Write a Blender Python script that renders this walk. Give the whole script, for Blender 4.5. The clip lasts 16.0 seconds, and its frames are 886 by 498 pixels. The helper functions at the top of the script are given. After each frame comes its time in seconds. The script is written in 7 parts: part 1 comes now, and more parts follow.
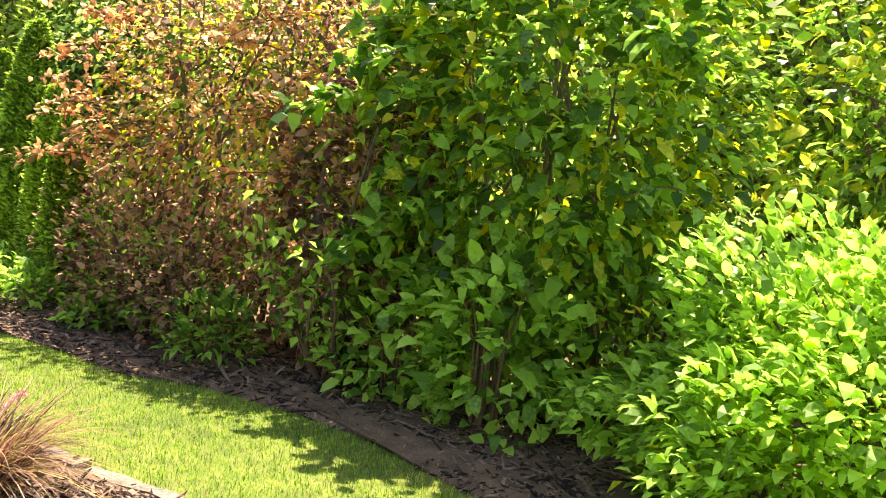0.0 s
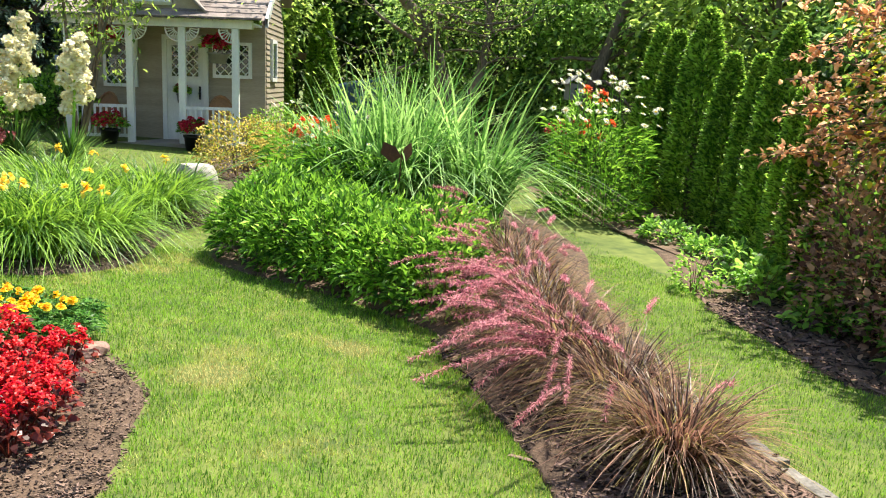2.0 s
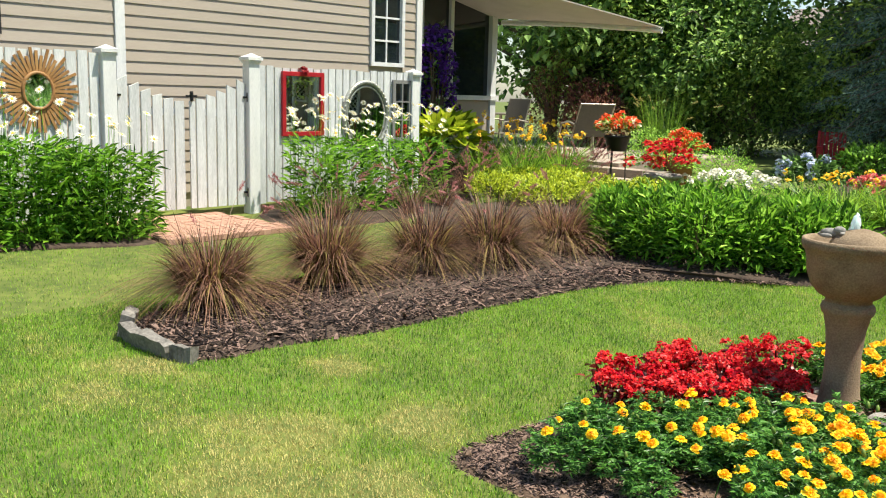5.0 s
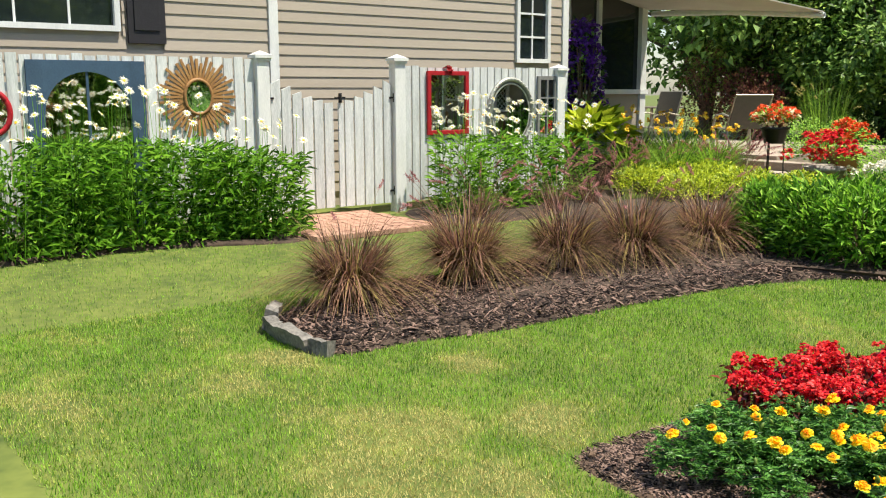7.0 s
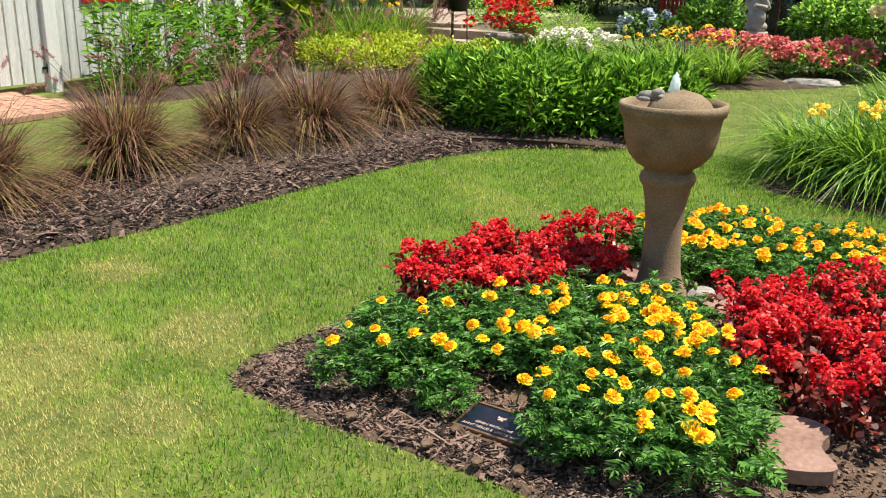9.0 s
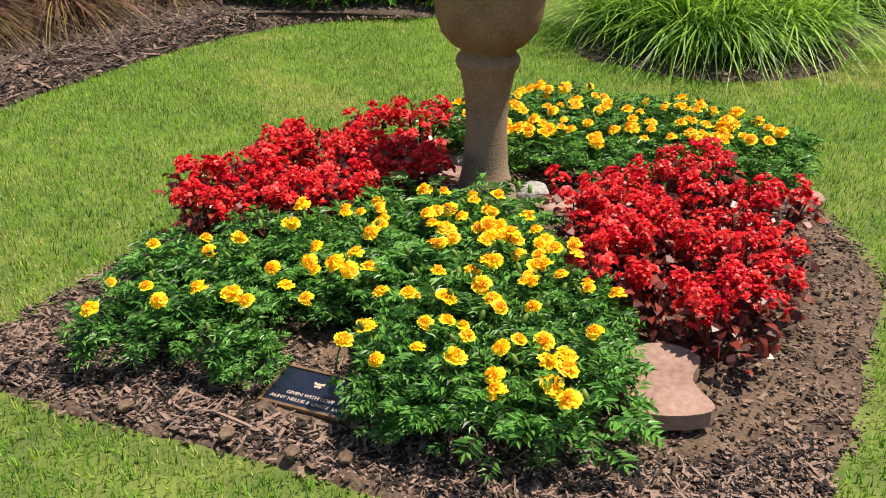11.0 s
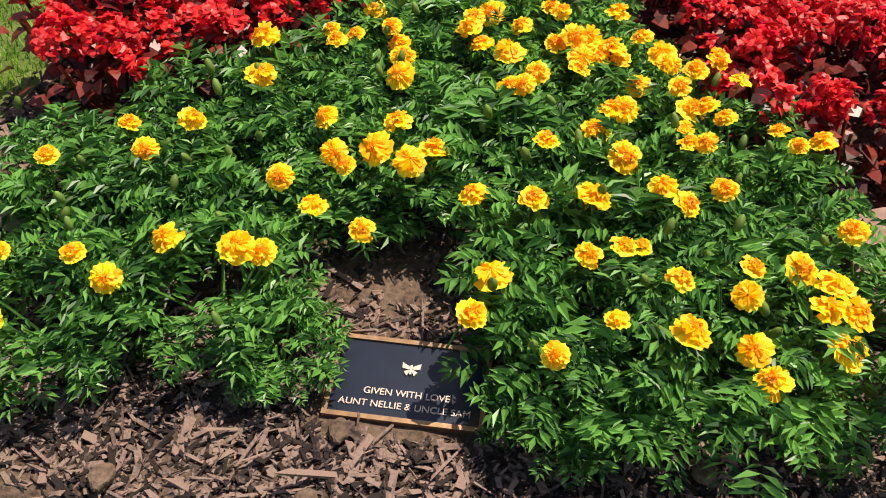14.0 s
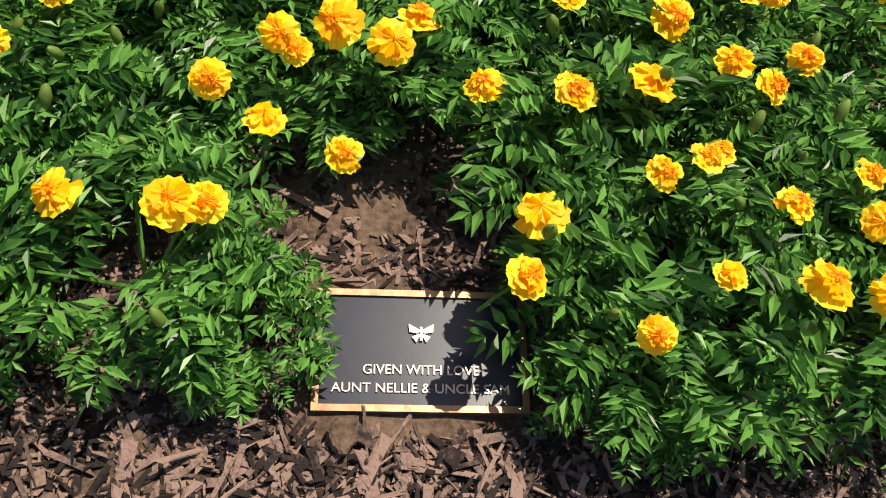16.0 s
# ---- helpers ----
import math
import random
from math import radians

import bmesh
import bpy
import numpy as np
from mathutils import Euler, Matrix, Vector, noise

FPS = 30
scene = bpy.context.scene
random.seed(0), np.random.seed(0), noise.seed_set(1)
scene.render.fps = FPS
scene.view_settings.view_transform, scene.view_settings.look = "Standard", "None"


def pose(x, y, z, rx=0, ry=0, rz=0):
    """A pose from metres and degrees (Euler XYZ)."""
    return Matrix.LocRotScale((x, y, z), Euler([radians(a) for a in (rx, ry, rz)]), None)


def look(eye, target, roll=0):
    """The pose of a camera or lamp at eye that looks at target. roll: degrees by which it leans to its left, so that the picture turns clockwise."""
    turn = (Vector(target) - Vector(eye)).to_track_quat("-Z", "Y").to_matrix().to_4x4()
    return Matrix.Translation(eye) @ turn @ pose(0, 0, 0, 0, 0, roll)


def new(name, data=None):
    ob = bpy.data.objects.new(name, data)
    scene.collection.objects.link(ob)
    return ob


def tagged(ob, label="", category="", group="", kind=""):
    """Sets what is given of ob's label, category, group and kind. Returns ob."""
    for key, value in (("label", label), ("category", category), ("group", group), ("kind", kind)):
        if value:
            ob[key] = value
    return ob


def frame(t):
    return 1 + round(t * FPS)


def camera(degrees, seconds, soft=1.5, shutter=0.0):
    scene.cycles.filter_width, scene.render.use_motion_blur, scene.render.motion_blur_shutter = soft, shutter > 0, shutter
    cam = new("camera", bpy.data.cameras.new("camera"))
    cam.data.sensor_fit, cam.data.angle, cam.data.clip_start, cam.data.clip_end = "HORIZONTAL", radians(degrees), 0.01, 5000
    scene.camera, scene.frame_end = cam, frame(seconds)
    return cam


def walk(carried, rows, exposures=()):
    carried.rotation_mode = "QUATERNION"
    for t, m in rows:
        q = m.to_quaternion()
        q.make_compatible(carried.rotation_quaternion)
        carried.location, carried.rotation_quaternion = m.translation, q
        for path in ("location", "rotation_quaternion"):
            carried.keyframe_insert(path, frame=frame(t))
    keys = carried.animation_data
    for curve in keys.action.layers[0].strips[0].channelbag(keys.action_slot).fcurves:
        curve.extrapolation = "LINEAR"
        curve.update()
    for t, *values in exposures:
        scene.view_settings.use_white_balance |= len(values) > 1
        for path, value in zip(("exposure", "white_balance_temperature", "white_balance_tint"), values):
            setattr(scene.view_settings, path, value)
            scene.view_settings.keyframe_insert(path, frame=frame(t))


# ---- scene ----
cam = camera(51.2, 16.0, soft=1.1)
PATH = [
    (0, (1.463, -4.143, 1.439), (3.187, -3.149, 1.247), 6.0),
    (0.5, (1.468, -4.173, 1.439), (2.962, -2.863, 1.216), 6.0),
    (1, (1.468, -4.199, 1.437), (2.695, -2.644, 1.161), 6.1),
    (1.5, (1.547, -4.209, 1.445), (2.426, -2.44, 1.127), 5.7),
    (2, (1.573, -4.223, 1.456), (2.1, -2.325, 1.111), 5.0),
    (2.5, (1.538, -4.235, 1.448), (1.68, -2.273, 1.087), 4.3),
    (3, (1.505, -4.267, 1.448), (1.322, -2.309, 1.083), 3.9),
    (3.5, (1.518, -4.314, 1.446), (0.993, -2.418, 1.086), 3.3),
    (4, (1.478, -4.361, 1.458), (0.671, -2.566, 1.104), 3.0),
    (4.5, (1.45, -4.362, 1.46), (0.347, -2.728, 1.12), 2.5),
    (5, (1.488, -4.263, 1.462), (0.131, -2.829, 1.141), 1.4),
    (5.2, (1.487, -4.238, 1.463), (0.044, -2.888, 1.154), 1.1),
    (7.3, (1.574, -4.141, 1.462), (-0.003, -2.957, 1.131), -0.2),
    (7.5, (1.565, -4.115, 1.481), (0.027, -2.886, 1.126), -0.2),
    (8, (1.545, -3.973, 1.444), (0.14, -2.613, 1.02), -0.2),
    (8.5, (1.479, -3.833, 1.466), (0.228, -2.36, 0.95), -0.5),
    (9, (1.392, -3.658, 1.425), (0.304, -2.089, 0.831), 0.5),
    (9.5, (1.368, -3.483, 1.401), (0.393, -1.867, 0.739), 0.7),
    (10, (1.31, -3.342, 1.388), (0.449, -1.688, 0.663), 0.8),
    (10.2, (1.26, -3.303, 1.387), (0.45, -1.635, 0.638), 0.8),
    (12.3, (0.756, -2.764, 1.314), (0.224, -1.153, 0.255), -0.4),
    (12.5, (0.679, -2.721, 1.296), (0.185, -1.118, 0.206), -0.2),
    (13, (0.469, -2.6, 1.265), (0.095, -1.032, 0.082), 0.3),
    (13.5, (0.353, -2.451, 1.208), (0.035, -0.931, -0.053), -0.3),
    (14, (0.214, -2.293, 1.188), (0.024, -0.859, -0.193), 0.7),
    (14.5, (0.124, -2.147, 1.15), (0.04, -0.823, -0.347), 1.9),
    (15, (0.01, -2.011, 1.099), (0.094, -0.81, -0.498), 6.3),
    (15.5, (-0.055, -1.926, 1.054), (0.153, -0.818, -0.598), 10.9),
    (16, (-0.035, -1.898, 1.005), (0.153, -0.802, -0.658), 9.9),
]
EXPOSURES = [(0, 2.0, 8600, 14), (0.5, 1.88, 7400, 10), (1.0, 1.62, 6900, 8), (2, 1.3, 6700, 8), (3, 1.0, 6700, 7), (4, 0.9, 6700, 7), (8.5, 0.72, 6800, 9), (10, 0.72, 6900, 10), (12.5, 0.6, 6900, 12), (16, 0.4, 7000, 14)]
walk(cam, [(t, look(eye, target, roll)) for t, eye, target, roll in PATH], EXPOSURES)

# ---- light ----
SUN_WAY = Vector((0.42, 0.30, 1.25)).normalized()
world = bpy.data.worlds.new("world")
scene.world = world
world.use_nodes = True
wn = world.node_tree.nodes
sky = wn.new("ShaderNodeTexSky")
sky.sky_type = "NISHITA"
sky.sun_disc = False
sky.sun_elevation = math.asin(SUN_WAY.z)
sky.sun_rotation = math.atan2(SUN_WAY.x, SUN_WAY.y)
world.node_tree.links.new(sky.outputs[0], wn["Background"].inputs[0])
wn["Background"].inputs[1].default_value = 0.105
sun = new("sun", bpy.data.lights.new("sun", "SUN"))
sun.data.energy = 5.0
sun.data.angle = radians(0.5)
sun.data.color = (1.0, 0.94, 0.82)
sun.matrix_world = look(SUN_WAY * 60, (0, 0, 0))


# ---- materials ----
def mat(name, col, rough=0.7, var=0.25, scale=6.0, bump=0.2, metal=0.0, col2=None, leaf=0.0, island=0.0, fine=60.0, spec=0.4, stretch=(1, 1, 1)):
    """Procedural surface: two scales of noise in colour and relief; leaf: share of light let through; island: tone change from piece to piece."""
    m = bpy.data.materials.new(name)
    m.use_nodes = True
    nt = m.node_tree
    n, l = nt.nodes, nt.links
    b = n["Principled BSDF"]
    b.inputs["Roughness"].default_value = rough
    b.inputs["Metallic"].default_value = metal
    b.inputs["Specular IOR Level"].default_value = spec
    tc = n.new("ShaderNodeTexCoord")
    mp = n.new("ShaderNodeMapping")
    mp.inputs["Scale"].default_value = stretch
    l.new(tc.outputs["Object"], mp.inputs[0])
    big, small = n.new("ShaderNodeTexNoise"), n.new("ShaderNodeTexNoise")
    big.inputs["Scale"].default_value, small.inputs["Scale"].default_value = scale, fine
    big.inputs["Detail"].default_value = 4.0
    for x in (big, small):
        l.new(mp.outputs[0], x.inputs["Vector"])
    col2 = col2 or tuple(min(1.0, c * (1 + var)) for c in col)
    lo = tuple(c * (1 - var) for c in col)
    ramp = n.new("ShaderNodeValToRGB")
    ramp.color_ramp.elements[0].position, ramp.color_ramp.elements[1].position = 0.3, 0.7
    ramp.color_ramp.elements[0].color, ramp.color_ramp.elements[1].color = (*lo, 1), (*col2, 1)
    mixf = n.new("ShaderNodeMath")
    mixf.operation = "MULTIPLY_ADD"
    l.new(small.outputs["Fac"], mixf.inputs[0])
    mixf.inputs[1].default_value = 0.5
    add = n.new("ShaderNodeMath")
    add.operation = "MULTIPLY"
    add.inputs[1].default_value = 0.5
    l.new(big.outputs["Fac"], add.inputs[0])
    l.new(add.outputs[0], mixf.inputs[2])
    out = mixf.outputs[0]
    if island:
        geo = n.new("ShaderNodeNewGeometry")
        mm = n.new("ShaderNodeMath")
        mm.operation = "MULTIPLY_ADD"
        l.new(geo.outputs["Random Per Island"], mm.inputs[0])
        mm.inputs[1].default_value = island
        sub = n.new("ShaderNodeMath")
        sub.operation = "SUBTRACT"
        l.new(out, sub.inputs[0])
        sub.inputs[1].default_value = island / 2
        l.new(sub.outputs[0], mm.inputs[2])
        out = mm.outputs[0]
    oi = n.new("ShaderNodeObjectInfo")
    om = n.new("ShaderNodeMath")
    om.operation = "MULTIPLY_ADD"
    l.new(oi.outputs["Random"], om.inputs[0])
    om.inputs[1].default_value = 0.16
    so = n.new("ShaderNodeMath")
    so.operation = "SUBTRACT"
    so.inputs[1].default_value = 0.08
    l.new(out, so.inputs[0])
    l.new(so.outputs[0], om.inputs[2])
    l.new(om.outputs[0], ramp.inputs[0])
    l.new(ramp.outputs[0], b.inputs["Base Color"])
    if bump:
        bp = n.new("ShaderNodeBump")
        bp.inputs["Strength"].default_value = bump
        bp.inputs["Distance"].default_value = 0.01
        l.new(mixf.outputs[0], bp.inputs["Height"])
        l.new(bp.outputs[0], b.inputs["Normal"])
    if leaf:
        tr = n.new("ShaderNodeBsdfTranslucent")
        hs = n.new("ShaderNodeHueSaturation")
        hs.inputs["Value"].default_value = 1.75
        hs.inputs["Hue"].default_value = 0.485
        l.new(ramp.outputs[0], hs.inputs["Color"])
        l.new(hs.outputs[0], tr.inputs[0])
        mx = n.new("ShaderNodeMixShader")
        mx.inputs[0].default_value = leaf
        l.new(b.outputs[0], mx.inputs[1])
        l.new(tr.outputs[0], mx.inputs[2])
        l.new(mx.outputs[0], n["Material Output"].inputs[0])
    return m


def leafmat(name, col, col2, leaf=0.3, rough=0.45):
    return mat(name, col, rough, 0.35, 3.0, 0.0, col2=col2, leaf=leaf, island=0.75, spec=0.35)


M = {}
M["lawn"] = mat("lawn_soil", (0.045, 0.095, 0.012), 0.9, 0.4, 1.6, 0.6, col2=(0.15, 0.18, 0.035), fine=9)
M["grass"] = mat("lawn_blade", (0.04, 0.16, 0.008), 0.55, 0.35, 1.3, 0.0, col2=(0.22, 0.42, 0.035), leaf=0.35, island=0.7, fine=5, spec=0.35)
M["pale"] = leafmat("faded_blade", (0.17, 0.27, 0.03), (0.42, 0.48, 0.10), 0.3, 0.6)
M["straw"] = leafmat("dry_blade", (0.36, 0.34, 0.10), (0.58, 0.51, 0.20), 0.25, 0.7)
M["soil"] = mat("mulch_soil", (0.045, 0.028, 0.02), 0.95, 0.5, 8, 0.9, col2=(0.11, 0.075, 0.055), fine=90)
M["chip"] = mat("bark_chip", (0.04, 0.024, 0.02), 0.92, 0.6, 25, 0.8, col2=(0.23, 0.15, 0.12), island=1.3, fine=150)
M["crumb"] = mat("soil_crumb", (0.06, 0.038, 0.028), 0.95, 0.5, 30, 0.8, col2=(0.21, 0.14, 0.105), island=0.9, fine=160)
M["dirt"] = mat("dry_soil", (0.07, 0.042, 0.027), 0.95, 0.5, 9, 0.9, col2=(0.2, 0.13, 0.088), fine=110)
M["marileaf"] = leafmat("marigold_leaf", (0.025, 0.11, 0.016), (0.14, 0.34, 0.065), 0.3, 0.38)
M["marigold"] = mat("marigold_petal", (0.94, 0.55, 0.0), 0.6, 0.12, 30, 0.0, col2=(0.98, 0.76, 0.02), leaf=0.3, island=0.8)
M["marideep"] = mat("marigold_heart", (0.92, 0.40, 0.0), 0.6, 0.15, 30, 0.0, col2=(0.95, 0.55, 0.0), leaf=0.3, island=0.6)
M["bud"] = mat("marigold_bud", (0.12, 0.2, 0.03), 0.6, 0.3, 40, 0.0)
M["begonia"] = mat("begonia_petal", (0.55, 0.004, 0.006), 0.45, 0.3, 20, 0.0, col2=(0.85, 0.035, 0.03), leaf=0.25, island=0.8)
M["begleaf"] = leafmat("begonia_leaf", (0.07, 0.012, 0.01), (0.22, 0.04, 0.025), 0.2, 0.35)
M["stone"] = mat("pink_sandstone", (0.24, 0.135, 0.105), 0.9, 0.25, 5, 0.5, col2=(0.37, 0.24, 0.195), fine=50)
M["greystone"] = mat("grey_stone", (0.17, 0.16, 0.145), 0.9, 0.35, 6, 0.6, col2=(0.40, 0.38, 0.35), fine=50)
M["slab"] = mat("dark_edging_stone", (0.10, 0.095, 0.085), 0.9, 0.35, 9, 0.8, col2=(0.27, 0.25, 0.225), fine=50)
M["fountain"] = mat("fountain_concrete", (0.20, 0.135, 0.08), 0.85, 0.3, 7, 0.45, col2=(0.34, 0.26, 0.17), fine=130)
M["water"] = mat("bubbling_water", (0.75, 0.85, 0.85), 0.1, 0.1, 30, 0.4, leaf=0.3)
M["plaque"] = mat("plaque_enamel", (0.006, 0.010, 0.022), 0.3, 0.3, 14, 0.015, fine=40)
M["bronze"] = mat("bronze", (0.30, 0.18, 0.10), 0.4, 0.3, 20, 0.1, metal=0.7)
M["letter"] = mat("raised_letter", (0.62, 0.48, 0.40), 0.4, 0.15, 20, 0.0, metal=0.3)
M["pgrass"] = leafmat("purple_grass_blade", (0.04, 0.018, 0.015), (0.29, 0.16, 0.105), 0.28, 0.45)
M["olive"] = leafmat("olive_grass_blade", (0.10, 0.095, 0.02), (0.38, 0.30, 0.10), 0.35, 0.5)
M["plume"] = leafmat("purple_plume", (0.30, 0.10, 0.11), (0.52, 0.26, 0.24), 0.3, 0.7)
M["pinkplume"] = leafmat("pink_plume", (0.40, 0.10, 0.14), (0.72, 0.34, 0.37), 0.35, 0.7)
M["phlox"] = leafmat("phlox_leaf", (0.04, 0.15, 0.012), (0.21, 0.44, 0.045), 0.35)
M["daylily"] = leafmat("daylily_blade", (0.04, 0.145, 0.012), (0.25, 0.44, 0.05), 0.33)
M["chartreuse"] = leafmat("chartreuse_leaf", (0.19, 0.31, 0.015), (0.48, 0.56, 0.05))
M["lime"] = leafmat("lime_leaf", (0.12, 0.31, 0.035), (0.38, 0.64, 0.12), 0.48)
M["midgreen"] = leafmat("green_leaf", (0.06, 0.19, 0.024), (0.25, 0.48, 0.075), 0.55)
M["darkgreen"] = leafmat("dark_leaf", (0.035, 0.095, 0.02), (0.14, 0.28, 0.06), 0.35)
M["woods"] = leafmat("wood_leaf", (0.06, 0.15, 0.035), (0.28, 0.46, 0.12), 0.45)
M["woodlight"] = leafmat("light_wood_leaf", (0.09, 0.19, 0.03), (0.32, 0.46, 0.10), 0.45)
M["spruce"] = leafmat("spruce_needle", (0.05, 0.10, 0.07), (0.20, 0.31, 0.23), 0.15)
M["cedar"] = leafmat("cedar_leaf", (0.08, 0.22, 0.025), (0.36, 0.58, 0.09), 0.42)
M["ninebark"] = leafmat("bronze_leaf", (0.14, 0.075, 0.065), (0.46, 0.30, 0.19), 0.52)
M["copper"] = leafmat("coppery_leaf", (0.42, 0.21, 0.10), (0.72, 0.46, 0.23), 0.55)
# yellow leaf colour that on the viburnums stands for sun shining through
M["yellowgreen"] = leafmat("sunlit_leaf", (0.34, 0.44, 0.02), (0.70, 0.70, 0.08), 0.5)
M["barberry"] = leafmat("barberry_leaf", (0.09, 0.03, 0.025), (0.28, 0.13, 0.08))
M["gold"] = leafmat("gold_spirea_leaf", (0.30, 0.27, 0.04), (0.62, 0.50, 0.12))
M["misc"] = leafmat("silver_grass_blade", (0.075, 0.23, 0.04), (0.30, 0.52, 0.15), 0.4)
M["white"] = mat("white_petal", (0.75, 0.74, 0.62), 0.6, 0.12, 20, 0.0, col2=(0.88, 0.87, 0.8), leaf=0.2, island=0.5)
M["cream"] = mat("yucca_petal", (0.82, 0.78, 0.54), 0.6, 0.1, 20, 0.0, col2=(0.92, 0.90, 0.74), leaf=0.3, island=0.6)
M["pink"] = mat("pink_petal", (0.75, 0.17, 0.16), 0.6, 0.2, 20, 0.0, col2=(0.9, 0.36, 0.32), leaf=0.2, island=0.8)
M["red"] = mat("red_petal", (0.65, 0.008, 0.015), 0.5, 0.3, 20, 0.0, col2=(0.85, 0.05, 0.03), leaf=0.2, island=0.8)
M["crimson"] = mat("crimson_petal", (0.45, 0.008, 0.025), 0.5, 0.3, 20, 0.0, col2=(0.65, 0.03, 0.05), leaf=0.25, island=0.8)
M["orange"] = mat("orange_petal", (0.85, 0.12, 0.02), 0.5, 0.2, 20, 0.0, col2=(0.9, 0.22, 0.05), leaf=0.2, island=0.6)
M["yellow"] = mat("yellow_petal", (0.88, 0.60, 0.03), 0.5, 0.15, 20, 0.0, col2=(0.92, 0.72, 0.1), leaf=0.3, island=0.6)
M["purple"] = mat("clematis_petal", (0.07, 0.012, 0.22), 0.5, 0.3, 20, 0.0, col2=(0.16, 0.04, 0.42), leaf=0.2, island=0.8)
M["blue"] = mat("pale_blue_petal", (0.42, 0.48, 0.66), 0.6, 0.2, 20, 0.0, col2=(0.62, 0.68, 0.82), leaf=0.2, island=0.6)
M["bark"] = mat("bark", (0.10, 0.075, 0.055), 0.95, 0.45, 7, 0.9, col2=(0.22, 0.17, 0.13), fine=45, stretch=(1, 1, 0.25))
M["twig"] = mat("twig", (0.15, 0.10, 0.06), 0.9, 0.3, 20, 0.3)
M["whitepaint"] = mat("white_paint", (0.66, 0.68, 0.68), 0.55, 0.10, 3, 0.25, col2=(0.8, 0.81, 0.8), fine=35, stretch=(4, 4, 0.6))
M["fence"] = mat("weathered_white_paint", (0.50, 0.53, 0.54), 0.7, 0.18, 4, 0.35, col2=(0.74, 0.76, 0.76), fine=40, stretch=(5, 5, 0.5))
M["siding"] = mat("beige_vinyl", (0.38, 0.325, 0.265), 0.55, 0.06, 1.5, 0.12, col2=(0.43, 0.375, 0.31), fine=60, stretch=(1, 0.25, 3))
M["shake"] = mat("cottage_siding", (0.30, 0.25, 0.19), 0.75, 0.15, 3, 0.25, col2=(0.4, 0.34, 0.26), fine=40, stretch=(0.4, 0.4, 3))
M["shingle"] = mat("asphalt_shingle", (0.20, 0.165, 0.15), 0.95, 0.35, 5, 0.5, col2=(0.36, 0.30, 0.275), fine=160)
M["glass"] = mat("dark_glass", (0.012, 0.018, 0.02), 0.04, 0.1, 1, 0.0, spec=0.9)
M["mirror"] = mat("mirror_glass", (0.62, 0.65, 0.64), 0.02, 0.02, 1, 0.0, metal=1.0)
M["redpaint"] = mat("red_paint", (0.36, 0.010, 0.018), 0.5, 0.2, 8, 0.15)
M["bluepaint"] = mat("slate_blue_paint", (0.045, 0.085, 0.14), 0.5, 0.2, 6, 0.15)
M["silver"] = mat("silver_frame", (0.36, 0.37, 0.33), 0.45, 0.25, 20, 0.4, metal=0.5)
M["greywood"] = mat("grey_wood", (0.20, 0.20, 0.19), 0.7, 0.2, 10, 0.3, stretch=(4, 4, 0.5))
M["oak"] = mat("honey_wood", (0.27, 0.125, 0.04), 0.55, 0.3, 8, 0.2, col2=(0.47, 0.26, 0.10), fine=60, stretch=(4, 4, 1))
M["black"] = mat("black_iron", (0.012, 0.012, 0.014), 0.45, 0.3, 20, 0.15)
M["shutter"] = mat("black_shutter", (0.022, 0.02, 0.024), 0.5, 0.25, 12, 0.3)
M["brick"] = mat("clay_paver", (0.36, 0.19, 0.13), 0.85, 0.2, 9, 0.4, col2=(0.5, 0.3, 0.22), fine=80)
M["patio"] = mat("patio_block", (0.30, 0.24, 0.20), 0.9, 0.25, 5, 0.5, col2=(0.46, 0.38, 0.32), fine=50)
M["statue"] = mat("weathered_cast_stone", (0.36, 0.33, 0.29), 0.9, 0.3, 9, 0.5, col2=(0.58, 0.54, 0.49), fine=70)
M["terracotta"] = mat("terracotta", (0.35, 0.16, 0.09), 0.8, 0.2, 8, 0.3)
M["awning"] = mat("awning_canvas", (0.46, 0.43, 0.38), 0.85, 0.08, 3, 0.15, col2=(0.53, 0.50, 0.45), leaf=0.15)
M["mesh"] = mat("sling_fabric", (0.13, 0.115, 0.095), 0.8, 0.15, 30, 0.2)
M["alu"] = mat("beige_metal", (0.42, 0.38, 0.32), 0.4, 0.1, 10, 0.0, metal=0.6)
M["rust"] = mat("rusty_iron", (0.09, 0.035, 0.018), 0.8, 0.4, 20, 0.4)
M["tarp"] = mat("blue_tarp", (0.05, 0.10, 0.18), 0.5, 0.2, 3, 0.3)
M["deck"] = mat("grey_deck_board", (0.28, 0.26, 0.24), 0.8, 0.2, 6, 0.3, stretch=(0.5, 4, 4))
M["wicker"] = mat("wicker", (0.26, 0.14, 0.07), 0.75, 0.3, 40, 0.4)


# ---- geometry helpers ----
def gz(x, y):
    """Height of the ground: level round the fountain, rising gently behind it."""
    yy = np.minimum(np.asarray(y, float), 14.0)
    return 0.032 * np.log1p(np.exp((yy - 2.5) * 1.2)) / 1.2


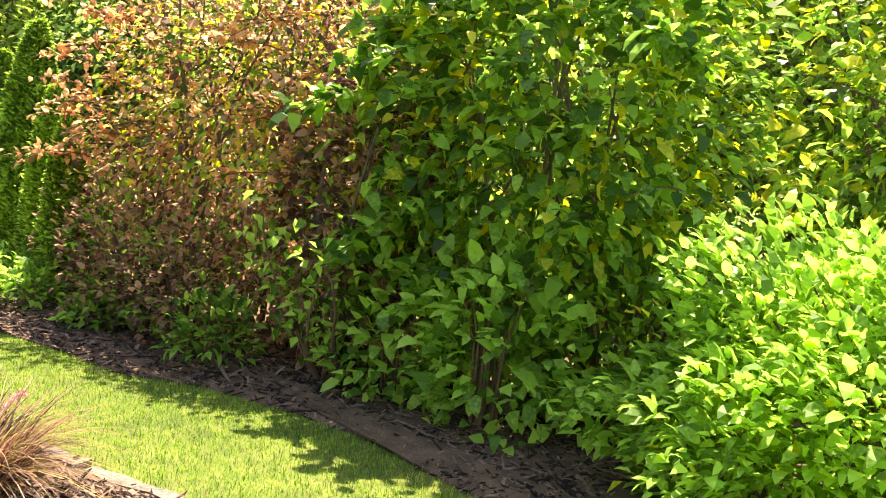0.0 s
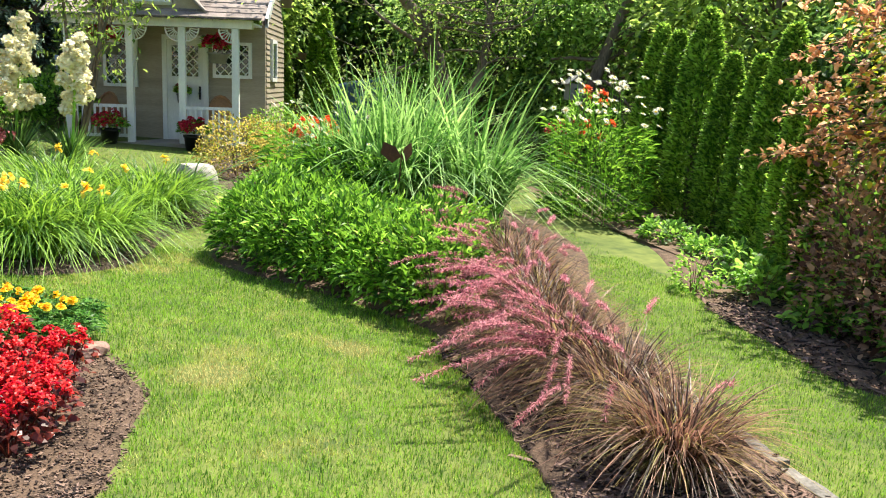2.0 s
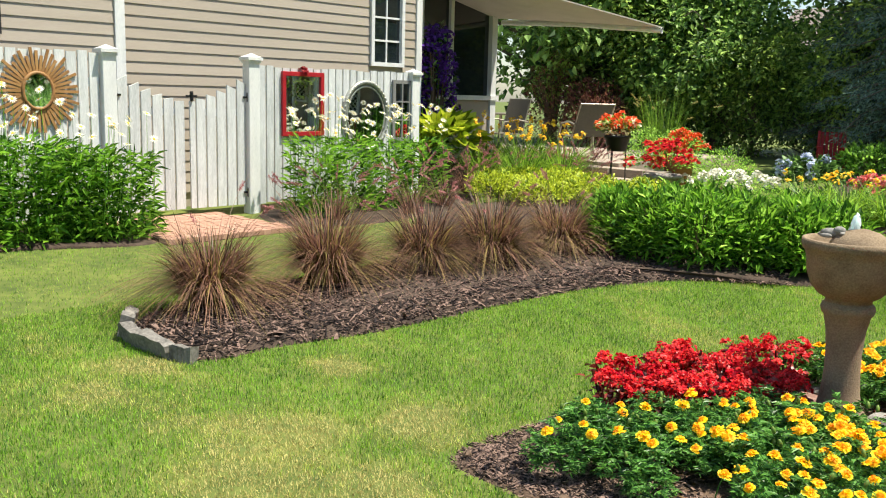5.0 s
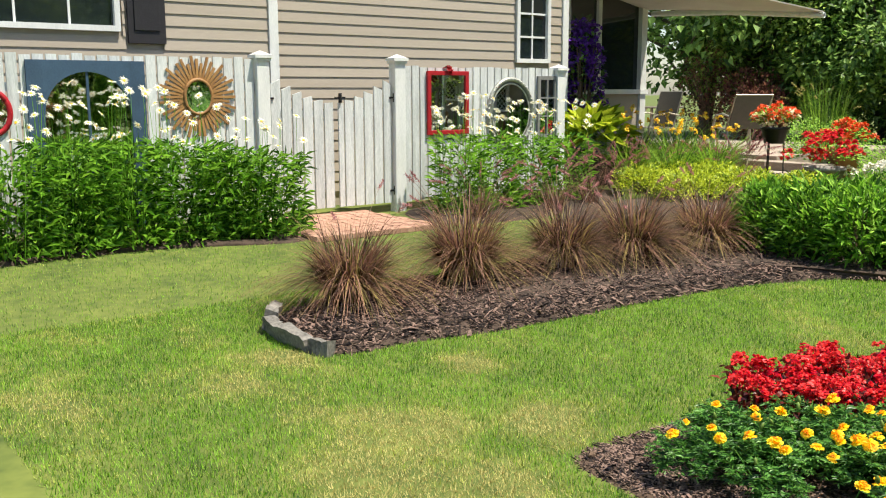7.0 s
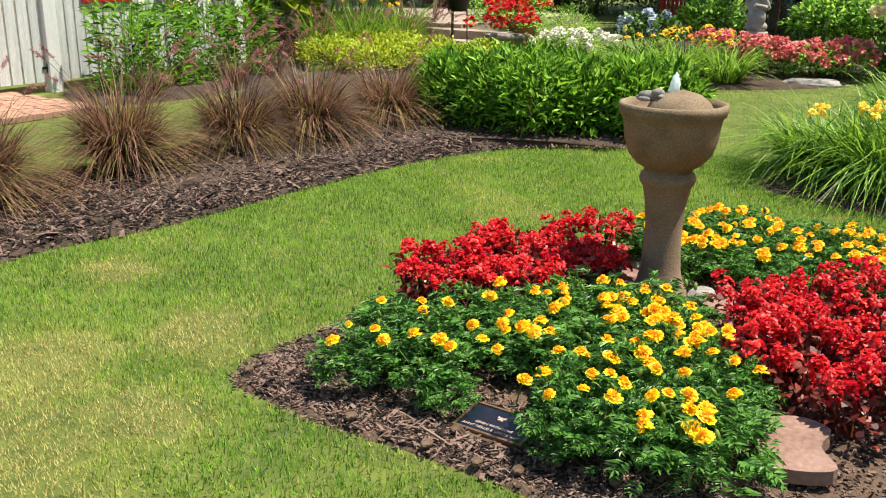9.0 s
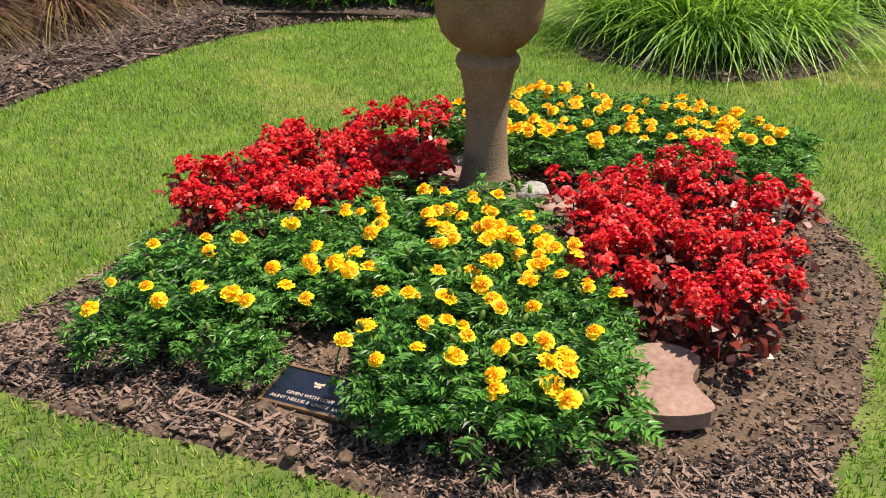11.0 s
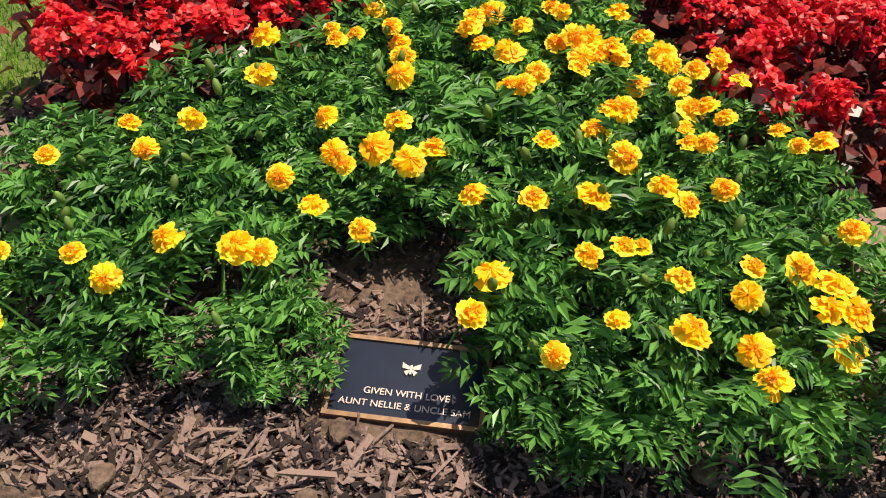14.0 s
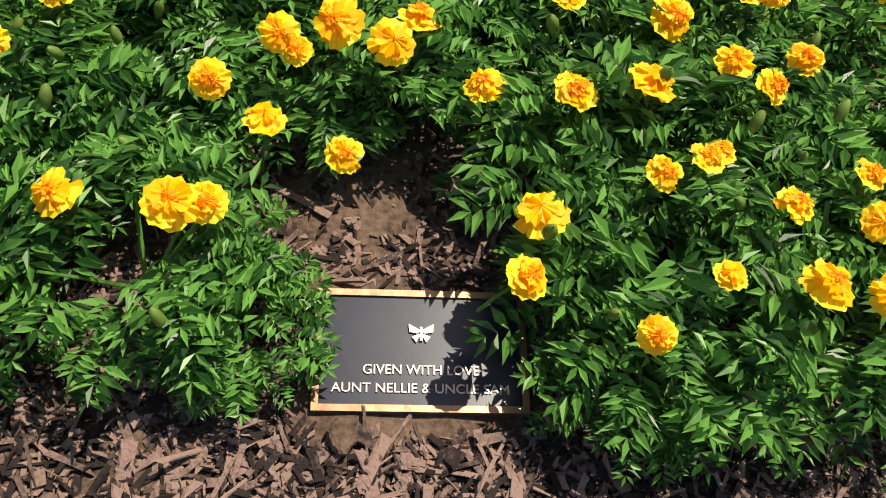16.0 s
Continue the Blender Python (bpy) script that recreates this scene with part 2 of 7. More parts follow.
class Geo:
    """Collects vertices and faces of one mesh."""

    def __init__(self):
        self.v, self.f, self.n = [], [], 0

    def add(self, v, f):
        v, f = np.asarray(v, np.float32).reshape(-1, 3), np.asarray(f, np.int32)
        self.v.append(v)
        self.f.append(f + self.n)
        self.n += len(v)
        return self

    def data(self, name, material, smooth=False):
        me = bpy.data.meshes.new(name)
        v = np.concatenate(self.v)
        loops = np.concatenate([f.ravel() for f in self.f])
        tot = np.concatenate([np.full(len(f), f.shape[1], np.int32) for f in self.f])
        me.vertices.add(len(v))
        me.vertices.foreach_set("co", v.ravel())
        me.loops.add(len(loops))
        me.loops.foreach_set("vertex_index", loops)
        me.polygons.add(len(tot))
        me.polygons.foreach_set("loop_start", np.concatenate([[0], np.cumsum(tot)[:-1]]).astype(np.int32))
        me.polygons.foreach_set("loop_total", tot)
        me.polygons.foreach_set("use_smooth", np.full(len(tot), smooth))
        me.update(calc_edges=True)
        me.validate()
        me.materials.append(material)
        return me


STUFF = {"foliage", "new_growth", "branching", "tuft", "plumage", "crown", "stalks", "coppery_leaves", "yellow_leaves", "dark_leaves", "bronze_leaves", "bright_leaves", "green_leaves"}


def part(name, geo, material, parent=None, label="", smooth=False, at=None, bevel=0.0):
    """Links geo (or a ready mesh) as one mesh object under parent."""
    me = geo if isinstance(geo, bpy.types.Mesh) else geo.data(name, material, smooth)
    if bevel:
        bm = bmesh.new()
        bm.from_mesh(me)
        bmesh.ops.bevel(bm, geom=bm.edges[:], offset=bevel, segments=2, affect="EDGES", profile=0.6)
        bm.to_mesh(me)
        bm.free()
    ob = new(name, me)
    if parent is not None:
        ob.parent = parent
    if at is not None:
        ob.matrix_basis = at
    if label:
        ob["label"] = label
    if name in STUFF:
        ob["kind"] = "stuff"
    return ob


def thing(name, m, label, category, group="", kind=""):
    ob = new(name)
    ob.empty_display_size = 0.1
    ob.matrix_basis = m
    return tagged(ob, label, category, group, kind)


def unit(a):
    return a / (np.linalg.norm(a, axis=-1, keepdims=True) + 1e-9)


def leaves(rng, pos, way, length, width, droop=0.25, blunt=False):
    """Leaves folded along the midrib, pointed or rounded; pos and way are rows."""
    n = len(pos)
    way = unit(way)
    side = unit(np.cross(way, rng.normal(size=(n, 3)) * 0.35 + (0, 0, 1)))
    up = np.cross(side, way)
    L, W = (np.broadcast_to(a, n)[:, None] for a in (length, width))
    tip = pos + way * L - up * L * droop
    if blunt:
        a, b = pos + way * L * 0.28, pos + way * L * 0.72 - up * L * droop * 0.35
        wa, wb = side * W * 0.5, side * W * 0.36
        v = np.stack([pos, a + wa + up * W * 0.16, b + wb + up * W * 0.1, tip, b - wb + up * W * 0.1, a - wa + up * W * 0.16], 1)
        i = np.arange(n)[:, None] * 6
        return v.reshape(-1, 3), np.concatenate([i + (0, 1, 5), i + (1, 2, 4), i + (1, 4, 5), i + (2, 3, 4)])
    mid = pos + way * L * 0.45
    v = np.stack([pos, mid + side * W / 2 + up * W * 0.16, tip, mid - side * W / 2 + up * W * 0.16], 1)
    i = np.arange(n)[:, None] * 4
    return v.reshape(-1, 3), np.concatenate([i + (0, 1, 2), i + (0, 2, 3)])


def blades(rng, base, turn, lean, length, width, droop, seg=4):
    """Arching grass blades; lean and droop as shares of the length."""
    n = len(base)
    s = np.linspace(0, 1, seg + 1)[None, :, None]
    out = np.stack([np.cos(turn), np.sin(turn), np.zeros(n)], 1)[:, None]
    side = np.stack([-np.sin(turn), np.cos(turn), np.zeros(n)], 1)[:, None]
    L, W, A, D = (np.broadcast_to(a, n)[:, None, None] for a in (length, width, lean, droop))
    line = base[:, None] + out * L * (A * s + D * 0.8 * s**2) + np.array((0, 0, 1.0)) * L * (np.sqrt(np.clip(1 - A**2, 0.05, 1)) * s - D * s**2.2)
    w = W * (1 - s**1.6 * 0.92) * 0.5
    tw = rng.normal(size=(n, 1, 1)) * 0.5
    side = side * np.cos(tw) + out * np.sin(tw)
    v = np.stack([line - side * w, line + side * w], 2)
    k = np.arange(seg) * 2
    f = (np.arange(n) * (seg + 1) * 2)[:, None, None] + np.stack([k, k + 1, k + 3, k + 2], 1)[None]
    return v.reshape(-1, 3), f.reshape(-1, 4)


def tube(path, radii, sides=6):
    path = np.asarray(path, float)
    d = unit(np.gradient(path, axis=0))
    ref = np.where(np.abs(d[:, 2:]) > 0.9, (1.0, 0, 0), (0, 0, 1.0))
    a = unit(np.cross(d, ref))
    b = np.cross(d, a)
    th = np.linspace(0, 2 * np.pi, sides, endpoint=False)
    r = np.broadcast_to(radii, len(path))[:, None, None]
    v = path[:, None] + r * (a[:, None] * np.cos(th)[None, :, None] + b[:, None] * np.sin(th)[None, :, None])
    f = []
    for i in range(len(path) - 1):
        for j in range(sides):
            f.append((i * sides + j, i * sides + (j + 1) % sides, (i + 1) * sides + (j + 1) % sides, (i + 1) * sides + j))
    return v.reshape(-1, 3), f


def lathe(profile, sides=32, centre=(0, 0, 0)):
    p = np.asarray(profile, float)
    th = np.linspace(0, 2 * np.pi, sides, endpoint=False)
    v = np.stack([p[:, :1] * np.cos(th), p[:, :1] * np.sin(th), np.repeat(p[:, 1:], sides, 1)], -1) + np.array(centre)
    f = [(i * sides + j, i * sides + (j + 1) % sides, (i + 1) * sides + (j + 1) % sides, (i + 1) * sides + j) for i in range(len(p) - 1) for j in range(sides)]
    return v.reshape(-1, 3), f


BOXF = [(0, 1, 3, 2), (4, 6, 7, 5), (0, 4, 5, 1), (2, 3, 7, 6), (0, 2, 6, 4), (1, 5, 7, 3)]


def box(x0, x1, y0, y1, z0, z1):
    return [(x, y, z) for x in (x0, x1) for y in (y0, y1) for z in (z0, z1)], BOXF


def prism(outline, z0, z1):
    """An upright slab over a flat outline."""
    n = len(outline)
    v = [(x, y, z0) for x, y in outline] + [(x, y, z1) for x, y in outline]
    g = Geo()
    g.add(v, [(i, (i + 1) % n, n + (i + 1) % n, n + i) for i in range(n)])
    g.f.append(np.array([list(range(n, 2 * n))], np.int32))
    g.f.append(np.array([list(range(n))[::-1]], np.int32))
    return g


def smooth_loop(points, per=6):
    """A closed curve through the points."""
    p = np.asarray(points, float)
    out = []
    for i in range(len(p)):
        a, b, c, d = p[i - 1], p[i], p[(i + 1) % len(p)], p[(i + 2) % len(p)]
        for t in np.linspace(0, 1, per, endpoint=False):
            out.append(0.5 * (2 * b + (c - a) * t + (2 * a - 5 * b + 4 * c - d) * t**2 + (3 * b - a - 3 * c + d) * t**3))
    return np.array(out)


def inside(poly, x, y):
    r = np.zeros(len(x), bool)
    px, py = poly[:, 0], poly[:, 1]
    j = len(poly) - 1
    for i in range(len(poly)):
        c = ((py[i] > y) != (py[j] > y)) & (x < (px[j] - px[i]) * (y - py[i]) / (py[j] - py[i] + 1e-12) + px[i])
        r ^= c
        j = i
    return r


def scatter(rng, poly, n):
    poly = np.asarray(poly, float)
    lo, hi = poly.min(0), poly.max(0)
    p = rng.uniform(lo, hi, (int(n * 3) + 20, 2))
    return p[inside(poly, p[:, 0], p[:, 1])][:n]


def edge_gap(poly, x, y):
    """Distance of points from the outline."""
    d = np.full(len(x), 1e9)
    for a, b in zip(poly, np.roll(poly, -1, 0)):
        ab = b - a
        t = np.clip(((x - a[0]) * ab[0] + (y - a[1]) * ab[1]) / (ab @ ab + 1e-9), 0, 1)
        d = np.minimum(d, np.hypot(x - a[0] - t * ab[0], y - a[1] - t * ab[1]))
    return d


# ---- ground, lawn and beds ----
def ground():
    a = np.concatenate([-np.geomspace(400, 15, 10), np.linspace(-14, 14, 57), np.geomspace(15, 400, 10)])
    X, Y = np.meshgrid(a, a, indexing="ij")
    Z = gz(X, Y)
    n = len(a)
    i = (np.arange(n - 1)[:, None] * n + np.arange(n - 1)[None]).ravel()
    g = Geo().add(np.stack([X, Y, Z], -1), np.stack([i, i + n, i + n + 1, i + 1], 1))
    return tagged(part("ground", g, M["lawn"], smooth=True), "mown green lawn with sunburnt straw patches", "lawn", kind="structure")


ground()
ISLAND = smooth_loop([(-0.95, -1.62), (-0.98, -1.15), (-0.95, -0.6), (-0.8, 0.2), (-0.45, 0.8), (0.2, 1.12), (0.85, 0.95), (1.22, 0.45), (1.42, -0.1), (1.38, -0.6), (1.32, -1.15), (1.05, -1.62), (0.5, -1.68), (0, -1.68), (-0.55, -1.7)])
LEFT_BED = smooth_loop([(-2.85, -1.63), (-2.8, -1.1), (-2.68, -0.44), (-2.66, 0.6), (-2.57, 1.72), (-2.26, 2.5), (-1.9, 2.8), (-1.35, 3.15), (-1.1, 3.9), (-1.6, 4.6), (-3.2, 5.2), (-4.6, 6.2), (-6.4, 6.0), (-6.6, 4.0), (-5.4, 2.6), (-4.6, 1.6), (-4.3, 0.6), (-4.25, -0.5), (-3.85, -1.5), (-3.4, -1.68)])
RIGHT_BED = smooth_loop([(1.72, 3.2), (1.93, 2.42), (2.3, 2.05), (2.74, 1.4), (3.03, 0.78), (2.95, -0.1), (2.93, -0.9), (2.9, -1.7), (3.3, -2.2), (4.0, -1.9), (3.98, -1.2), (4.0, -0.6), (4.3, 0.6), (4.6, 2.2), (5.2, 4.0), (5.0, 6.4), (3.4, 7.0), (2.3, 5.6)])
BACK_BED = smooth_loop([(4.9, -2.7), (5.25, -1.6), (5.3, -0.5), (5.15, 0.0), (5.2, 0.7), (5.25, 1.5), (5.6, 2.8), (6.0, 4.2), (5.9, 6.2), (6.2, 8.2), (8.6, 8.6), (9.2, 3.0), (8.6, -2.0), (7.5, -5.5), (4.6, -5.5)])
DAISY_BED = smooth_loop([(-6.95, -2.9), (-7.05, -2.0), (-7.03, -1.0), (-6.6, 0.15), (-7.1, 0.5), (-7.95, 0.45), (-7.95, -1.2), (-7.95, -3.4), (-7.4, -3.8)])
FENCE_BED = smooth_loop([(-6.75, 1.95), (-6.3, 3.0), (-6.6, 4.6), (-7.2, 5.6), (-7.9, 5.4), (-7.95, 3.6), (-7.95, 2.4)])
LILY_BED = smooth_loop([(-0.35, 2.6), (0.15, 2.2), (0.7, 2.15), (1.2, 2.6), (1.4, 3.6), (1.85, 4.6), (1.75, 5.6), (0.9, 6.4), (0.1, 6.0), (-0.3, 4.6)])
PINK_BED = smooth_loop([(-3.0, 6.9), (-2.2, 6.2), (-1.5, 6.5), (-0.9, 7.1), (-0.6, 8.6), (-1.2, 10.6), (-3.6, 11.0), (-4.4, 9.2)])
COTTAGE_BED = smooth_loop([(1.65, 6.5), (2.6, 6.3), (3.5, 7.3), (3.4, 9.4), (2.4, 9.6), (1.7, 8.6)])
BEDS = [ISLAND, LEFT_BED, RIGHT_BED, BACK_BED, DAISY_BED, FENCE_BED, LILY_BED, PINK_BED, COTTAGE_BED]


def bed(name, poly, rng, rise, chips, material, label, chip=0.03, near=None):
    """A mounded bed of mulch with loose bark chips on it."""
    c = poly.mean(0)
    rings = [1.0, 0.97, 0.9, 0.75, 0.5, 0.25]
    v = []
    for k, r in enumerate(rings):
        p = c + (poly - c) * r
        z = gz(p[:, 0], p[:, 1]) + (-0.02 if k == 0 else rise * (1 - r**4) + 0.008 + rng.normal(size=len(p)) * 0.006)
        v.append(np.column_stack([p, z]))
    n = len(poly)
    f = [(i * n + j, i * n + (j + 1) % n, (i + 1) * n + (j + 1) % n, (i + 1) * n + j) for i in range(len(rings) - 1) for j in range(n)]
    g = Geo().add(np.concatenate(v), f)
    g.f.append(np.array([[(len(rings) - 1) * n + j for j in range(n)]], np.int32))
    base = tagged(part(name, g, material, smooth=True), label, "mulch bed", kind="structure")
    if chips and name == "island_bed":
        shreds(rng, poly, 16000, 0.009, rise, None, "crumb", 0.8, "dry crumbs of brown soil between the bark")
        shreds(rng, poly, 7000, 0.02, rise, smooth_loop([(-0.9, -1.6), (-0.85, -1.3), (-0.4, -1.3), (0.05, -1.25), (0.6, -1.4), (1.0, -1.3), (1.25, -1.1), (1.2, -1.5), (0.5, -1.64), (0, -1.64), (-0.5, -1.66)]))
    if chips:
        shreds(rng, poly, chips, chip, rise, near)
    return base


def shreds(rng, poly, chips, chip, rise, near, material="chip", slim=0.26, label="loose shredded brown bark mulch on the bed"):
    """Loose bark chips or crumbs of soil lying on a bed."""
    if chips:
        p = scatter(rng, poly if near is None else near, chips)
        p = p[~((np.abs(p[:, 0] - 0.04) < 0.14) & (np.abs(p[:, 1] + 1.405) < 0.10))]
        k = len(p)
        L, W, T = chip * rng.lognormal(0, 0.65, k), chip * slim * rng.lognormal(0, 0.5, k), chip * slim * 0.6 * rng.uniform(0.6, 1.5, k)
        a, t = rng.uniform(0, np.pi, k), rng.normal(size=k) * 0.3
        corner = np.array([(x, y, z) for x in (-0.5, 0.5) for y in (-0.5, 0.5) for z in (-0.5, 0.5)])[None] * np.stack([L, W, T], 1)[:, None]
        corner *= rng.uniform(0.45, 1.3, (k, 8, 1))
        corner[:, 4:, 1:] += rng.normal(size=(k, 1, 2)) * (chip * 0.12)
        x = corner[..., 0] * np.cos(t)[:, None] - corner[..., 2] * np.sin(t)[:, None]
        z = corner[..., 0] * np.sin(t)[:, None] + corner[..., 2] * np.cos(t)[:, None]
        y = corner[..., 1]
        rad = 1 - np.clip(edge_gap(poly, p[:, 0], p[:, 1]) / 0.5, 0, 1)
        top = gz(p[:, 0], p[:, 1]) + rise * (1 - rad**4) * 0.92 + 0.006 + rng.uniform(0, 0.008, k)
        vx = p[:, :1] + x * np.cos(a)[:, None] - y * np.sin(a)[:, None]
        vy = p[:, 1:] + x * np.sin(a)[:, None] + y * np.cos(a)[:, None]
        vv = np.stack([vx, vy, z + top[:, None]], -1)
        gg = Geo().add(vv, (np.arange(k)[:, None, None] * 8 + np.array(BOXF[:4] + BOXF[5:])[None]).reshape(-1, 4))
        tagged(part("bark_mulch" if material == "chip" else "soil_crumbs", gg, M[material]), label, "mulch", kind="stuff")


R = np.random.default_rng(11)
bed("island_bed", ISLAND, R, 0.02, 8000, M["dirt"], "round bed of dry brown mulch in the lawn", 0.019, smooth_loop([(-0.93, -1.58), (-0.95, -1.0), (-0.85, -0.2), (-0.5, 0.6), (0.1, 0.9), (0.5, 0.2), (0.7, -0.8), (0.9, -1.3), (0.6, -1.6), (0, -1.62)]))
bed("left_bed", LEFT_BED, R, 0.07, 17000, M["soil"], "long bed of dark shredded bark mulch", 0.031, smooth_loop([(-2.85, -1.63), (-2.8, -1.1), (-2.68, -0.44), (-2.66, 0.6), (-2.57, 1.72), (-2.26, 2.5), (-1.5, 3.0), (-2.6, 3.6), (-4.2, 3.2), (-4.3, 0.6), (-4.2, -0.5), (-3.8, -1.45), (-3.4, -1.62)]))
bed("right_bed", RIGHT_BED, R, 0.05, 6000, M["dirt"], "curved mulch bed edging the lawn", 0.035, smooth_loop([(3.0, 0.8), (2.95, -0.1), (2.93, -0.9), (2.9, -1.7), (3.3, -2.2), (4.0, -1.9), (3.98, -1.2), (4.0, -0.6), (4.1, 0.6)]))
bed("back_bed", BACK_BED, R, 0.03, 5000, M["dirt"], "shrub bed of mulch and fallen leaves", 0.04, smooth_loop([(4.9, -2.7), (5.25, -1.6), (5.3, -0.5), (5.15, 0.0), (5.2, 0.7), (5.3, 1.8), (6.3, 1.8), (6.4, -2.5)]))
bed("daisy_bed", DAISY_BED, R, 0.03, 0, M["soil"], "narrow flower bed along the fence", 0.03)
bed("fence_bed", FENCE_BED, R, 0.03, 0, M["soil"], "small flower bed along the fence", 0.03)
bed("lily_bed", LILY_BED, R, 0.03, 1500, M["soil"], "mulched daylily bed in the lawn", 0.04)
bed("pink_bed", PINK_BED, R, 0.03, 0, M["soil"], "flower bed round the statue", 0.04)
bed("cottage_bed", COTTAGE_BED, R, 0.03, 0, M["soil"], "shrub bed beside the cottage porch", 0.04)


# sunburnt spots of the lawn: place and radius
DRY = [(1.63, 0.13, 0.24), (1.3, -0.86, 0.16), (2.45, 0.6, 0.16), (-2.7, -2.3, 0.36), (-1.65, -1.95, 0.34), (-0.95, -1.98, 0.24), (-1.15, -2.4, 0.34), (-1.35, -1.4, 0.22), (-2.95, -1.85, 0.22), (-0.75, -2.6, 0.3), (1.55, -1.6, 0.3), (-2.3, -1.1, 0.2), (0.4, -2.3, 0.3)]


def dryness(x, y):
    d = np.array([0.55 * noise.noise((u * 1.1, v * 1.1, 3.0)) + 0.4 * noise.noise((u * 3.1, v * 3.1, 9.0)) + 0.25 * noise.noise((u * 8.0, v * 8.0, 5.0)) for u, v in zip(x, y)])
    for cx, cy, r in DRY:
        d += 0.85 * np.exp(-((x - cx) ** 2 + 1.6 * (y - cy) ** 2) / (r * r))
    return d


def lawn_grass(rng):
    zones = [((-4.5, 3.2, -3.4, 3.2), 480000), ((-7.2, 5.4, -3.0, 9.5), 200000), ((2.8, 5.5, -3.2, 3.5), 110000)]
    shares = {"grass": [], "pale": [], "straw": []}
    for (x0, x1, y0, y1), n in zones:
        p = rng.uniform((x0, y0), (x1, y1), (n, 2))
        ok = np.ones(n, bool)
        for b in BEDS:
            ok &= ~inside(b, p[:, 0], p[:, 1])
        p = p[ok]
        d = dryness(p[:, 0], p[:, 1]) + rng.normal(size=len(p)) * 0.16
        d[p[:, 0] > 4.1] -= 0.3
        if y0 == -3.4:
            q = p[:160000] + rng.normal(size=(160000, 2)) * 0.01
            shares["straw"].append(q[d[:160000] > 0.38])
        shares["grass"].append(p[d < 0.24])
        shares["pale"].append(p[(d >= 0.24) & (d < 0.46)])
        shares["straw"].append(p[d >= 0.46])
    labels = {"grass": "short green blades of mown grass", "pale": "faded yellow-green blades in the lawn", "straw": "dry straw blades in the lawn"}
    for key, rows in shares.items():
        p = np.concatenate(rows)
        k = len(p)
        a = rng.uniform(0, 2 * np.pi, k)
        L = rng.uniform(0.016, 0.036, k) * (0.7 if key == "straw" else 1)
        lean = rng.uniform(0.15, 1.2, k) + (0.25 if key == "straw" else 0)
        base = np.column_stack([p, gz(p[:, 0], p[:, 1]) - 0.004])
        out = np.column_stack([np.cos(a), np.sin(a), np.zeros(k)])
        side = np.column_stack([-np.sin(a), np.cos(a), np.zeros(k)]) * rng.uniform(0.0013, 0.0028, k)[:, None]
        tip = base + out * (L * np.sin(lean))[:, None] + np.array((0, 0, 1.0)) * (L * np.cos(lean) + 0.006)[:, None]
        tagged(part("lawn_grass", Geo().add(np.stack([base - side, base + side, tip], 1), np.arange(k * 3).reshape(-1, 3)), M[key]), labels[key], "grass", kind="stuff")


lawn_grass(np.random.default_rng(5))


# ---- plants ----
def frond(rng, base, way, length, g):
    """A feathery marigold leaf: pairs of narrow leaflets along a bent rib."""
    k = 5
    way = way / np.linalg.norm(way)
    side = np.cross(way, (0, 0, 1.0))
    side /= np.linalg.norm(side) + 1e-6
    s = np.linspace(0.25, 0.92, k)
    rib = base + way * length * s[:, None] + np.array((0, 0, -0.35 * length)) * (s**2)[:, None]
    pos = np.concatenate([rib, rib, rib[-1:]])
    dirs = np.concatenate([np.tile(way * 0.55 + side, (k, 1)), np.tile(way * 0.55 - side, (k, 1)), way[None] + (0, 0, -0.4)]) + rng.normal(size=(2 * k + 1, 3)) * 0.12
    ln = length * 0.46 * np.concatenate([np.sin(s * 2.6) + 0.15] * 2 + [[0.8]])
    g.add(*leaves(rng, pos, dirs, ln, ln * 0.32, 0.2))


def marigold_foliage(rng, radius, height, fronds):
    g = Geo()
    for _ in range(fronds):
        a, e = rng.uniform(0, 2 * np.pi), rng.uniform(-0.15, 1.3)
        r = radius * rng.uniform(0.25, 0.9)
        z = height * (0.25 + 0.62 * rng.uniform() ** 0.7) * (1 - 0.35 * (r / radius) ** 2)
        frond(rng, np.array((r * math.cos(a), r * math.sin(a), z)), np.array((math.cos(a + rng.normal() * 0.5), math.sin(a + rng.normal() * 0.5), math.sin(e) * 0.8)), rng.uniform(0.045, 0.085), g)
    for _ in range(9):
        a = rng.uniform(0, 2 * np.pi)
        g.add(*tube([(0, 0, 0), (0.4 * radius * math.cos(a), 0.4 * radius * math.sin(a), height * 0.5), (0.7 * radius * math.cos(a), 0.7 * radius * math.sin(a), height * 0.85)], [0.004, 0.003, 0.002], 4))
    return g


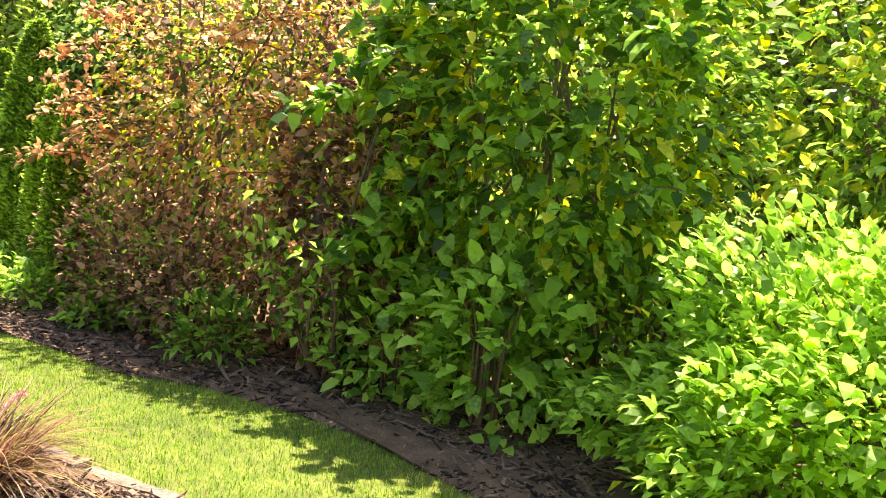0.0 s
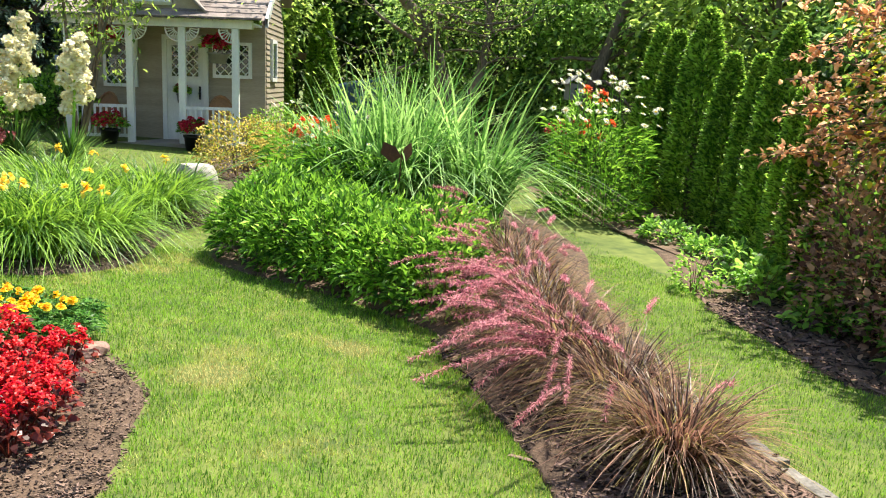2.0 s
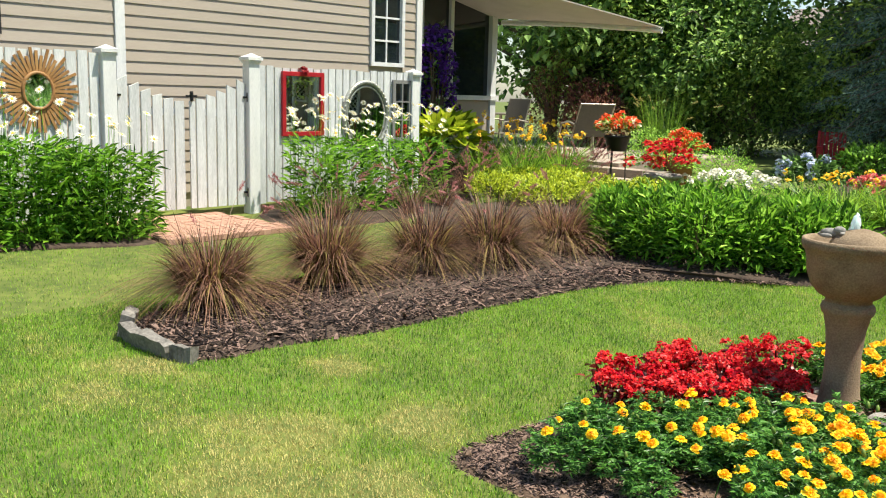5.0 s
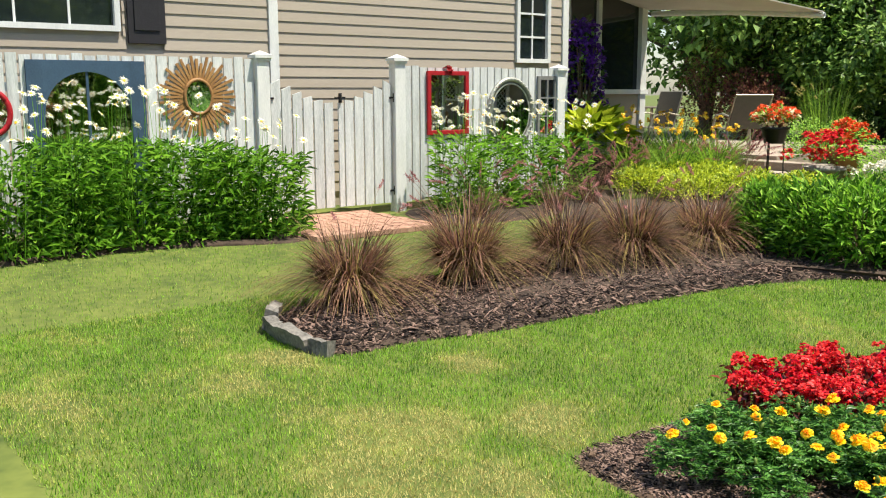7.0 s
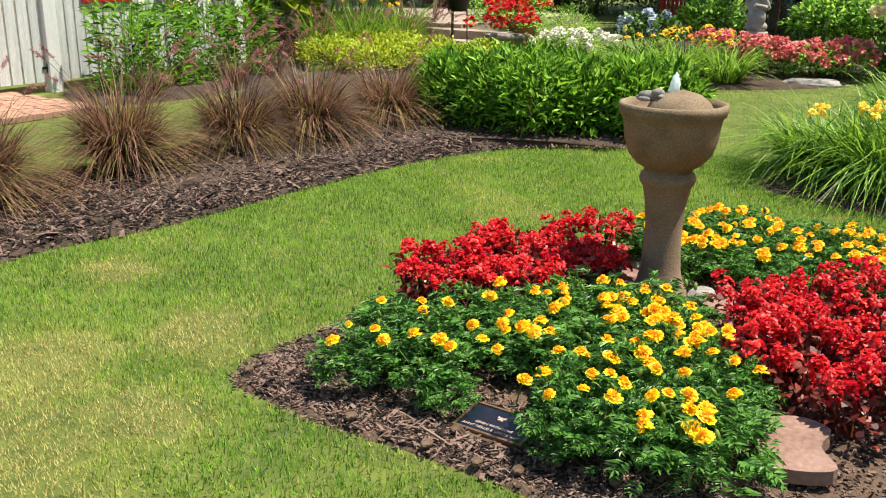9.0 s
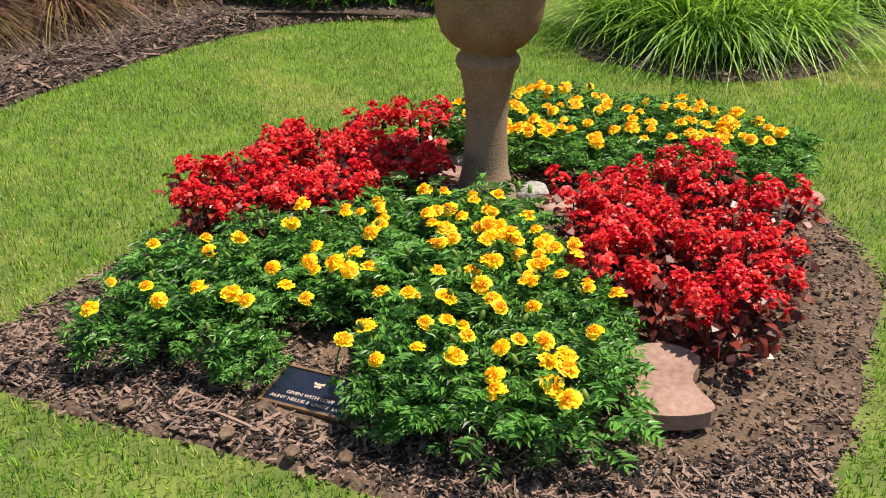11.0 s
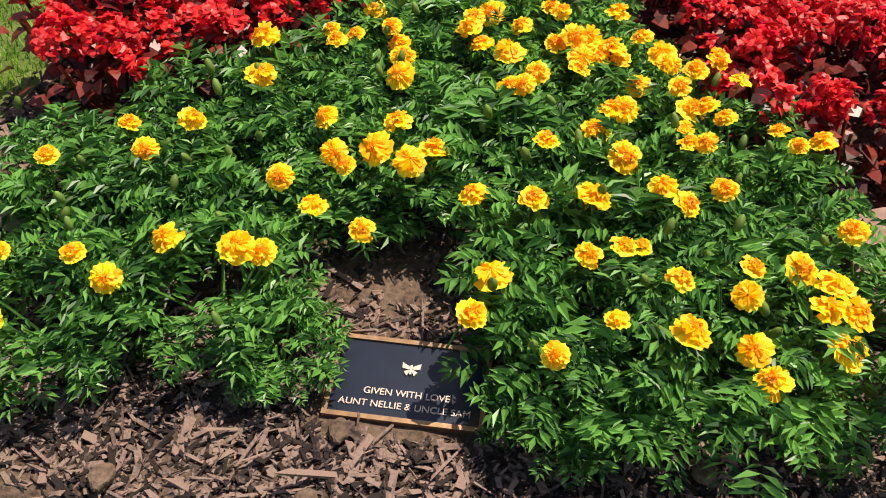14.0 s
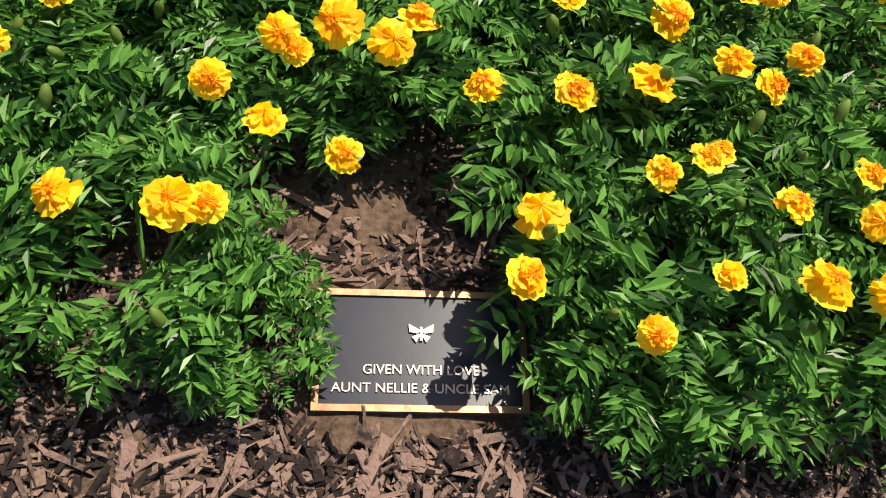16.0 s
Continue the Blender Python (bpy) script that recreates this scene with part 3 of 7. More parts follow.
def rosette(rng, r, layers, wave=0.25):
    """A ruffled double flower of rounded, notched petals."""
    g = Geo()
    for k in range(layers):
        n = 7 - k
        rr = r * (1 - 0.2 * k)
        for j in range(n):
            a = 2 * math.pi * (j + 0.5 * k + rng.uniform(-0.2, 0.2)) / n
            o, s = np.array((math.cos(a), math.sin(a), 0)), np.array((-math.sin(a), math.cos(a), 0))
            w, lift = rr * rng.uniform(0.34, 0.5), r * (-0.2 + 0.24 * k) + rng.normal() * r * 0.12
            up = np.array((0, 0, 1.0))
            b = o * rr * 0.08 + up * r * 0.2 * k
            z = lambda t, k2: up * (lift * t + wave * r * rng.uniform(-0.35, 0.35) * k2)
            v = [b, o * rr * 0.45 - s * w * 0.8 + z(0.9, 0.5), o * rr * 0.78 - s * w + z(1.0, 0.8), o * rr * 1.0 - s * w * 0.55 + z(0.75, 1.0), o * rr * 0.95 + z(1.1, 0.6), o * rr * 1.02 + s * w * 0.5 + z(0.75, 1.0), o * rr * 0.8 + s * w + z(1.0, 0.8), o * rr * 0.45 + s * w * 0.8 + z(0.9, 0.5)]
            g.add(v, [(0, 1, 2), (0, 2, 3), (0, 3, 4), (0, 4, 5), (0, 5, 6), (0, 6, 7)])
    return g


R = np.random.default_rng(21)
MARI_LEAF = [marigold_foliage(R, 0.165, 0.21, 118).data("foliage", M["marileaf"]) for _ in range(4)]
MARI_FLOWER = [rosette(R, r, 3, 0.4).data("flower", M["marigold"]) for r in (0.034, 0.031, 0.036, 0.027, 0.033)]
MARI_HEART = [rosette(R, 0.014, 3, 0.6).data("heart", M["marideep"]) for _ in range(2)]
MARI_BUD = Geo().add(*lathe([(0.001, -0.012), (0.006, -0.008), (0.0075, 0.004), (0.005, 0.014), (0.001, 0.018)], 8)).data("bud", M["bud"], True)
STEM = Geo().add(*tube([(0, 0, -0.12), (0.004, 0, -0.06), (0, 0, 0)], [0.0028, 0.0024, 0.003], 4)).data("stem", M["marileaf"])
# places of the open flowers in the front wedge, where they can be told apart
OPEN_FLOWERS = [(-0.53, -1.53), (-0.58, -1.39), (-0.46, -1.39), (-0.4, -1.42), (-0.34, -1.33), (-0.22, -1.35), (-0.19, -1.33), (-0.59, -1.19), (-0.51, -1.05), (-0.46, -1.11), (-0.39, -1.05), (-0.34, -0.78), (-0.23, -0.69), (-0.32, -0.88), (-0.2, -1.18), (-0.14, -1.21), (-0.17, -0.99), (-0.05, -1.26), (-0.04, -0.99), (-0.13, -1.1), (-0.16, -0.6), (-0.07, -0.77), (-0.0, -1.11), (0.11, -1.14), (0.16, -1.33), (0.14, -1.41), (0.21, -1.18), (0.17, -0.86), (0.22, -1.0), (0.3, -1.28), (0.35, -1.26), (0.38, -1.23), (0.34, -1.42), (0.26, -1.48), (0.43, -1.33), (0.44, -1.43), (0.45, -1.15), (0.35, -1.01), (0.35, -0.91), (0.27, -0.76), (0.52, -1.35), (0.54, -1.27), (0.55, -1.47), (0.53, -1.42), (0.66, -1.4), (0.72, -1.48), (0.68, -1.34), (0.66, -1.28), (0.7, -1.17), (0.7, -0.91)]


def marigolds(rng, poly, count, spare, flowers, group, label, avoid=None):
    """Marigold plants set over a patch, each with its own flowers and buds."""
    spots = []
    for p in scatter(rng, poly, 4000):
        if all(np.hypot(*(p - q)) > spare for q in spots) and (avoid is None or not avoid(p)):
            spots.append(p)
        if len(spots) >= count:
            break
    plants = []
    for p in spots:
        s = rng.uniform(0.85, 1.12)
        ob = thing("marigold_plant", pose(p[0], p[1], 0.03, 0, 0, rng.uniform(0, 360)) @ Matrix.Diagonal((s, s, s, 1)), label, "marigold", group)
        part("foliage", MARI_LEAF[rng.integers(4)], None, ob)
        plants.append(ob)
    for q in flowers:
        ob = min(plants, key=lambda o: (o.location.x - q[0]) ** 2 + (o.location.y - q[1]) ** 2)
        z = 0.226 + rng.uniform(-0.015, 0.03)
        m = pose(q[0], q[1], z, rng.uniform(-10, 38), rng.uniform(-22, 22), rng.uniform(0, 360) * 0 + rng.uniform(-40, 40))
        m = ob.matrix_basis.inverted() @ m @ pose(0, 0, 0, 0, 0, rng.uniform(0, 360))
        m = m @ Matrix.Diagonal((*[rng.uniform(0.62, 0.95)] * 3, 1))
        fl = part("flower", MARI_FLOWER[rng.integers(5)], None, ob, "ruffled golden-yellow flower", at=m)
        if rng.uniform() < 0.85:
            part("heart", MARI_HEART[rng.integers(2)], None, fl, "orange heart", at=pose(0, 0, 0.012))
        part("stem", STEM, None, fl)
    for ob in plants:
        for _ in range(2):
            part("bud", MARI_BUD, None, ob, at=pose(rng.normal() * 0.07, rng.normal() * 0.07, rng.uniform(0.17, 0.22), rng.uniform(-30, 30), rng.uniform(-30, 30)))
    return plants


FRONT_WEDGE = np.array([(-0.64, -1.22), (-0.55, -1.42), (-0.42, -1.42), (-0.2, -1.32), (0.12, -1.3), (0.22, -1.43), (0.55, -1.5), (0.71, -1.4), (0.64, -1.0), (0.48, -0.6), (0.2, -0.36), (-0.05, -0.42), (-0.35, -0.78), (-0.6, -1.0)])
MORE = [tuple(p) for p in scatter(R, [(-0.3, -0.75), (0.0, -0.42), (0.25, -0.38), (0.55, -0.72), (0.3, -0.8), (0, -0.7)], 34)] + [tuple(p) for p in scatter(R, [(0.3, -0.7), (0.5, -0.65), (0.68, -1.0), (0.5, -1.1)], 12)] + [tuple(p) for p in scatter(R, [(-0.45, -1.25), (-0.3, -0.95), (0.0, -0.8), (0.65, -0.8), (0.68, -1.4), (0.3, -1.2), (-0.1, -1.15)], 16)]
marigolds(R, FRONT_WEDGE, 34, 0.13, OPEN_FLOWERS + MORE, "marigolds in the round bed", "bushy marigold plant with golden-yellow flowers in mulch", avoid=lambda p: math.hypot(p[0] - 0.03, (p[1] + 1.36) * 0.9) < 0.25)
for x, y, k in ((-0.16, -1.40, 0.55), (0.28, -1.45, 0.62)):
    ob = thing("marigold_plant", pose(x, y, 0.025, 0, 0, 90 * x) @ Matrix.Diagonal((k, k, k, 1)), "small marigold plant leaning over the plaque", "marigold", "marigolds in the round bed")
    part("foliage", MARI_LEAF[0], None, ob)
BACK_WEDGE = np.array([(-0.42, 0.42), (-0.15, 0.9), (0.5, 0.98), (0.98, 0.78), (1.05, 0.42), (0.6, 0.32), (0.15, 0.2), (-0.15, 0.3)])
marigolds(R, BACK_WEDGE, 24, 0.15, [tuple(p) for p in scatter(R, BACK_WEDGE, 100)], "marigolds behind the fountain", "bushy marigold plant with golden-yellow flowers behind the fountain")


def begonia_parts(rng):
    g = Geo()
    for _ in range(75):
        a = rng.uniform(0, 2 * np.pi)
        r = 0.12 * rng.uniform(0.1, 1) ** 0.6
        p = np.array((r * math.cos(a), r * math.sin(a), rng.uniform(0.03, 0.17)))
        w = np.array((math.cos(a), math.sin(a), rng.uniform(-0.3, 0.5)))
        g.add(*leaves(rng, p[None], w[None], rng.uniform(0.032, 0.046), rng.uniform(0.022, 0.032), 0.3, True))
    for _ in range(8):
        a = rng.uniform(0, 2 * np.pi)
        g.add(*tube([(0, 0, 0), (0.06 * math.cos(a), 0.06 * math.sin(a), 0.09), (0.09 * math.cos(a), 0.09 * math.sin(a), 0.18)], 0.004, 4))
    return g


def cluster(rng, r, n, size):
    """A head of small four-petalled blossoms."""
    g = Geo()
    for _ in range(n):
        d = unit(rng.normal(size=3) + (0, 0, 0.9))
        c = d * r * rng.uniform(0.5, 1.0)
        for j in range(4):
            w = unit(np.cross(d, rng.normal(size=3))) + d * 0.5
            g.add(*leaves(rng, c[None], w[None], size * rng.uniform(0.7, 1.2), size * rng.uniform(0.7, 1.0), 0.1, True))
    return g


BEG_LEAF = [begonia_parts(R).data("foliage", M["begleaf"]) for _ in range(3)]
BEG_HEAD = [cluster(R, 0.036, 15, 0.0165).data("flower_head", M["begonia"]) for _ in range(4)]


def begonias(rng, poly, count, label, group):
    spots = []
    for p in scatter(rng, poly, 5000):
        if all(np.hypot(*(p - q)) > 0.145 for q in spots):
            spots.append(p)
        if len(spots) >= count:
            break
    for p in spots:
        ob = thing("begonia_plant", pose(p[0], p[1], 0.03, 0, 0, rng.uniform(0, 360)) @ Matrix.Diagonal((*[rng.uniform(0.9, 1.2)] * 3, 1)), label, "begonia", group)
        part("foliage", BEG_LEAF[rng.integers(3)], None, ob)
        for _ in range(11):
            a, r = rng.uniform(0, 2 * np.pi), 0.11 * rng.uniform(0, 1) ** 0.5
            part("flower_head", BEG_HEAD[rng.integers(4)], None, ob, at=pose(r * math.cos(a), r * math.sin(a), 0.19 - 2.8 * r * r + rng.uniform(-0.05, 0.03), rng.uniform(-30, 30), rng.uniform(-30, 30), rng.uniform(0, 360)))


begonias(R, np.array([(-0.8, -0.7), (-0.62, -0.88), (-0.36, -0.62), (-0.14, -0.2), (-0.28, 0.22), (-0.5, 0.4), (-0.68, 0.1), (-0.82, -0.4)]), 21, "bronze-leaved begonia covered in red flowers", "red begonias in the round bed")
begonias(R, np.array([(0.36, -0.18), (0.6, 0.22), (1.02, 0.15), (1.1, -0.3), (1.04, -0.7), (0.98, -0.96), (0.88, -0.9), (0.74, -0.8), (0.56, -0.58)]), 20, "bronze-leaved begonia covered in red flowers", "red begonias in the round bed")


# ---- fountain, plaque and stones of the round bed ----
def fountain():
    ob = thing("bubbling_fountain", pose(0, 0, 0.0), "weathered brown concrete bowl fountain on a turned pedestal", "fountain")
    ped = [(0.001, 0.0), (0.13, 0.0), (0.135, 0.03), (0.12, 0.05), (0.118, 0.075), (0.10, 0.10), (0.085, 0.17), (0.078, 0.28), (0.078, 0.36), (0.086, 0.46), (0.10, 0.53), (0.112, 0.545), (0.118, 0.565), (0.112, 0.585), (0.10, 0.595)]
    part("pedestal", Geo().add(*lathe(ped, 40)), M["fountain"], ob, smooth=True)
    bowl = [(0.10, 0.595), (0.10, 0.61), (0.135, 0.63), (0.17, 0.67), (0.19, 0.73), (0.198, 0.80), (0.205, 0.825), (0.216, 0.835), (0.222, 0.86), (0.22, 0.88), (0.205, 0.882), (0.195, 0.86), (0.185, 0.83), (0.12, 0.80), (0.001, 0.80)]
    part("bowl", Geo().add(*lathe(bowl, 48)), M["fountain"], ob, "wide rimmed bowl", smooth=True)
    part("dome", Geo().add(*lathe([(0.15, 0.80), (0.145, 0.84), (0.12, 0.885), (0.08, 0.915), (0.03, 0.93), (0.001, 0.93)], 32, (0.03, 0.0, 0))), M["fountain"], ob, "domed top stone", smooth=True)
    rng = np.random.default_rng(3)
    w = lathe([(0.018, 0.90), (0.024, 0.925), (0.02, 0.955), (0.013, 0.985), (0.001, 1.0)], 12, (0.0, 0.0, 0))
    w = (w[0] + rng.normal(size=w[0].shape) * 0.003, w[1])
    part("water_jet", Geo().add(*w), M["water"], ob, "white bubbling jet of water", smooth=True)
    frog = Geo()
    for cx, cy, cz, rx, ry, rz in ((-0.09, -0.04, 0.905, 0.05, 0.03, 0.022), (-0.05, -0.05, 0.92, 0.028, 0.024, 0.02), (-0.135, -0.03, 0.895, 0.022, 0.012, 0.01), (-0.10, -0.075, 0.895, 0.03, 0.01, 0.01), (-0.03, -0.065, 0.91, 0.012, 0.02, 0.008)):
        v, f = lathe([(math.sin(t), -math.cos(t)) for t in np.linspace(0.02, 3.12, 9)], 12)
        frog.add(v * (rx, ry, rz) + (cx, cy, cz), f)
    part("frog_figure", frog, M["greystone"], ob, "grey stone frog", smooth=True)


fountain()


def plaque():
    ob = thing("memorial_plaque", pose(0.045, -1.405, 0.036, 7, 0, 0), "dark blue plaque with bronze rim on mulch", "plaque")
    part("plate", Geo().add(*box(-0.118, 0.118, -0.066, 0.070, -0.012, 0.0)), M["plaque"], ob, bevel=0.002)
    g = Geo()
    for a in ((-0.125, 0.125, -0.073, -0.065), (-0.125, 0.125, 0.069, 0.077), (-0.125, -0.117, -0.065, 0.069), (0.117, 0.125, -0.065, 0.069)):
        g.add(*box(*a, -0.016, 0.004))
    part("base_block", Geo().add(*box(-0.115, 0.115, -0.065, 0.065, -0.06, -0.017)), M["greystone"], ob, "stone block under the plate")
    part("rim", g, M["bronze"], ob, "worn bronze rim")
    for txt, y, size in (("GIVEN WITH LOVE", -0.028, 0.0165), ("AUNT NELLIE & UNCLE SAM", -0.050, 0.0160)):
        cu = bpy.data.curves.new("lettering", "FONT")
        cu.body, cu.size, cu.align_x, cu.extrude = txt, size, "CENTER", 0.0012
        tmp = new("lettering", cu)
        dep = bpy.context.evaluated_depsgraph_get()
        me = bpy.data.meshes.new_from_object(tmp.evaluated_get(dep))
        bpy.data.objects.remove(tmp)
        width = max(v.co.x for v in me.vertices) - min(v.co.x for v in me.vertices)
        k = (0.135 if "LOVE" in txt else 0.205) / width
        for v in me.vertices:
            v.co.x *= k
        me.materials.clear()
        me.materials.append(M["letter"])
        part("lettering", me, None, ob, "raised capital letters", at=pose(0, y, 0.0012))
    g = Geo()
    for s in (-1, 1):
        for v in ([(0, 0.004), (0.015, 0.012), (0.014, 0.002), (0.004, 0.0)], [(0, 0), (0.004, -0.001), (0.011, -0.004), (0.006, -0.011)]):
            pr = prism([(s * x, y) for x, y in v], 0, 0.003)
            for vv in pr.v:
                g.v.append(vv)
            for ff in pr.f:
                g.f.append(ff + g.n)
            g.n += sum(len(vv) for vv in pr.v)
    g.add(*box(-0.0015, 0.0015, -0.009, 0.008, 0, 0.004))
    part("butterfly_emblem", g, M["letter"], ob, "small raised butterfly", at=pose(0, 0.022, 0.0005))


plaque()


def rock(rng, x, y, z, sx, sy, sz, material, label, name="stone", turn=0.0, group=""):
    bm = bmesh.new()
    bmesh.ops.create_icosphere(bm, subdivisions=3, radius=1)
    off = Vector(rng.uniform(0, 50, 3))
    for v in bm.verts:
        k = 1 + 0.22 * noise.noise(v.co * 1.2 + off) + 0.08 * noise.noise(v.co * 4 + off)
        v.co = Vector((v.co.x * k * sx, v.co.y * k * sy, max(-0.6, min(0.72, v.co.z * k)) * sz))
    me = bpy.data.meshes.new(name)
    bm.to_mesh(me)
    bm.free()
    me.materials.append(material)
    ob = new(name, me)
    ob.matrix_basis = pose(x, y, z, 0, 0, turn)
    return tagged(ob, label, "stone", group)


FLAG = smooth_loop([(-0.10, -0.02), (-0.07, 0.12), (0.02, 0.15), (0.10, 0.10), (0.08, 0.0), (0.13, -0.10), (0.05, -0.14), (-0.05, -0.13)], 4)
flag = tagged(part("flagstone", prism([tuple(p) for p in FLAG], 0.0, 0.045), M["stone"]), "flat pinkish sandstone slab lying on the mulch", "stone")
flag.matrix_basis = pose(0.86, -1.09, 0.05, 5, -3, 10)
for x, y, sx, sy, sz, mt in ((-0.22, 0.12, 0.12, 0.08, 0.04, "stone"), (-0.18, -0.08, 0.12, 0.09, 0.035, "stone"), (0.17, 0.07, 0.08, 0.06, 0.05, "greystone"), (0.28, -0.02, 0.1, 0.07, 0.04, "stone"), (-0.42, -0.82, 0.1, 0.06, 0.05, "stone"), (-0.58, -1.02, 0.11, 0.07, 0.05, "stone"), (-0.75, -1.1, 0.07, 0.05, 0.04, "stone"), (0.32, -0.42, 0.09, 0.06, 0.05, "stone"), (1.1, 0.38, 0.13, 0.06, 0.05, "stone"), (-0.24, 0.32, 0.08, 0.06, 0.05, "greystone")):
    rock(R, x, y, 0.045, sx, sy, sz, M[mt], "flat natural stone among the flowers", turn=R.uniform(0, 180), group="stones in the round bed")
for x, y in R.uniform((-0.9, -1.66), (1.3, -1.5), (9, 2)):
    rock(R, x, y, 0.035, 0.018, 0.022, 0.014, M["dirt"], "small clod of dry earth", "clod", group="clods on the mulch")


# ---- kinds of plants ----
def grass_clump(rng, x, y, label, material, n=420, length=0.6, width=0.006, lean=(0.05, 0.6), droop=(0.1, 0.5), root=0.09, plumes=0, plume_mat=None, plume_len=0.16, name="ornamental_grass", group="", high=1.25, seg=5, lit=None, spread=1.1, arch=(0.15, 0.4), mixed=None):
    z = float(gz(x, y)) + 0.03
    ob = thing(name, pose(x, y, z), label, "grass", group)
    a = rng.uniform(0, 2 * np.pi, n)
    r = root * rng.uniform(0, 1, n) ** 0.5
    base = np.column_stack([r * np.cos(a), r * np.sin(a), np.zeros(n)])
    g = Geo().add(*blades(rng, base, a + rng.normal(size=n) * 0.6, rng.uniform(*lean, n), length * rng.uniform(0.55, 1.1, n), width * rng.uniform(0.6, 1.3, n), rng.uniform(*droop, n), seg))
    part("tuft", g, material, ob)
    if mixed:
        m2, k = mixed
        a = rng.uniform(0, 2 * np.pi, k)
        r = root * rng.uniform(0, 1, k) ** 0.5
        g = Geo().add(*blades(rng, np.column_stack([r * np.cos(a), r * np.sin(a), np.zeros(k)]), a + rng.normal(size=k) * 0.6, rng.uniform(lean[0], lean[1] * 1.1, k), length * rng.uniform(0.45, 1.0, k), width * rng.uniform(0.6, 1.3, k), rng.uniform(*droop, k), seg))
        part("tuft", g, m2, ob, "olive and straw-coloured blades")
    if plumes:
        st, pl = Geo(), Geo()
        for _ in range(plumes):
            t, ln, le, dr = rng.uniform(0, 2 * np.pi), length * high * rng.uniform(0.75, 1.1), rng.uniform(0.1, 0.5), rng.uniform(*arch)
            if lit is not None:
                t = lit + rng.normal() * spread
            s = np.linspace(0, 1, 9)
            out = np.array((math.cos(t), math.sin(t), 0))
            line = out * (ln * (le * s + 0.8 * dr * s**2))[:, None] + np.array((0, 0, 1.0)) * (ln * (math.sqrt(1 - le * le) * s - dr * s**2.4))[:, None]
            st.add(*tube(line, np.linspace(0.002, 0.0012, 9), 3))
            k = int(150 * plume_len / 0.16)
            u = rng.uniform(max(0.0, 1 - plume_len / ln), 1, k)
            c = np.stack([np.interp(u, s, line[:, i]) for i in range(3)], 1)
            d = np.gradient(line, axis=0)[-1]
            pl.add(*leaves(rng, c, rng.normal(size=(k, 3)) + unit(d[None]) * 1.3, rng.uniform(0.016, 0.034, k), 0.004, 0.0))
        part("branching", st, material, ob)
        part("plumage", pl, plume_mat, ob, "arching feathery plumes")
    return ob


def dome(rng, n, rx, ry, h, skirt=0.1, rough=0.25, seed=0.0):
    """Points near the uneven surface of a bushy mass, and the ways out of it."""
    d = rng.normal(size=(n, 3))
    d[:, 2] = np.abs(d[:, 2]) * 1.1 - skirt
    d = unit(d)
    k = np.array([1 + rough * (noise.noise(Vector(v) * 2.1 + Vector((seed, 3, 7))) + 0.6 * noise.noise(Vector(v) * 5.3 + Vector((seed, 1, 2)))) for v in d])
    deep = 1 - 0.5 * rng.uniform(0, 1, n) ** 2.2
    p = d * (k * deep)[:, None] * (rx, ry, h * 0.62) + (0, 0, h * 0.38)
    p[:, 2] = np.maximum(p[:, 2], 0.02)
    return p, d


def bush(rng, x, y, rx, ry, h, label, material, n=3000, leaf=0.06, wide=0.45, name="shrub", category="shrub", flowers=None, group="", stems=9, upright=0.3, rough=0.25, turn=0.0, extra=None, z=None, skirt=0.1):
    """A leafy mass on stems; flowers: (material, count, size, blossoms in a head, zone) in its crown."""
    zz = float(gz(x, y)) + 0.01 if z is None else z
    ob = thing(name, pose(x, y, zz, 0, 0, turn), label, category, group)
    p, d = dome(rng, n, rx, ry, h, skirt, rough, rng.uniform(0, 40))
    w = d + rng.normal(size=(n, 3)) * 0.55 + (0, 0, upright)
    L = leaf * rng.uniform(0.6, 1.25, n)
    part("foliage", Geo().add(*leaves(rng, p, w, L, L * wide, 0.25, wide >= 0.5)), material, ob)
    if extra:
        m2, k = extra
        q, d2 = dome(rng, k, rx * 1.03, ry * 1.03, h * 1.02, skirt, rough, rng.uniform(0, 40))
        part("new_growth", Geo().add(*leaves(rng, q, d2 + rng.normal(size=(k, 3)) * 0.5 + (0, 0, upright), leaf * rng.uniform(0.6, 1.2, k), leaf * wide, 0.25)), m2, ob, "brighter new leaves")
    g = Geo()
    for _ in range(stems):
        a, r = rng.uniform(0, 2 * np.pi), rng.uniform(0.3, 0.8)
        g.add(*tube([(0.15 * rx * math.cos(a), 0.15 * ry * math.sin(a), 0), (0.4 * r * rx * math.cos(a), 0.4 * r * ry * math.sin(a), h * 0.4), (r * rx * math.cos(a), r * ry * math.sin(a), h * 0.8)], np.array((0.012, 0.008, 0.003)) * max(0.4, h), 5))
    part("branching", g, M["twig"], ob)
    if flowers:
        fm, k, size, per, zone = flowers
        meshes = [cluster(rng, size, per, size * 0.8).data("flower_head", fm) for _ in range(3)]
        q, _ = dome(rng, k * 4, rx, ry, h, -zone, rough * 0.6, 5.0)
        for c in q[:k]:
            part("flower_head", meshes[rng.integers(3)], None, ob, at=pose(c[0] * 1.02, c[1] * 1.02, c[2] + size, rng.uniform(-25, 25), rng.uniform(-25, 25), rng.uniform(0, 360)))
    return ob


def limb(rng, g, a, b, r0, r1, bend=0.12, n=6):
    s = np.linspace(0, 1, n)[:, None]
    a, b = np.asarray(a, float), np.asarray(b, float)
    mid = rng.normal(size=3) * np.linalg.norm(b - a) * bend
    g.add(*tube(a + (b - a) * s + mid * (np.sin(s * np.pi)), np.linspace(r0, r1, n), 7))


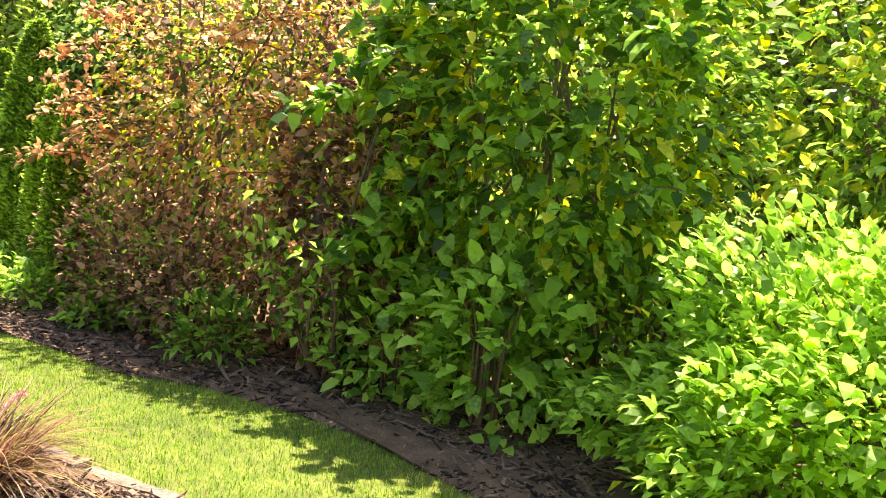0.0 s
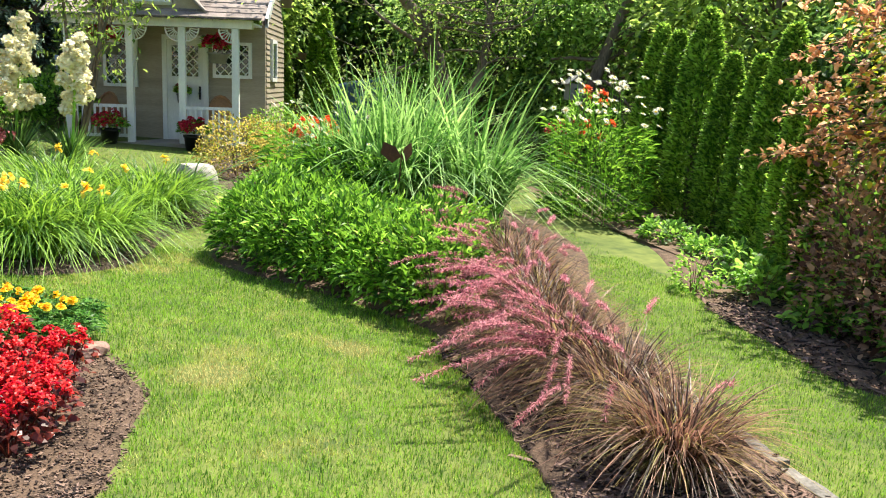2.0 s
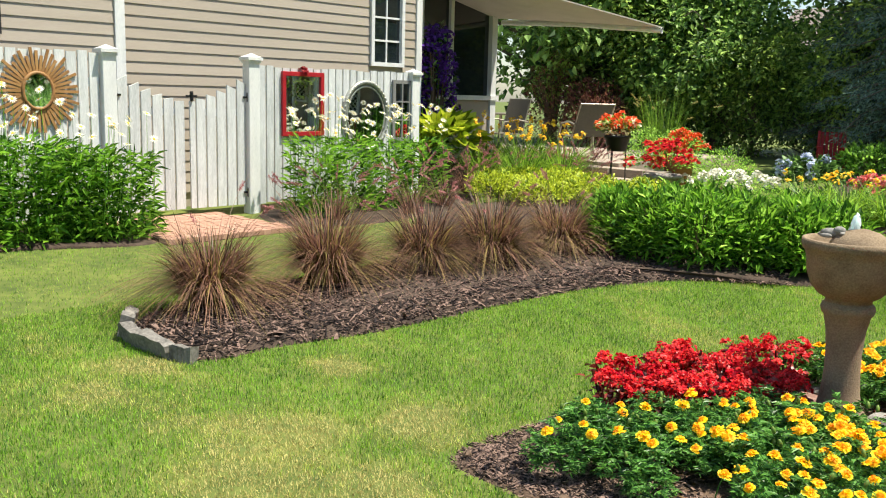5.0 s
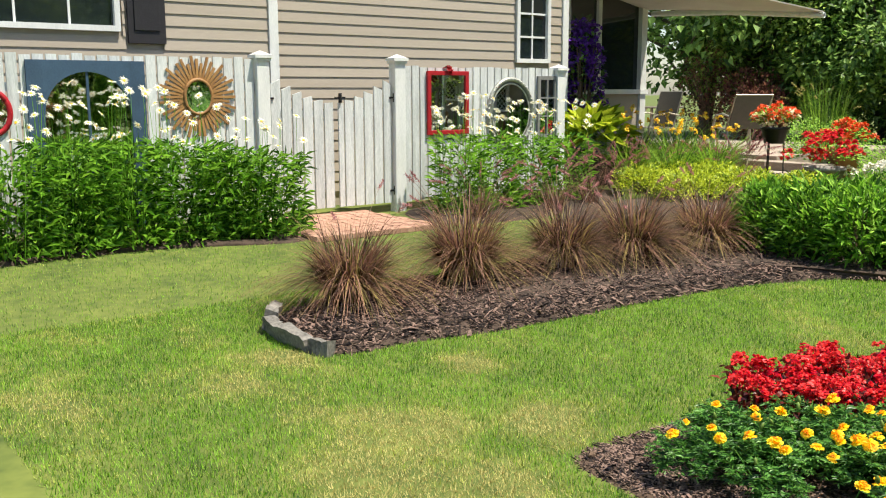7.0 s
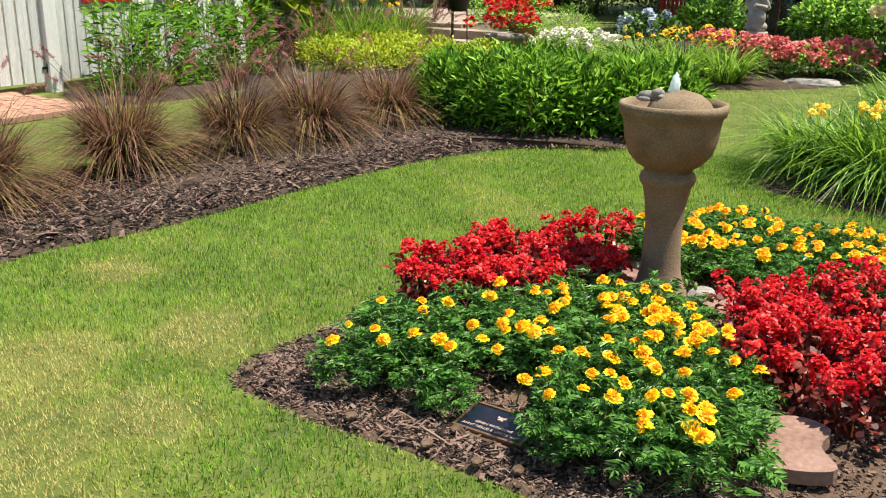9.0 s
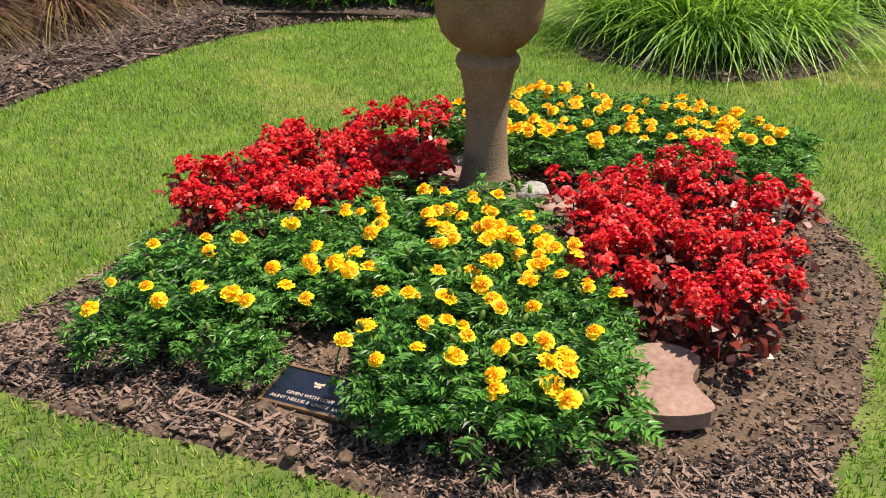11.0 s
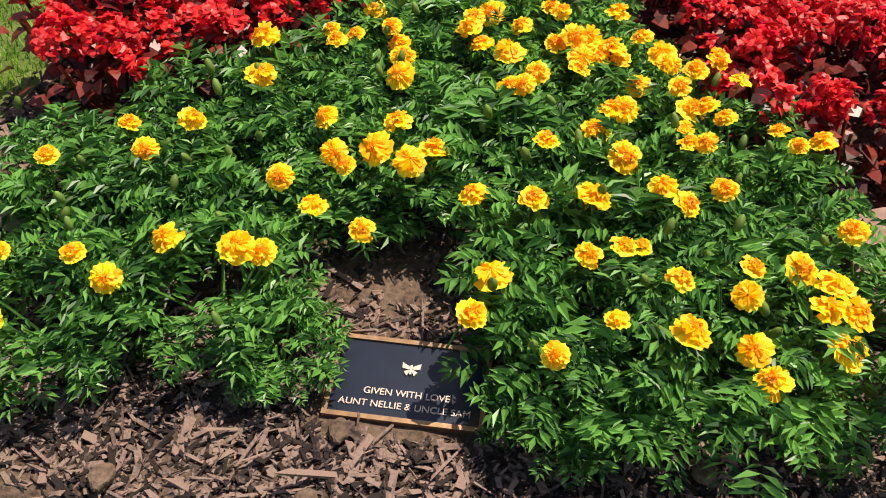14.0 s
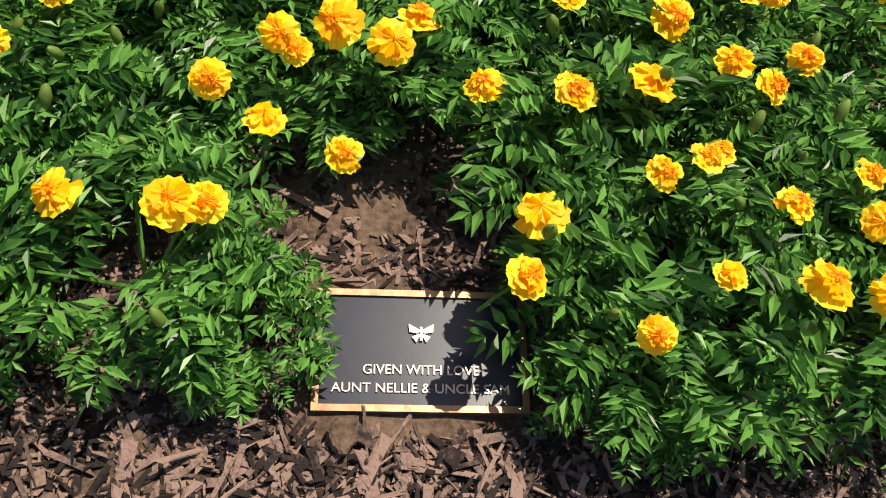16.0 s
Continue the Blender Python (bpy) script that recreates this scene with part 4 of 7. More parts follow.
def tree_data(rng, height, spread, trunk, clear, clumps, per, leaf, material, flat=1.0, wide=0.5):
    """Trunk-and-limbs mesh and crown mesh of one tree."""
    g, c = Geo(), Geo()
    top = np.array((rng.normal() * 0.2, rng.normal() * 0.2, height * 0.75))
    limb(rng, g, (0, 0, -0.1), top, trunk, trunk * 0.3, 0.04, 9)
    for _ in range(clumps):
        d = unit(rng.normal(size=3) * (1, 1, 0.85))
        q = np.array((0, 0, clear + (height - clear) * 0.5)) + d * rng.uniform(0.5, 1.0) ** 0.6 * (spread, spread, (height - clear) * 0.52 * flat)
        if rng.uniform() < 0.45:
            limb(rng, g, (0, 0, max(clear * 0.7, q[2] - spread * 0.6)), q, trunk * 0.3, trunk * 0.06, 0.1, 5)
        k = int(per * rng.uniform(0.6, 1.4))
        off = rng.normal(size=(k, 3)) * spread * np.array((0.17, 0.17, 0.11))
        w = unit(off + rng.normal(size=(k, 3)) * 0.5) + (0, 0, -0.15)
        L = leaf * rng.uniform(0.6, 1.3, k)
        c.add(*leaves(rng, q + off, w, L, L * wide, 0.2))
    return g.data("trunk", M["bark"], True), c.data("crown", material)


def plant_tree(data, m, label, name="tree", group=""):
    ob = thing(name, m, label, "tree", group)
    part("trunk", data[0], None, ob)
    part("crown", data[1], None, ob)
    return ob


R = np.random.default_rng(33)

# ---- left bed ----
for i, (x, y, s) in enumerate(((-3.78, -0.95, 1.0), (-3.88, 0.15, 1.1), (-3.79, 1.1, 1.0), (-3.61, 1.72, 1.05), (-3.58, 2.66, 0.95))):
    grass_clump(R, x, y, "purple fountain grass tuft with tan lower blades", M["pgrass"], 1350, 0.84 * s, 0.0092, (0.0, 0.26), (0.2, 1.05), 0.14, 8 if i else 3, M["plume"], 0.13, "fountain_grass", "purple fountain grasses in the mulch bed", 1.3, seg=7, mixed=(M["olive"], 700))
def edging_slab(rng, x, y, length, high, turn, tilt, group):
    """A thin upright slab with a broken top edge."""
    k = 9
    u = np.linspace(-0.5, 0.5, k) * length
    top = high * (1 + np.convolve(rng.uniform(-0.45, 0.2, k + 2), (0.3, 0.4, 0.3), "valid"))
    th = 0.028 + rng.uniform(0, 0.014, k)
    v = np.concatenate([np.column_stack([u, sg * th, zz]) for sg, zz in ((-1, np.full(k, -0.03)), (-1, top), (1, top * rng.uniform(0.85, 1.0, k)), (1, np.full(k, -0.03)))])
    f = [(r * k + i, r * k + i + 1, (r + 1) * k + i + 1, (r + 1) * k + i) for r in range(3) for i in range(k - 1)] + [(0, k, 2 * k, 3 * k), (4 * k - 1, 3 * k - 1, 2 * k - 1, k - 1)]
    ob = part("edging_stone", Geo().add(v, f), M["slab"], at=pose(x, y, float(gz(x, y)), tilt, 0, turn))
    return tagged(ob, "broken grey slab set on edge along the bed", "stone", group)


for x, y, ln, h, t, tl in ((-3.74, -1.56, 0.3, 0.15, -35, -12), (-3.5, -1.66, 0.22, 0.11, -8, 10), (-3.2, -1.68, 0.38, 0.12, 2, 14), (-2.92, -1.66, 0.16, 0.09, 12, -5)):
    edging_slab(R, x, y, ln, h, t, tl, "edging stones of the mulch bed")
for x, y, s in ((-3.15, 3.05, 1.0), (-2.75, 3.0, 1.05), (-2.35, 3.05, 1.1), (-2.0, 3.3, 0.95), (-1.65, 3.45, 0.95), (-1.4, 3.65, 0.9), (-2.9, 3.55, 1.0), (-2.4, 3.7, 1.0), (-3.5, 3.4, 0.9), (-1.9, 3.9, 0.95)):
    bush(R, x, y, 0.32 * s, 0.32 * s, 0.62 * s, "leafy green phlox clump not yet in flower", M["phlox"], 1500, 0.10, 0.28, "phlox", "perennial", group="green phlox row", upright=0.5, extra=(M["lime"], 200), skirt=0.5)
for x, y, h in ((-6.8, 5.5, 0.5), (-6.2, 5.7, 0.5), (-5.6, 6.1, 0.5), (-6.3, 6.35, 0.52), (-5.9, 5.35, 0.45), (-5.1, 5.8, 0.45), (-6.9, 6.2, 0.52), (-5.0, 6.4, 0.45), (-4.5, 5.9, 0.42)):
    bush(R, x, y, 0.42, 0.42, h * 0.75, "low chartreuse-yellow sedum mound", M["chartreuse"], 1600, 0.05, 0.5, "sedum", "perennial", group="chartreuse mounds", upright=0.5, skirt=0.3)
for x, y, h in ((-8.25, 7.0, 1.15), (-7.7, 7.1, 1.1), (-7.2, 7.0, 1.0), (-7.9, 7.6, 1.15), (-7.3, 7.7, 1.0), (-7.75, 6.4, 1.05), (-7.1, 6.5, 0.95), (-6.7, 6.9, 0.9)):
    ob = grass_clump(R, x, y, "arching green daylily clump with yellow flowers", M["daylily"], 380, h, 0.016, (0.1, 0.6), (0.15, 0.6), 0.14, name="daylily", group="daylilies by the patio")
    for _ in range(7):
        a, r = R.uniform(0, 6.28), R.uniform(0.1, 0.35)
        part("flower", cluster(R, 0.025, 5, 0.038).data("flower", M["yellow"]), None, ob, at=pose(r * math.cos(a), r * math.sin(a), h * R.uniform(0.7, 0.95)))
for x, y in ((-6.85, 7.2), (-6.4, 7.1), (-7.4, 6.5), (-7.35, 5.6)):
    grass_clump(R, x, y, "dusky purple fountain grass with arching plumes", M["pgrass"], 300, 0.6, 0.007, (0.1, 0.7), (0.1, 0.5), 0.1, 26, M["plume"], 0.2, "fountain_grass", "purple grasses by the patio", 1.45)
ob = thing("hosta", pose(-8.45, 6.25, 0.52), "large chartreuse hosta with broad leaves", "hosta")
p, d = dome(R, 170, 0.5, 0.5, 0.6)
part("foliage", Geo().add(*leaves(R, p, d + (0, 0, 0.1), 0.26, 0.2, 0.35)), M["chartreuse"], ob)
part("crown_soil", Geo().add(*lathe([(0.5, -0.5), (0.42, -0.15), (0.2, 0.02), (0.001, 0.03)], 20)), M["soil"], ob, "mound of soil", True)

# ---- brick path to the gate ----
path = thing("brick_path", pose(-6.9, 1.05, 0.0), "pinkish clay paver path leading to the gate", "path", kind="structure")
part("bedding", Geo().add(*box(-1.15, 0.45, -0.72, 0.78, -0.05, 0.042)), M["dirt"], path)
PAVER = Geo().add(*box(-0.097, 0.097, -0.047, 0.047, 0, 0.05)).data("brick", M["brick"])
for i in range(8):
    for j in range(15):
        part("brick", PAVER, None, path, at=pose(-1.04 + i * 0.2, -0.66 + j * 0.1 - (0.05 if i % 2 else 0), 0.012 + R.uniform(-0.003, 0.003), 0, 0, R.uniform(-1, 1)))

# ---- fence with gate and mirrors ----
FX = -8.0


def picket(y0, y1, z0, z1, tilt=0.0):
    return Geo().add([(FX + 0.012, y0, z0), (FX + 0.012, y1, z0), (FX + 0.012, y1, z1 - tilt), (FX + 0.012, y0, z1 + tilt), (FX - 0.012, y0, z0), (FX - 0.012, y1, z0), (FX - 0.012, y1, z1 - tilt), (FX - 0.012, y0, z1 + tilt)],
                     [(0, 1, 2, 3), (7, 6, 5, 4), (0, 4, 5, 1), (1, 5, 6, 2), (2, 6, 7, 3), (3, 7, 4, 0)])


fence = thing("picket_fence", pose(0, 0, 0), "weathered white wooden board fence beside the house", "fence")
for y0, y1, n, zt in ((-4.2, 0.42, 38, 1.86), (2.42, 4.98, 21, 1.80)):
    w = (y1 - y0) / n
    for k in range(n):
        part("picket", picket(y0 + k * w + 0.008, y0 + (k + 1) * w - 0.014, 0.12 + R.uniform(0, 0.02), zt + R.uniform(-0.012, 0.012)), M["fence"], fence)
    for zr in (0.45, 1.5):
        part("rail", Geo().add(*box(FX - 0.06, FX - 0.013, y0, y1, zr, zr + 0.09)), M["fence"], fence)
for y in (0.50, 2.33, 5.06):
    post = part("post", Geo().add(*box(FX - 0.07, FX + 0.07, y - 0.075, y + 0.075, -0.1, 1.86 if y < 5 else 1.78)), M["whitepaint"], fence, "square white fence post", bevel=0.006)
    zt = 1.86 if y < 5 else 1.78
    cap = Geo().add(*box(FX - 0.10, FX + 0.10, y - 0.105, y + 0.105, zt, zt + 0.035)).add(*box(FX - 0.085, FX + 0.085, y - 0.09, y + 0.09, zt - 0.03, zt - 0.002))
    cap.add([(FX - 0.09, y - 0.095, zt + 0.037), (FX + 0.09, y - 0.095, zt + 0.037), (FX + 0.09, y + 0.095, zt + 0.037), (FX - 0.09, y + 0.095, zt + 0.037), (FX, y, zt + 0.085)], [(0, 1, 4), (1, 2, 4), (2, 3, 4), (3, 0, 4)])
    part("cap", cap, M["whitepaint"], post, "moulded white cap")
gate = thing("garden_gate", pose(0, 0, 0), "white double picket gate with scooped top and black hinges", "gate")
for k in range(12):
    y0 = 0.60 + k * 0.1375
    u = (k + 0.5) / 12 * 2 - 1
    top = 1.36 + 0.28 * abs(u) ** 1.6
    if k == 6:
        y0 += 0.05
    part("picket", picket(y0 + 0.008, y0 + (0.122 if k != 6 else 0.075), 0.13, top, 0.03 * -np.sign(u) * -1 * abs(u)), M["fence"], gate)
for zr in (0.35, 1.2):
    for y0, y1 in ((0.60, 1.40), (1.60, 2.23)):
        part("rail", Geo().add(*box(FX - 0.055, FX - 0.013, y0, y1, zr, zr + 0.08)), M["fence"], gate)
for y, z in ((0.57, 1.42), (2.27, 1.42), (1.5, 1.42), (2.27, 0.28)):
    g = Geo().add(*box(FX + 0.013, FX + 0.028, y - 0.07, y + 0.07, z - 0.012, z + 0.012)).add(*box(FX + 0.013, FX + 0.034, y - 0.018, y + 0.018, z - 0.055, z + 0.055)).add(*lathe([(0.014, -0.04), (0.014, 0.04), (0.001, 0.045)], 10, (FX + 0.034, y, z)))
    part("hinge", g, M["black"], gate, "black iron strap hinge")


def ring_frame(rx, ry, r, n=48, sides=8):
    th = np.linspace(0, 2 * np.pi, n + 1)
    return tube(np.stack([np.zeros(n + 1), rx * np.cos(th), ry * np.sin(th)], 1), r, sides)


def disc(rx, ry, x, n=40):
    th = np.linspace(0, 2 * np.pi, n, endpoint=False)
    return [(x, rx * math.cos(t), ry * math.sin(t)) for t in th], [list(range(n))]


def mirror_at(y, z, label):
    return thing("wall_mirror", pose(FX + 0.016, y, z), label, "mirror", "mirrors hung on the fence")


m = mirror_at(3.09, 1.35, "rectangular garden mirror in a carved red frame")
for a in ((-0.33, 0.33, -0.40, -0.345), (-0.33, 0.33, 0.345, 0.40), (-0.33, -0.275, -0.345, 0.345), (0.275, 0.33, -0.345, 0.345)):
    part("frame", Geo().add(*box(0, 0.035, *a)), M["redpaint"], m, bevel=0.005)
part("glass", Geo().add(*box(0.004, 0.012, -0.28, 0.28, -0.35, 0.35)), M["mirror"], m)
part("crest", cluster(R, 0.05, 30, 0.035), M["redpaint"], m, "carved crest", at=pose(0.02, 0, 0.41))
m = mirror_at(4.16, 1.2, "oval garden mirror in a beaded silver frame")
part("frame", Geo().add(*ring_frame(0.39, 0.45, 0.035)).add(*ring_frame(0.335, 0.395, 0.018)), M["silver"], m, smooth=True)
BEAD = Geo().add(*lathe([(0.001, -0.022), (0.016, -0.014), (0.021, 0), (0.016, 0.014), (0.001, 0.022)], 8)).data("bead", M["silver"], True)
for t in np.linspace(0, 2 * np.pi, 44, endpoint=False):
    part("bead", BEAD, None, m, at=pose(0.02, 0.395 * math.cos(t), 0.455 * math.sin(t)))
part("glass", Geo().add(*disc(0.35, 0.41, 0.012)), M["mirror"], m)
m = mirror_at(4.82, 1.28, "narrow grey window-frame mirror with six panes")
for a in ((-0.18, 0.18, -0.42, -0.37), (-0.18, 0.18, 0.37, 0.42), (-0.18, -0.13, -0.37, 0.37), (0.13, 0.18, -0.37, 0.37), (-0.012, 0.012, -0.37, 0.37), (-0.13, -0.012, -0.135, -0.115), (0.012, 0.13, -0.135, -0.115), (-0.13, -0.012, 0.115, 0.135), (0.012, 0.13, 0.115, 0.135)):
    part("frame", Geo().add(*box(0, 0.03, *a)), M["greywood"], m)
part("glass", Geo().add(*box(0.003, 0.012, -0.14, 0.14, -0.38, 0.38)), M["mirror"], m)
m = mirror_at(-0.25, 1.44, "sunburst mirror of honey-coloured wooden slats")
for k in range(44):
    t = 2 * math.pi * k / 44
    r1 = 0.40 + 0.045 * math.sin(k * 2.3)
    g = Geo().add(*box(0.002 + 0.004 * (k % 2), 0.018 + 0.004 * (k % 2), -0.014, 0.014, 0.15, r1))
    part("slat", g, M["oak"], m, at=pose(0, 0, 0, math.degrees(t)))
part("ring", Geo().add(*ring_frame(0.15, 0.18, 0.02)), M["oak"], m, at=pose(0.02, 0, 0), smooth=True)
part("glass", Geo().add(*disc(0.14, 0.17, 0.03)), M["mirror"], m)
m = mirror_at(-1.39, 1.05, "tall arched mirror in a slate-blue frame")
th = np.linspace(0, np.pi, 17)
arch = [(0.42 * math.cos(t), 0.22 + 0.42 * math.sin(t)) for t in th]
g = Geo()
for (ya, za), (yb, zb) in zip(arch[:-1], arch[1:]):
    g.add([(x, ya, za) for x in (0, 0.035)] + [(x, yb, zb) for x in (0, 0.035)] + [(x, ya, 0.75) for x in (0, 0.035)] + [(x, yb, 0.75) for x in (0, 0.035)], [(1, 3, 7, 5), (0, 4, 6, 2), (0, 2, 3, 1), (4, 5, 7, 6)])
part("spandrel", g, M["bluepaint"], m)
for a in ((-0.57, -0.42, -0.95, 0.75), (0.42, 0.57, -0.95, 0.75)):
    part("frame", Geo().add(*box(0, 0.035, *a)), M["bluepaint"], m)
part("glass", Geo().add([(0.008, y, z) for y, z in arch] + [(0.008, -0.42, -0.95), (0.008, 0.42, -0.95)], [list(range(19))]), M["mirror"], m)
part("mullion", Geo().add(*box(0.009, 0.02, -0.012, 0.012, -0.95, 0.64)), M["bluepaint"], m)
m = mirror_at(-2.28, 1.3, "round mirror in a red frame")
part("frame", Geo().add(*ring_frame(0.16, 0.2, 0.03)), M["redpaint"], m, smooth=True)
part("glass", Geo().add(*disc(0.15, 0.19, 0.012)), M["mirror"], m)

# ---- house ----
house = thing("house", pose(0, 0, 0), "two-storey house clad in beige vinyl siding", "house")
HX, HX0 = -9.0, -8.75


def siding(x, y0, y1, z0, z1, holes=()):
    lap = 0.135
    k = 0
    z = z0
    while z < z1:
        spans = [(y0, y1)]
        for a, b, c, d in holes:
            if z + lap > c and z < d:
                spans = [s for (p, q) in spans for s in ((p, min(q, a)), (max(p, b), q)) if s[1] - s[0] > 0.02]
        for p, q in spans:
            v = [(x, p, z), (x, q, z), (x - 0.012, q, z + lap), (x - 0.012, p, z + lap), (x - 0.03, p, z), (x - 0.03, q, z)]
            part("siding_board", Geo().add(v, [(0, 1, 2, 3), (4, 5, 1, 0)]), M["siding"], house)
        z += lap
        k += 1


part("wall", Geo().add(*box(HX - 0.3, HX - 0.031, 1.1, 6.2, 0, 5.6)), M["siding"], house)
part("wall", Geo().add(*box(HX0 - 0.5, HX0 - 0.031, -7.0, 1.0, 0, 5.6)), M["siding"], house)
part("wall", Geo().add(*box(-13.0, HX - 0.031, 6.06, 6.2, 0, 5.6)), M["siding"], house)
siding(HX, 1.1, 6.1, 0.2, 4.6, [(5.14, 5.82, 1.92, 3.4)])
siding(HX0, -5.0, 1.0, 0.2, 4.6, [(-2.9, -0.75, 2.1, 3.6), (-0.72, -0.3, 1.98, 3.6)])
for y, x in ((1.05, HX0), (6.15, HX)):
    part("corner_trim", Geo().add(*box(x - 0.05, x + 0.02, y - 0.06, y + 0.06, 0, 5.6)), M["whitepaint"], house, "white corner board", bevel=0.004)


def house_window(x, y0, y1, z0, z1, bars_y, bars_z):
    w = part("window", Geo().add(*box(x - 0.05, x - 0.025, y0, y1, z0, z1)), M["glass"], house, "double-hung window with dark panes")
    for a in ((y0 - 0.06, y0, z0 - 0.06, z1 + 0.06), (y1, y1 + 0.06, z0 - 0.06, z1 + 0.06), (y0, y1, z0 - 0.06, z0), (y0, y1, z1, z1 + 0.06)):
        part("frame", Geo().add(*box(x - 0.03, x + 0.035, *a)), M["whitepaint"], w, "white frame")
    for b in bars_y:
        part("muntin", Geo().add(*box(x - 0.024, x - 0.008, b - 0.012, b + 0.012, z0, z1)), M["whitepaint"], w)
    for b in bars_z:
        part("muntin", Geo().add(*box(x - 0.0238, x - 0.006, y0, y1, b - 0.014, b + 0.014)), M["whitepaint"], w)


house_window(HX, 5.2, 5.76, 1.98, 3.3, (5.48,), (2.3, 2.64, 2.97))
house_window(HX0, -2.84, -0.84, 2.2, 3.5, (-2.3, -1.84, -1.3), (2.62, 3.0))
sh = part("shutter", Geo().add(*box(HX0 - 0.01, HX0 + 0.03, -0.70, -0.28, 2.02, 3.6)), M["shutter"], house, "black panelled shutter", bevel=0.004)
part("panel", Geo().add(*box(HX0 + 0.031, HX0 + 0.045, -0.63, -0.35, 2.16, 2.7)), M["shutter"], sh, bevel=0.004)
part("panel", Geo().add(*box(HX0 + 0.031, HX0 + 0.045, -0.63, -0.35, 2.82, 3.5)), M["shutter"], sh, bevel=0.004)
# sunroom and awning
for y in (6.75, 8.62):
    part("sunroom_post", Geo().add(*box(-9.75, -9.55, y - 0.07, y + 0.07, 0.1, 3.3)), M["whitepaint"], house, "white sunroom post")
part("sunroom_wall", Geo().add(*box(-9.72, -9.6, 6.2, 8.7, 0.1, 1.45)), M["siding"], house)
part("sunroom_wall", Geo().add(*box(-13.0, -9.76, 8.58, 8.7, 0.1, 3.4)), M["whitepaint"], house)
part("sunroom_glass", Geo().add(*box(-9.68, -9.64, 6.2, 8.6, 1.5, 3.3)), M["glass"], house, "large dark sunroom panes")
part("sunroom_sill", Geo().add(*box(-9.74, -9.52, 6.2, 8.72, 1.452, 1.53)), M["whitepaint"], house)
part("mullion", Geo().add(*box(-9.7, -9.58, 7.5, 7.58, 1.53, 3.3)), M["whitepaint"], house)
part("roof_slab", Geo().add(*box(-13.5, -8.5, -7.2, 6.4, 5.6, 5.8)), M["shingle"], house, "grey shingled roof")
aw = thing("awning", pose(0, 0, 0), "beige canvas awning stretched out from the sunroom", "awning")
part("canvas", Geo().add([(-9.7, 6.3, 3.42), (-9.7, 8.74, 2.93), (-6.45, 9.08, 2.68), (-6.9, 6.9, 2.95), (-9.7, 6.3, 3.40), (-9.7, 8.74, 2.91), (-6.45, 9.08, 2.66), (-6.9, 6.9, 2.93)], [(0, 1, 2, 3), (7, 6, 5, 4), (1, 5, 6, 2), (3, 2, 6, 7), (0, 3, 7, 4), (0, 4, 5, 1)]), M["awning"], aw)
part("front_bar", Geo().add(*tube([(-9.5, 8.75, 2.83), (-8.0, 8.9, 2.76), (-6.45, 9.1, 2.62)], 0.045, 8)), M["whitepaint"], aw, "white front bar", smooth=True)

# ---- daisies and clematis by the fence ----
def daisies(rng, x, y, rx, ry, h, label, n=60, name="shasta_daisy", group="", leaf=900, size=0.035):
    z = float(gz(x, y)) + 0.02
    ob = thing(name, pose(x, y, z), label, "daisy", group)
    k = leaf
    a, r = rng.uniform(0, 6.283, k), np.sqrt(rng.uniform(0, 1, k))
    zz = h * 0.92 * rng.uniform(0.02, 1, k) ** 1.35
    p = np.column_stack([rx * r * np.cos(a), ry * r * np.sin(a), zz])
    w = np.column_stack([np.cos(a), np.sin(a), rng.uniform(0.1, 1.0, k)]) + rng.normal(size=(k, 3)) * 0.4
    part("foliage", Geo().add(*leaves(rng, p, w, rng.uniform(0.07, 0.16, k), rng.uniform(0.018, 0.035, k), 0.3)), M["phlox"], ob)
    st = Geo()
    disk = np.linspace(0, 2 * np.pi, 13)[:-1]
    meshes = []
    for _ in range(3):
        f = Geo().add(*leaves(rng, np.zeros((12, 3)), np.column_stack([np.cos(disk), np.sin(disk), rng.uniform(-0.15, 0.2, 12)]), size, size * 0.36, 0.1))
        meshes.append(f.data("flower", M["white"]))
    eye = Geo().add(*lathe([(size * 0.3, 0), (size * 0.24, size * 0.14), (0.001, size * 0.2)], 8)).data("eye", M["yellow"])
    for _ in range(n):
        a, r = rng.uniform(0, 6.283), math.sqrt(rng.uniform())
        b = np.array((rx * r * math.cos(a), ry * r * math.sin(a), 0))
        tip = b * 1.12 + (rng.normal() * 0.04, rng.normal() * 0.04, h * rng.uniform(0.95, 1.45))
        st.add(*tube([b, (b + tip) / 2 + rng.normal(size=3) * 0.02, tip], [0.004, 0.003, 0.002], 4))
        fl = part("flower", meshes[rng.integers(3)], None, ob, "white daisy", at=pose(*tip, rng.uniform(-45, 45), rng.uniform(0, 60), rng.uniform(-60, 60)))
        part("eye", eye, None, fl)
    part("branching", st, M["midgreen"], ob)
    return ob


R = np.random.default_rng(44)
for x, y, h, n in ((-7.4, -2.9, 0.95, 9), (-7.35, -2.3, 1.0, 10), (-7.4, -1.75, 1.1, 12), (-7.4, -1.2, 1.05, 12), (-7.35, -0.65, 1.05, 8), (-7.3, -0.2, 0.95, 7), (-7.15, 0.1, 0.9, 6)):
    n = int(n * 1.8)
    daisies(R, x, y, 0.42, 0.42, h, "tall leafy shasta daisy clump with white flowers", n, group="shasta daisies by the fence", leaf=1500, size=0.05)
for x, y, h, n in ((-7.2, 2.7, 1.0, 16), (-7.3, 3.3, 0.95, 12), (-7.25, 3.9, 0.9, 14), (-7.3, 4.5, 0.9, 10)):
    n = int(n * 1.8)
    daisies(R, x, y, 0.38, 0.36, h, "tall airy white-flowered perennial under the mirrors", n, group="white flowers under the mirrors", leaf=800, size=0.05)
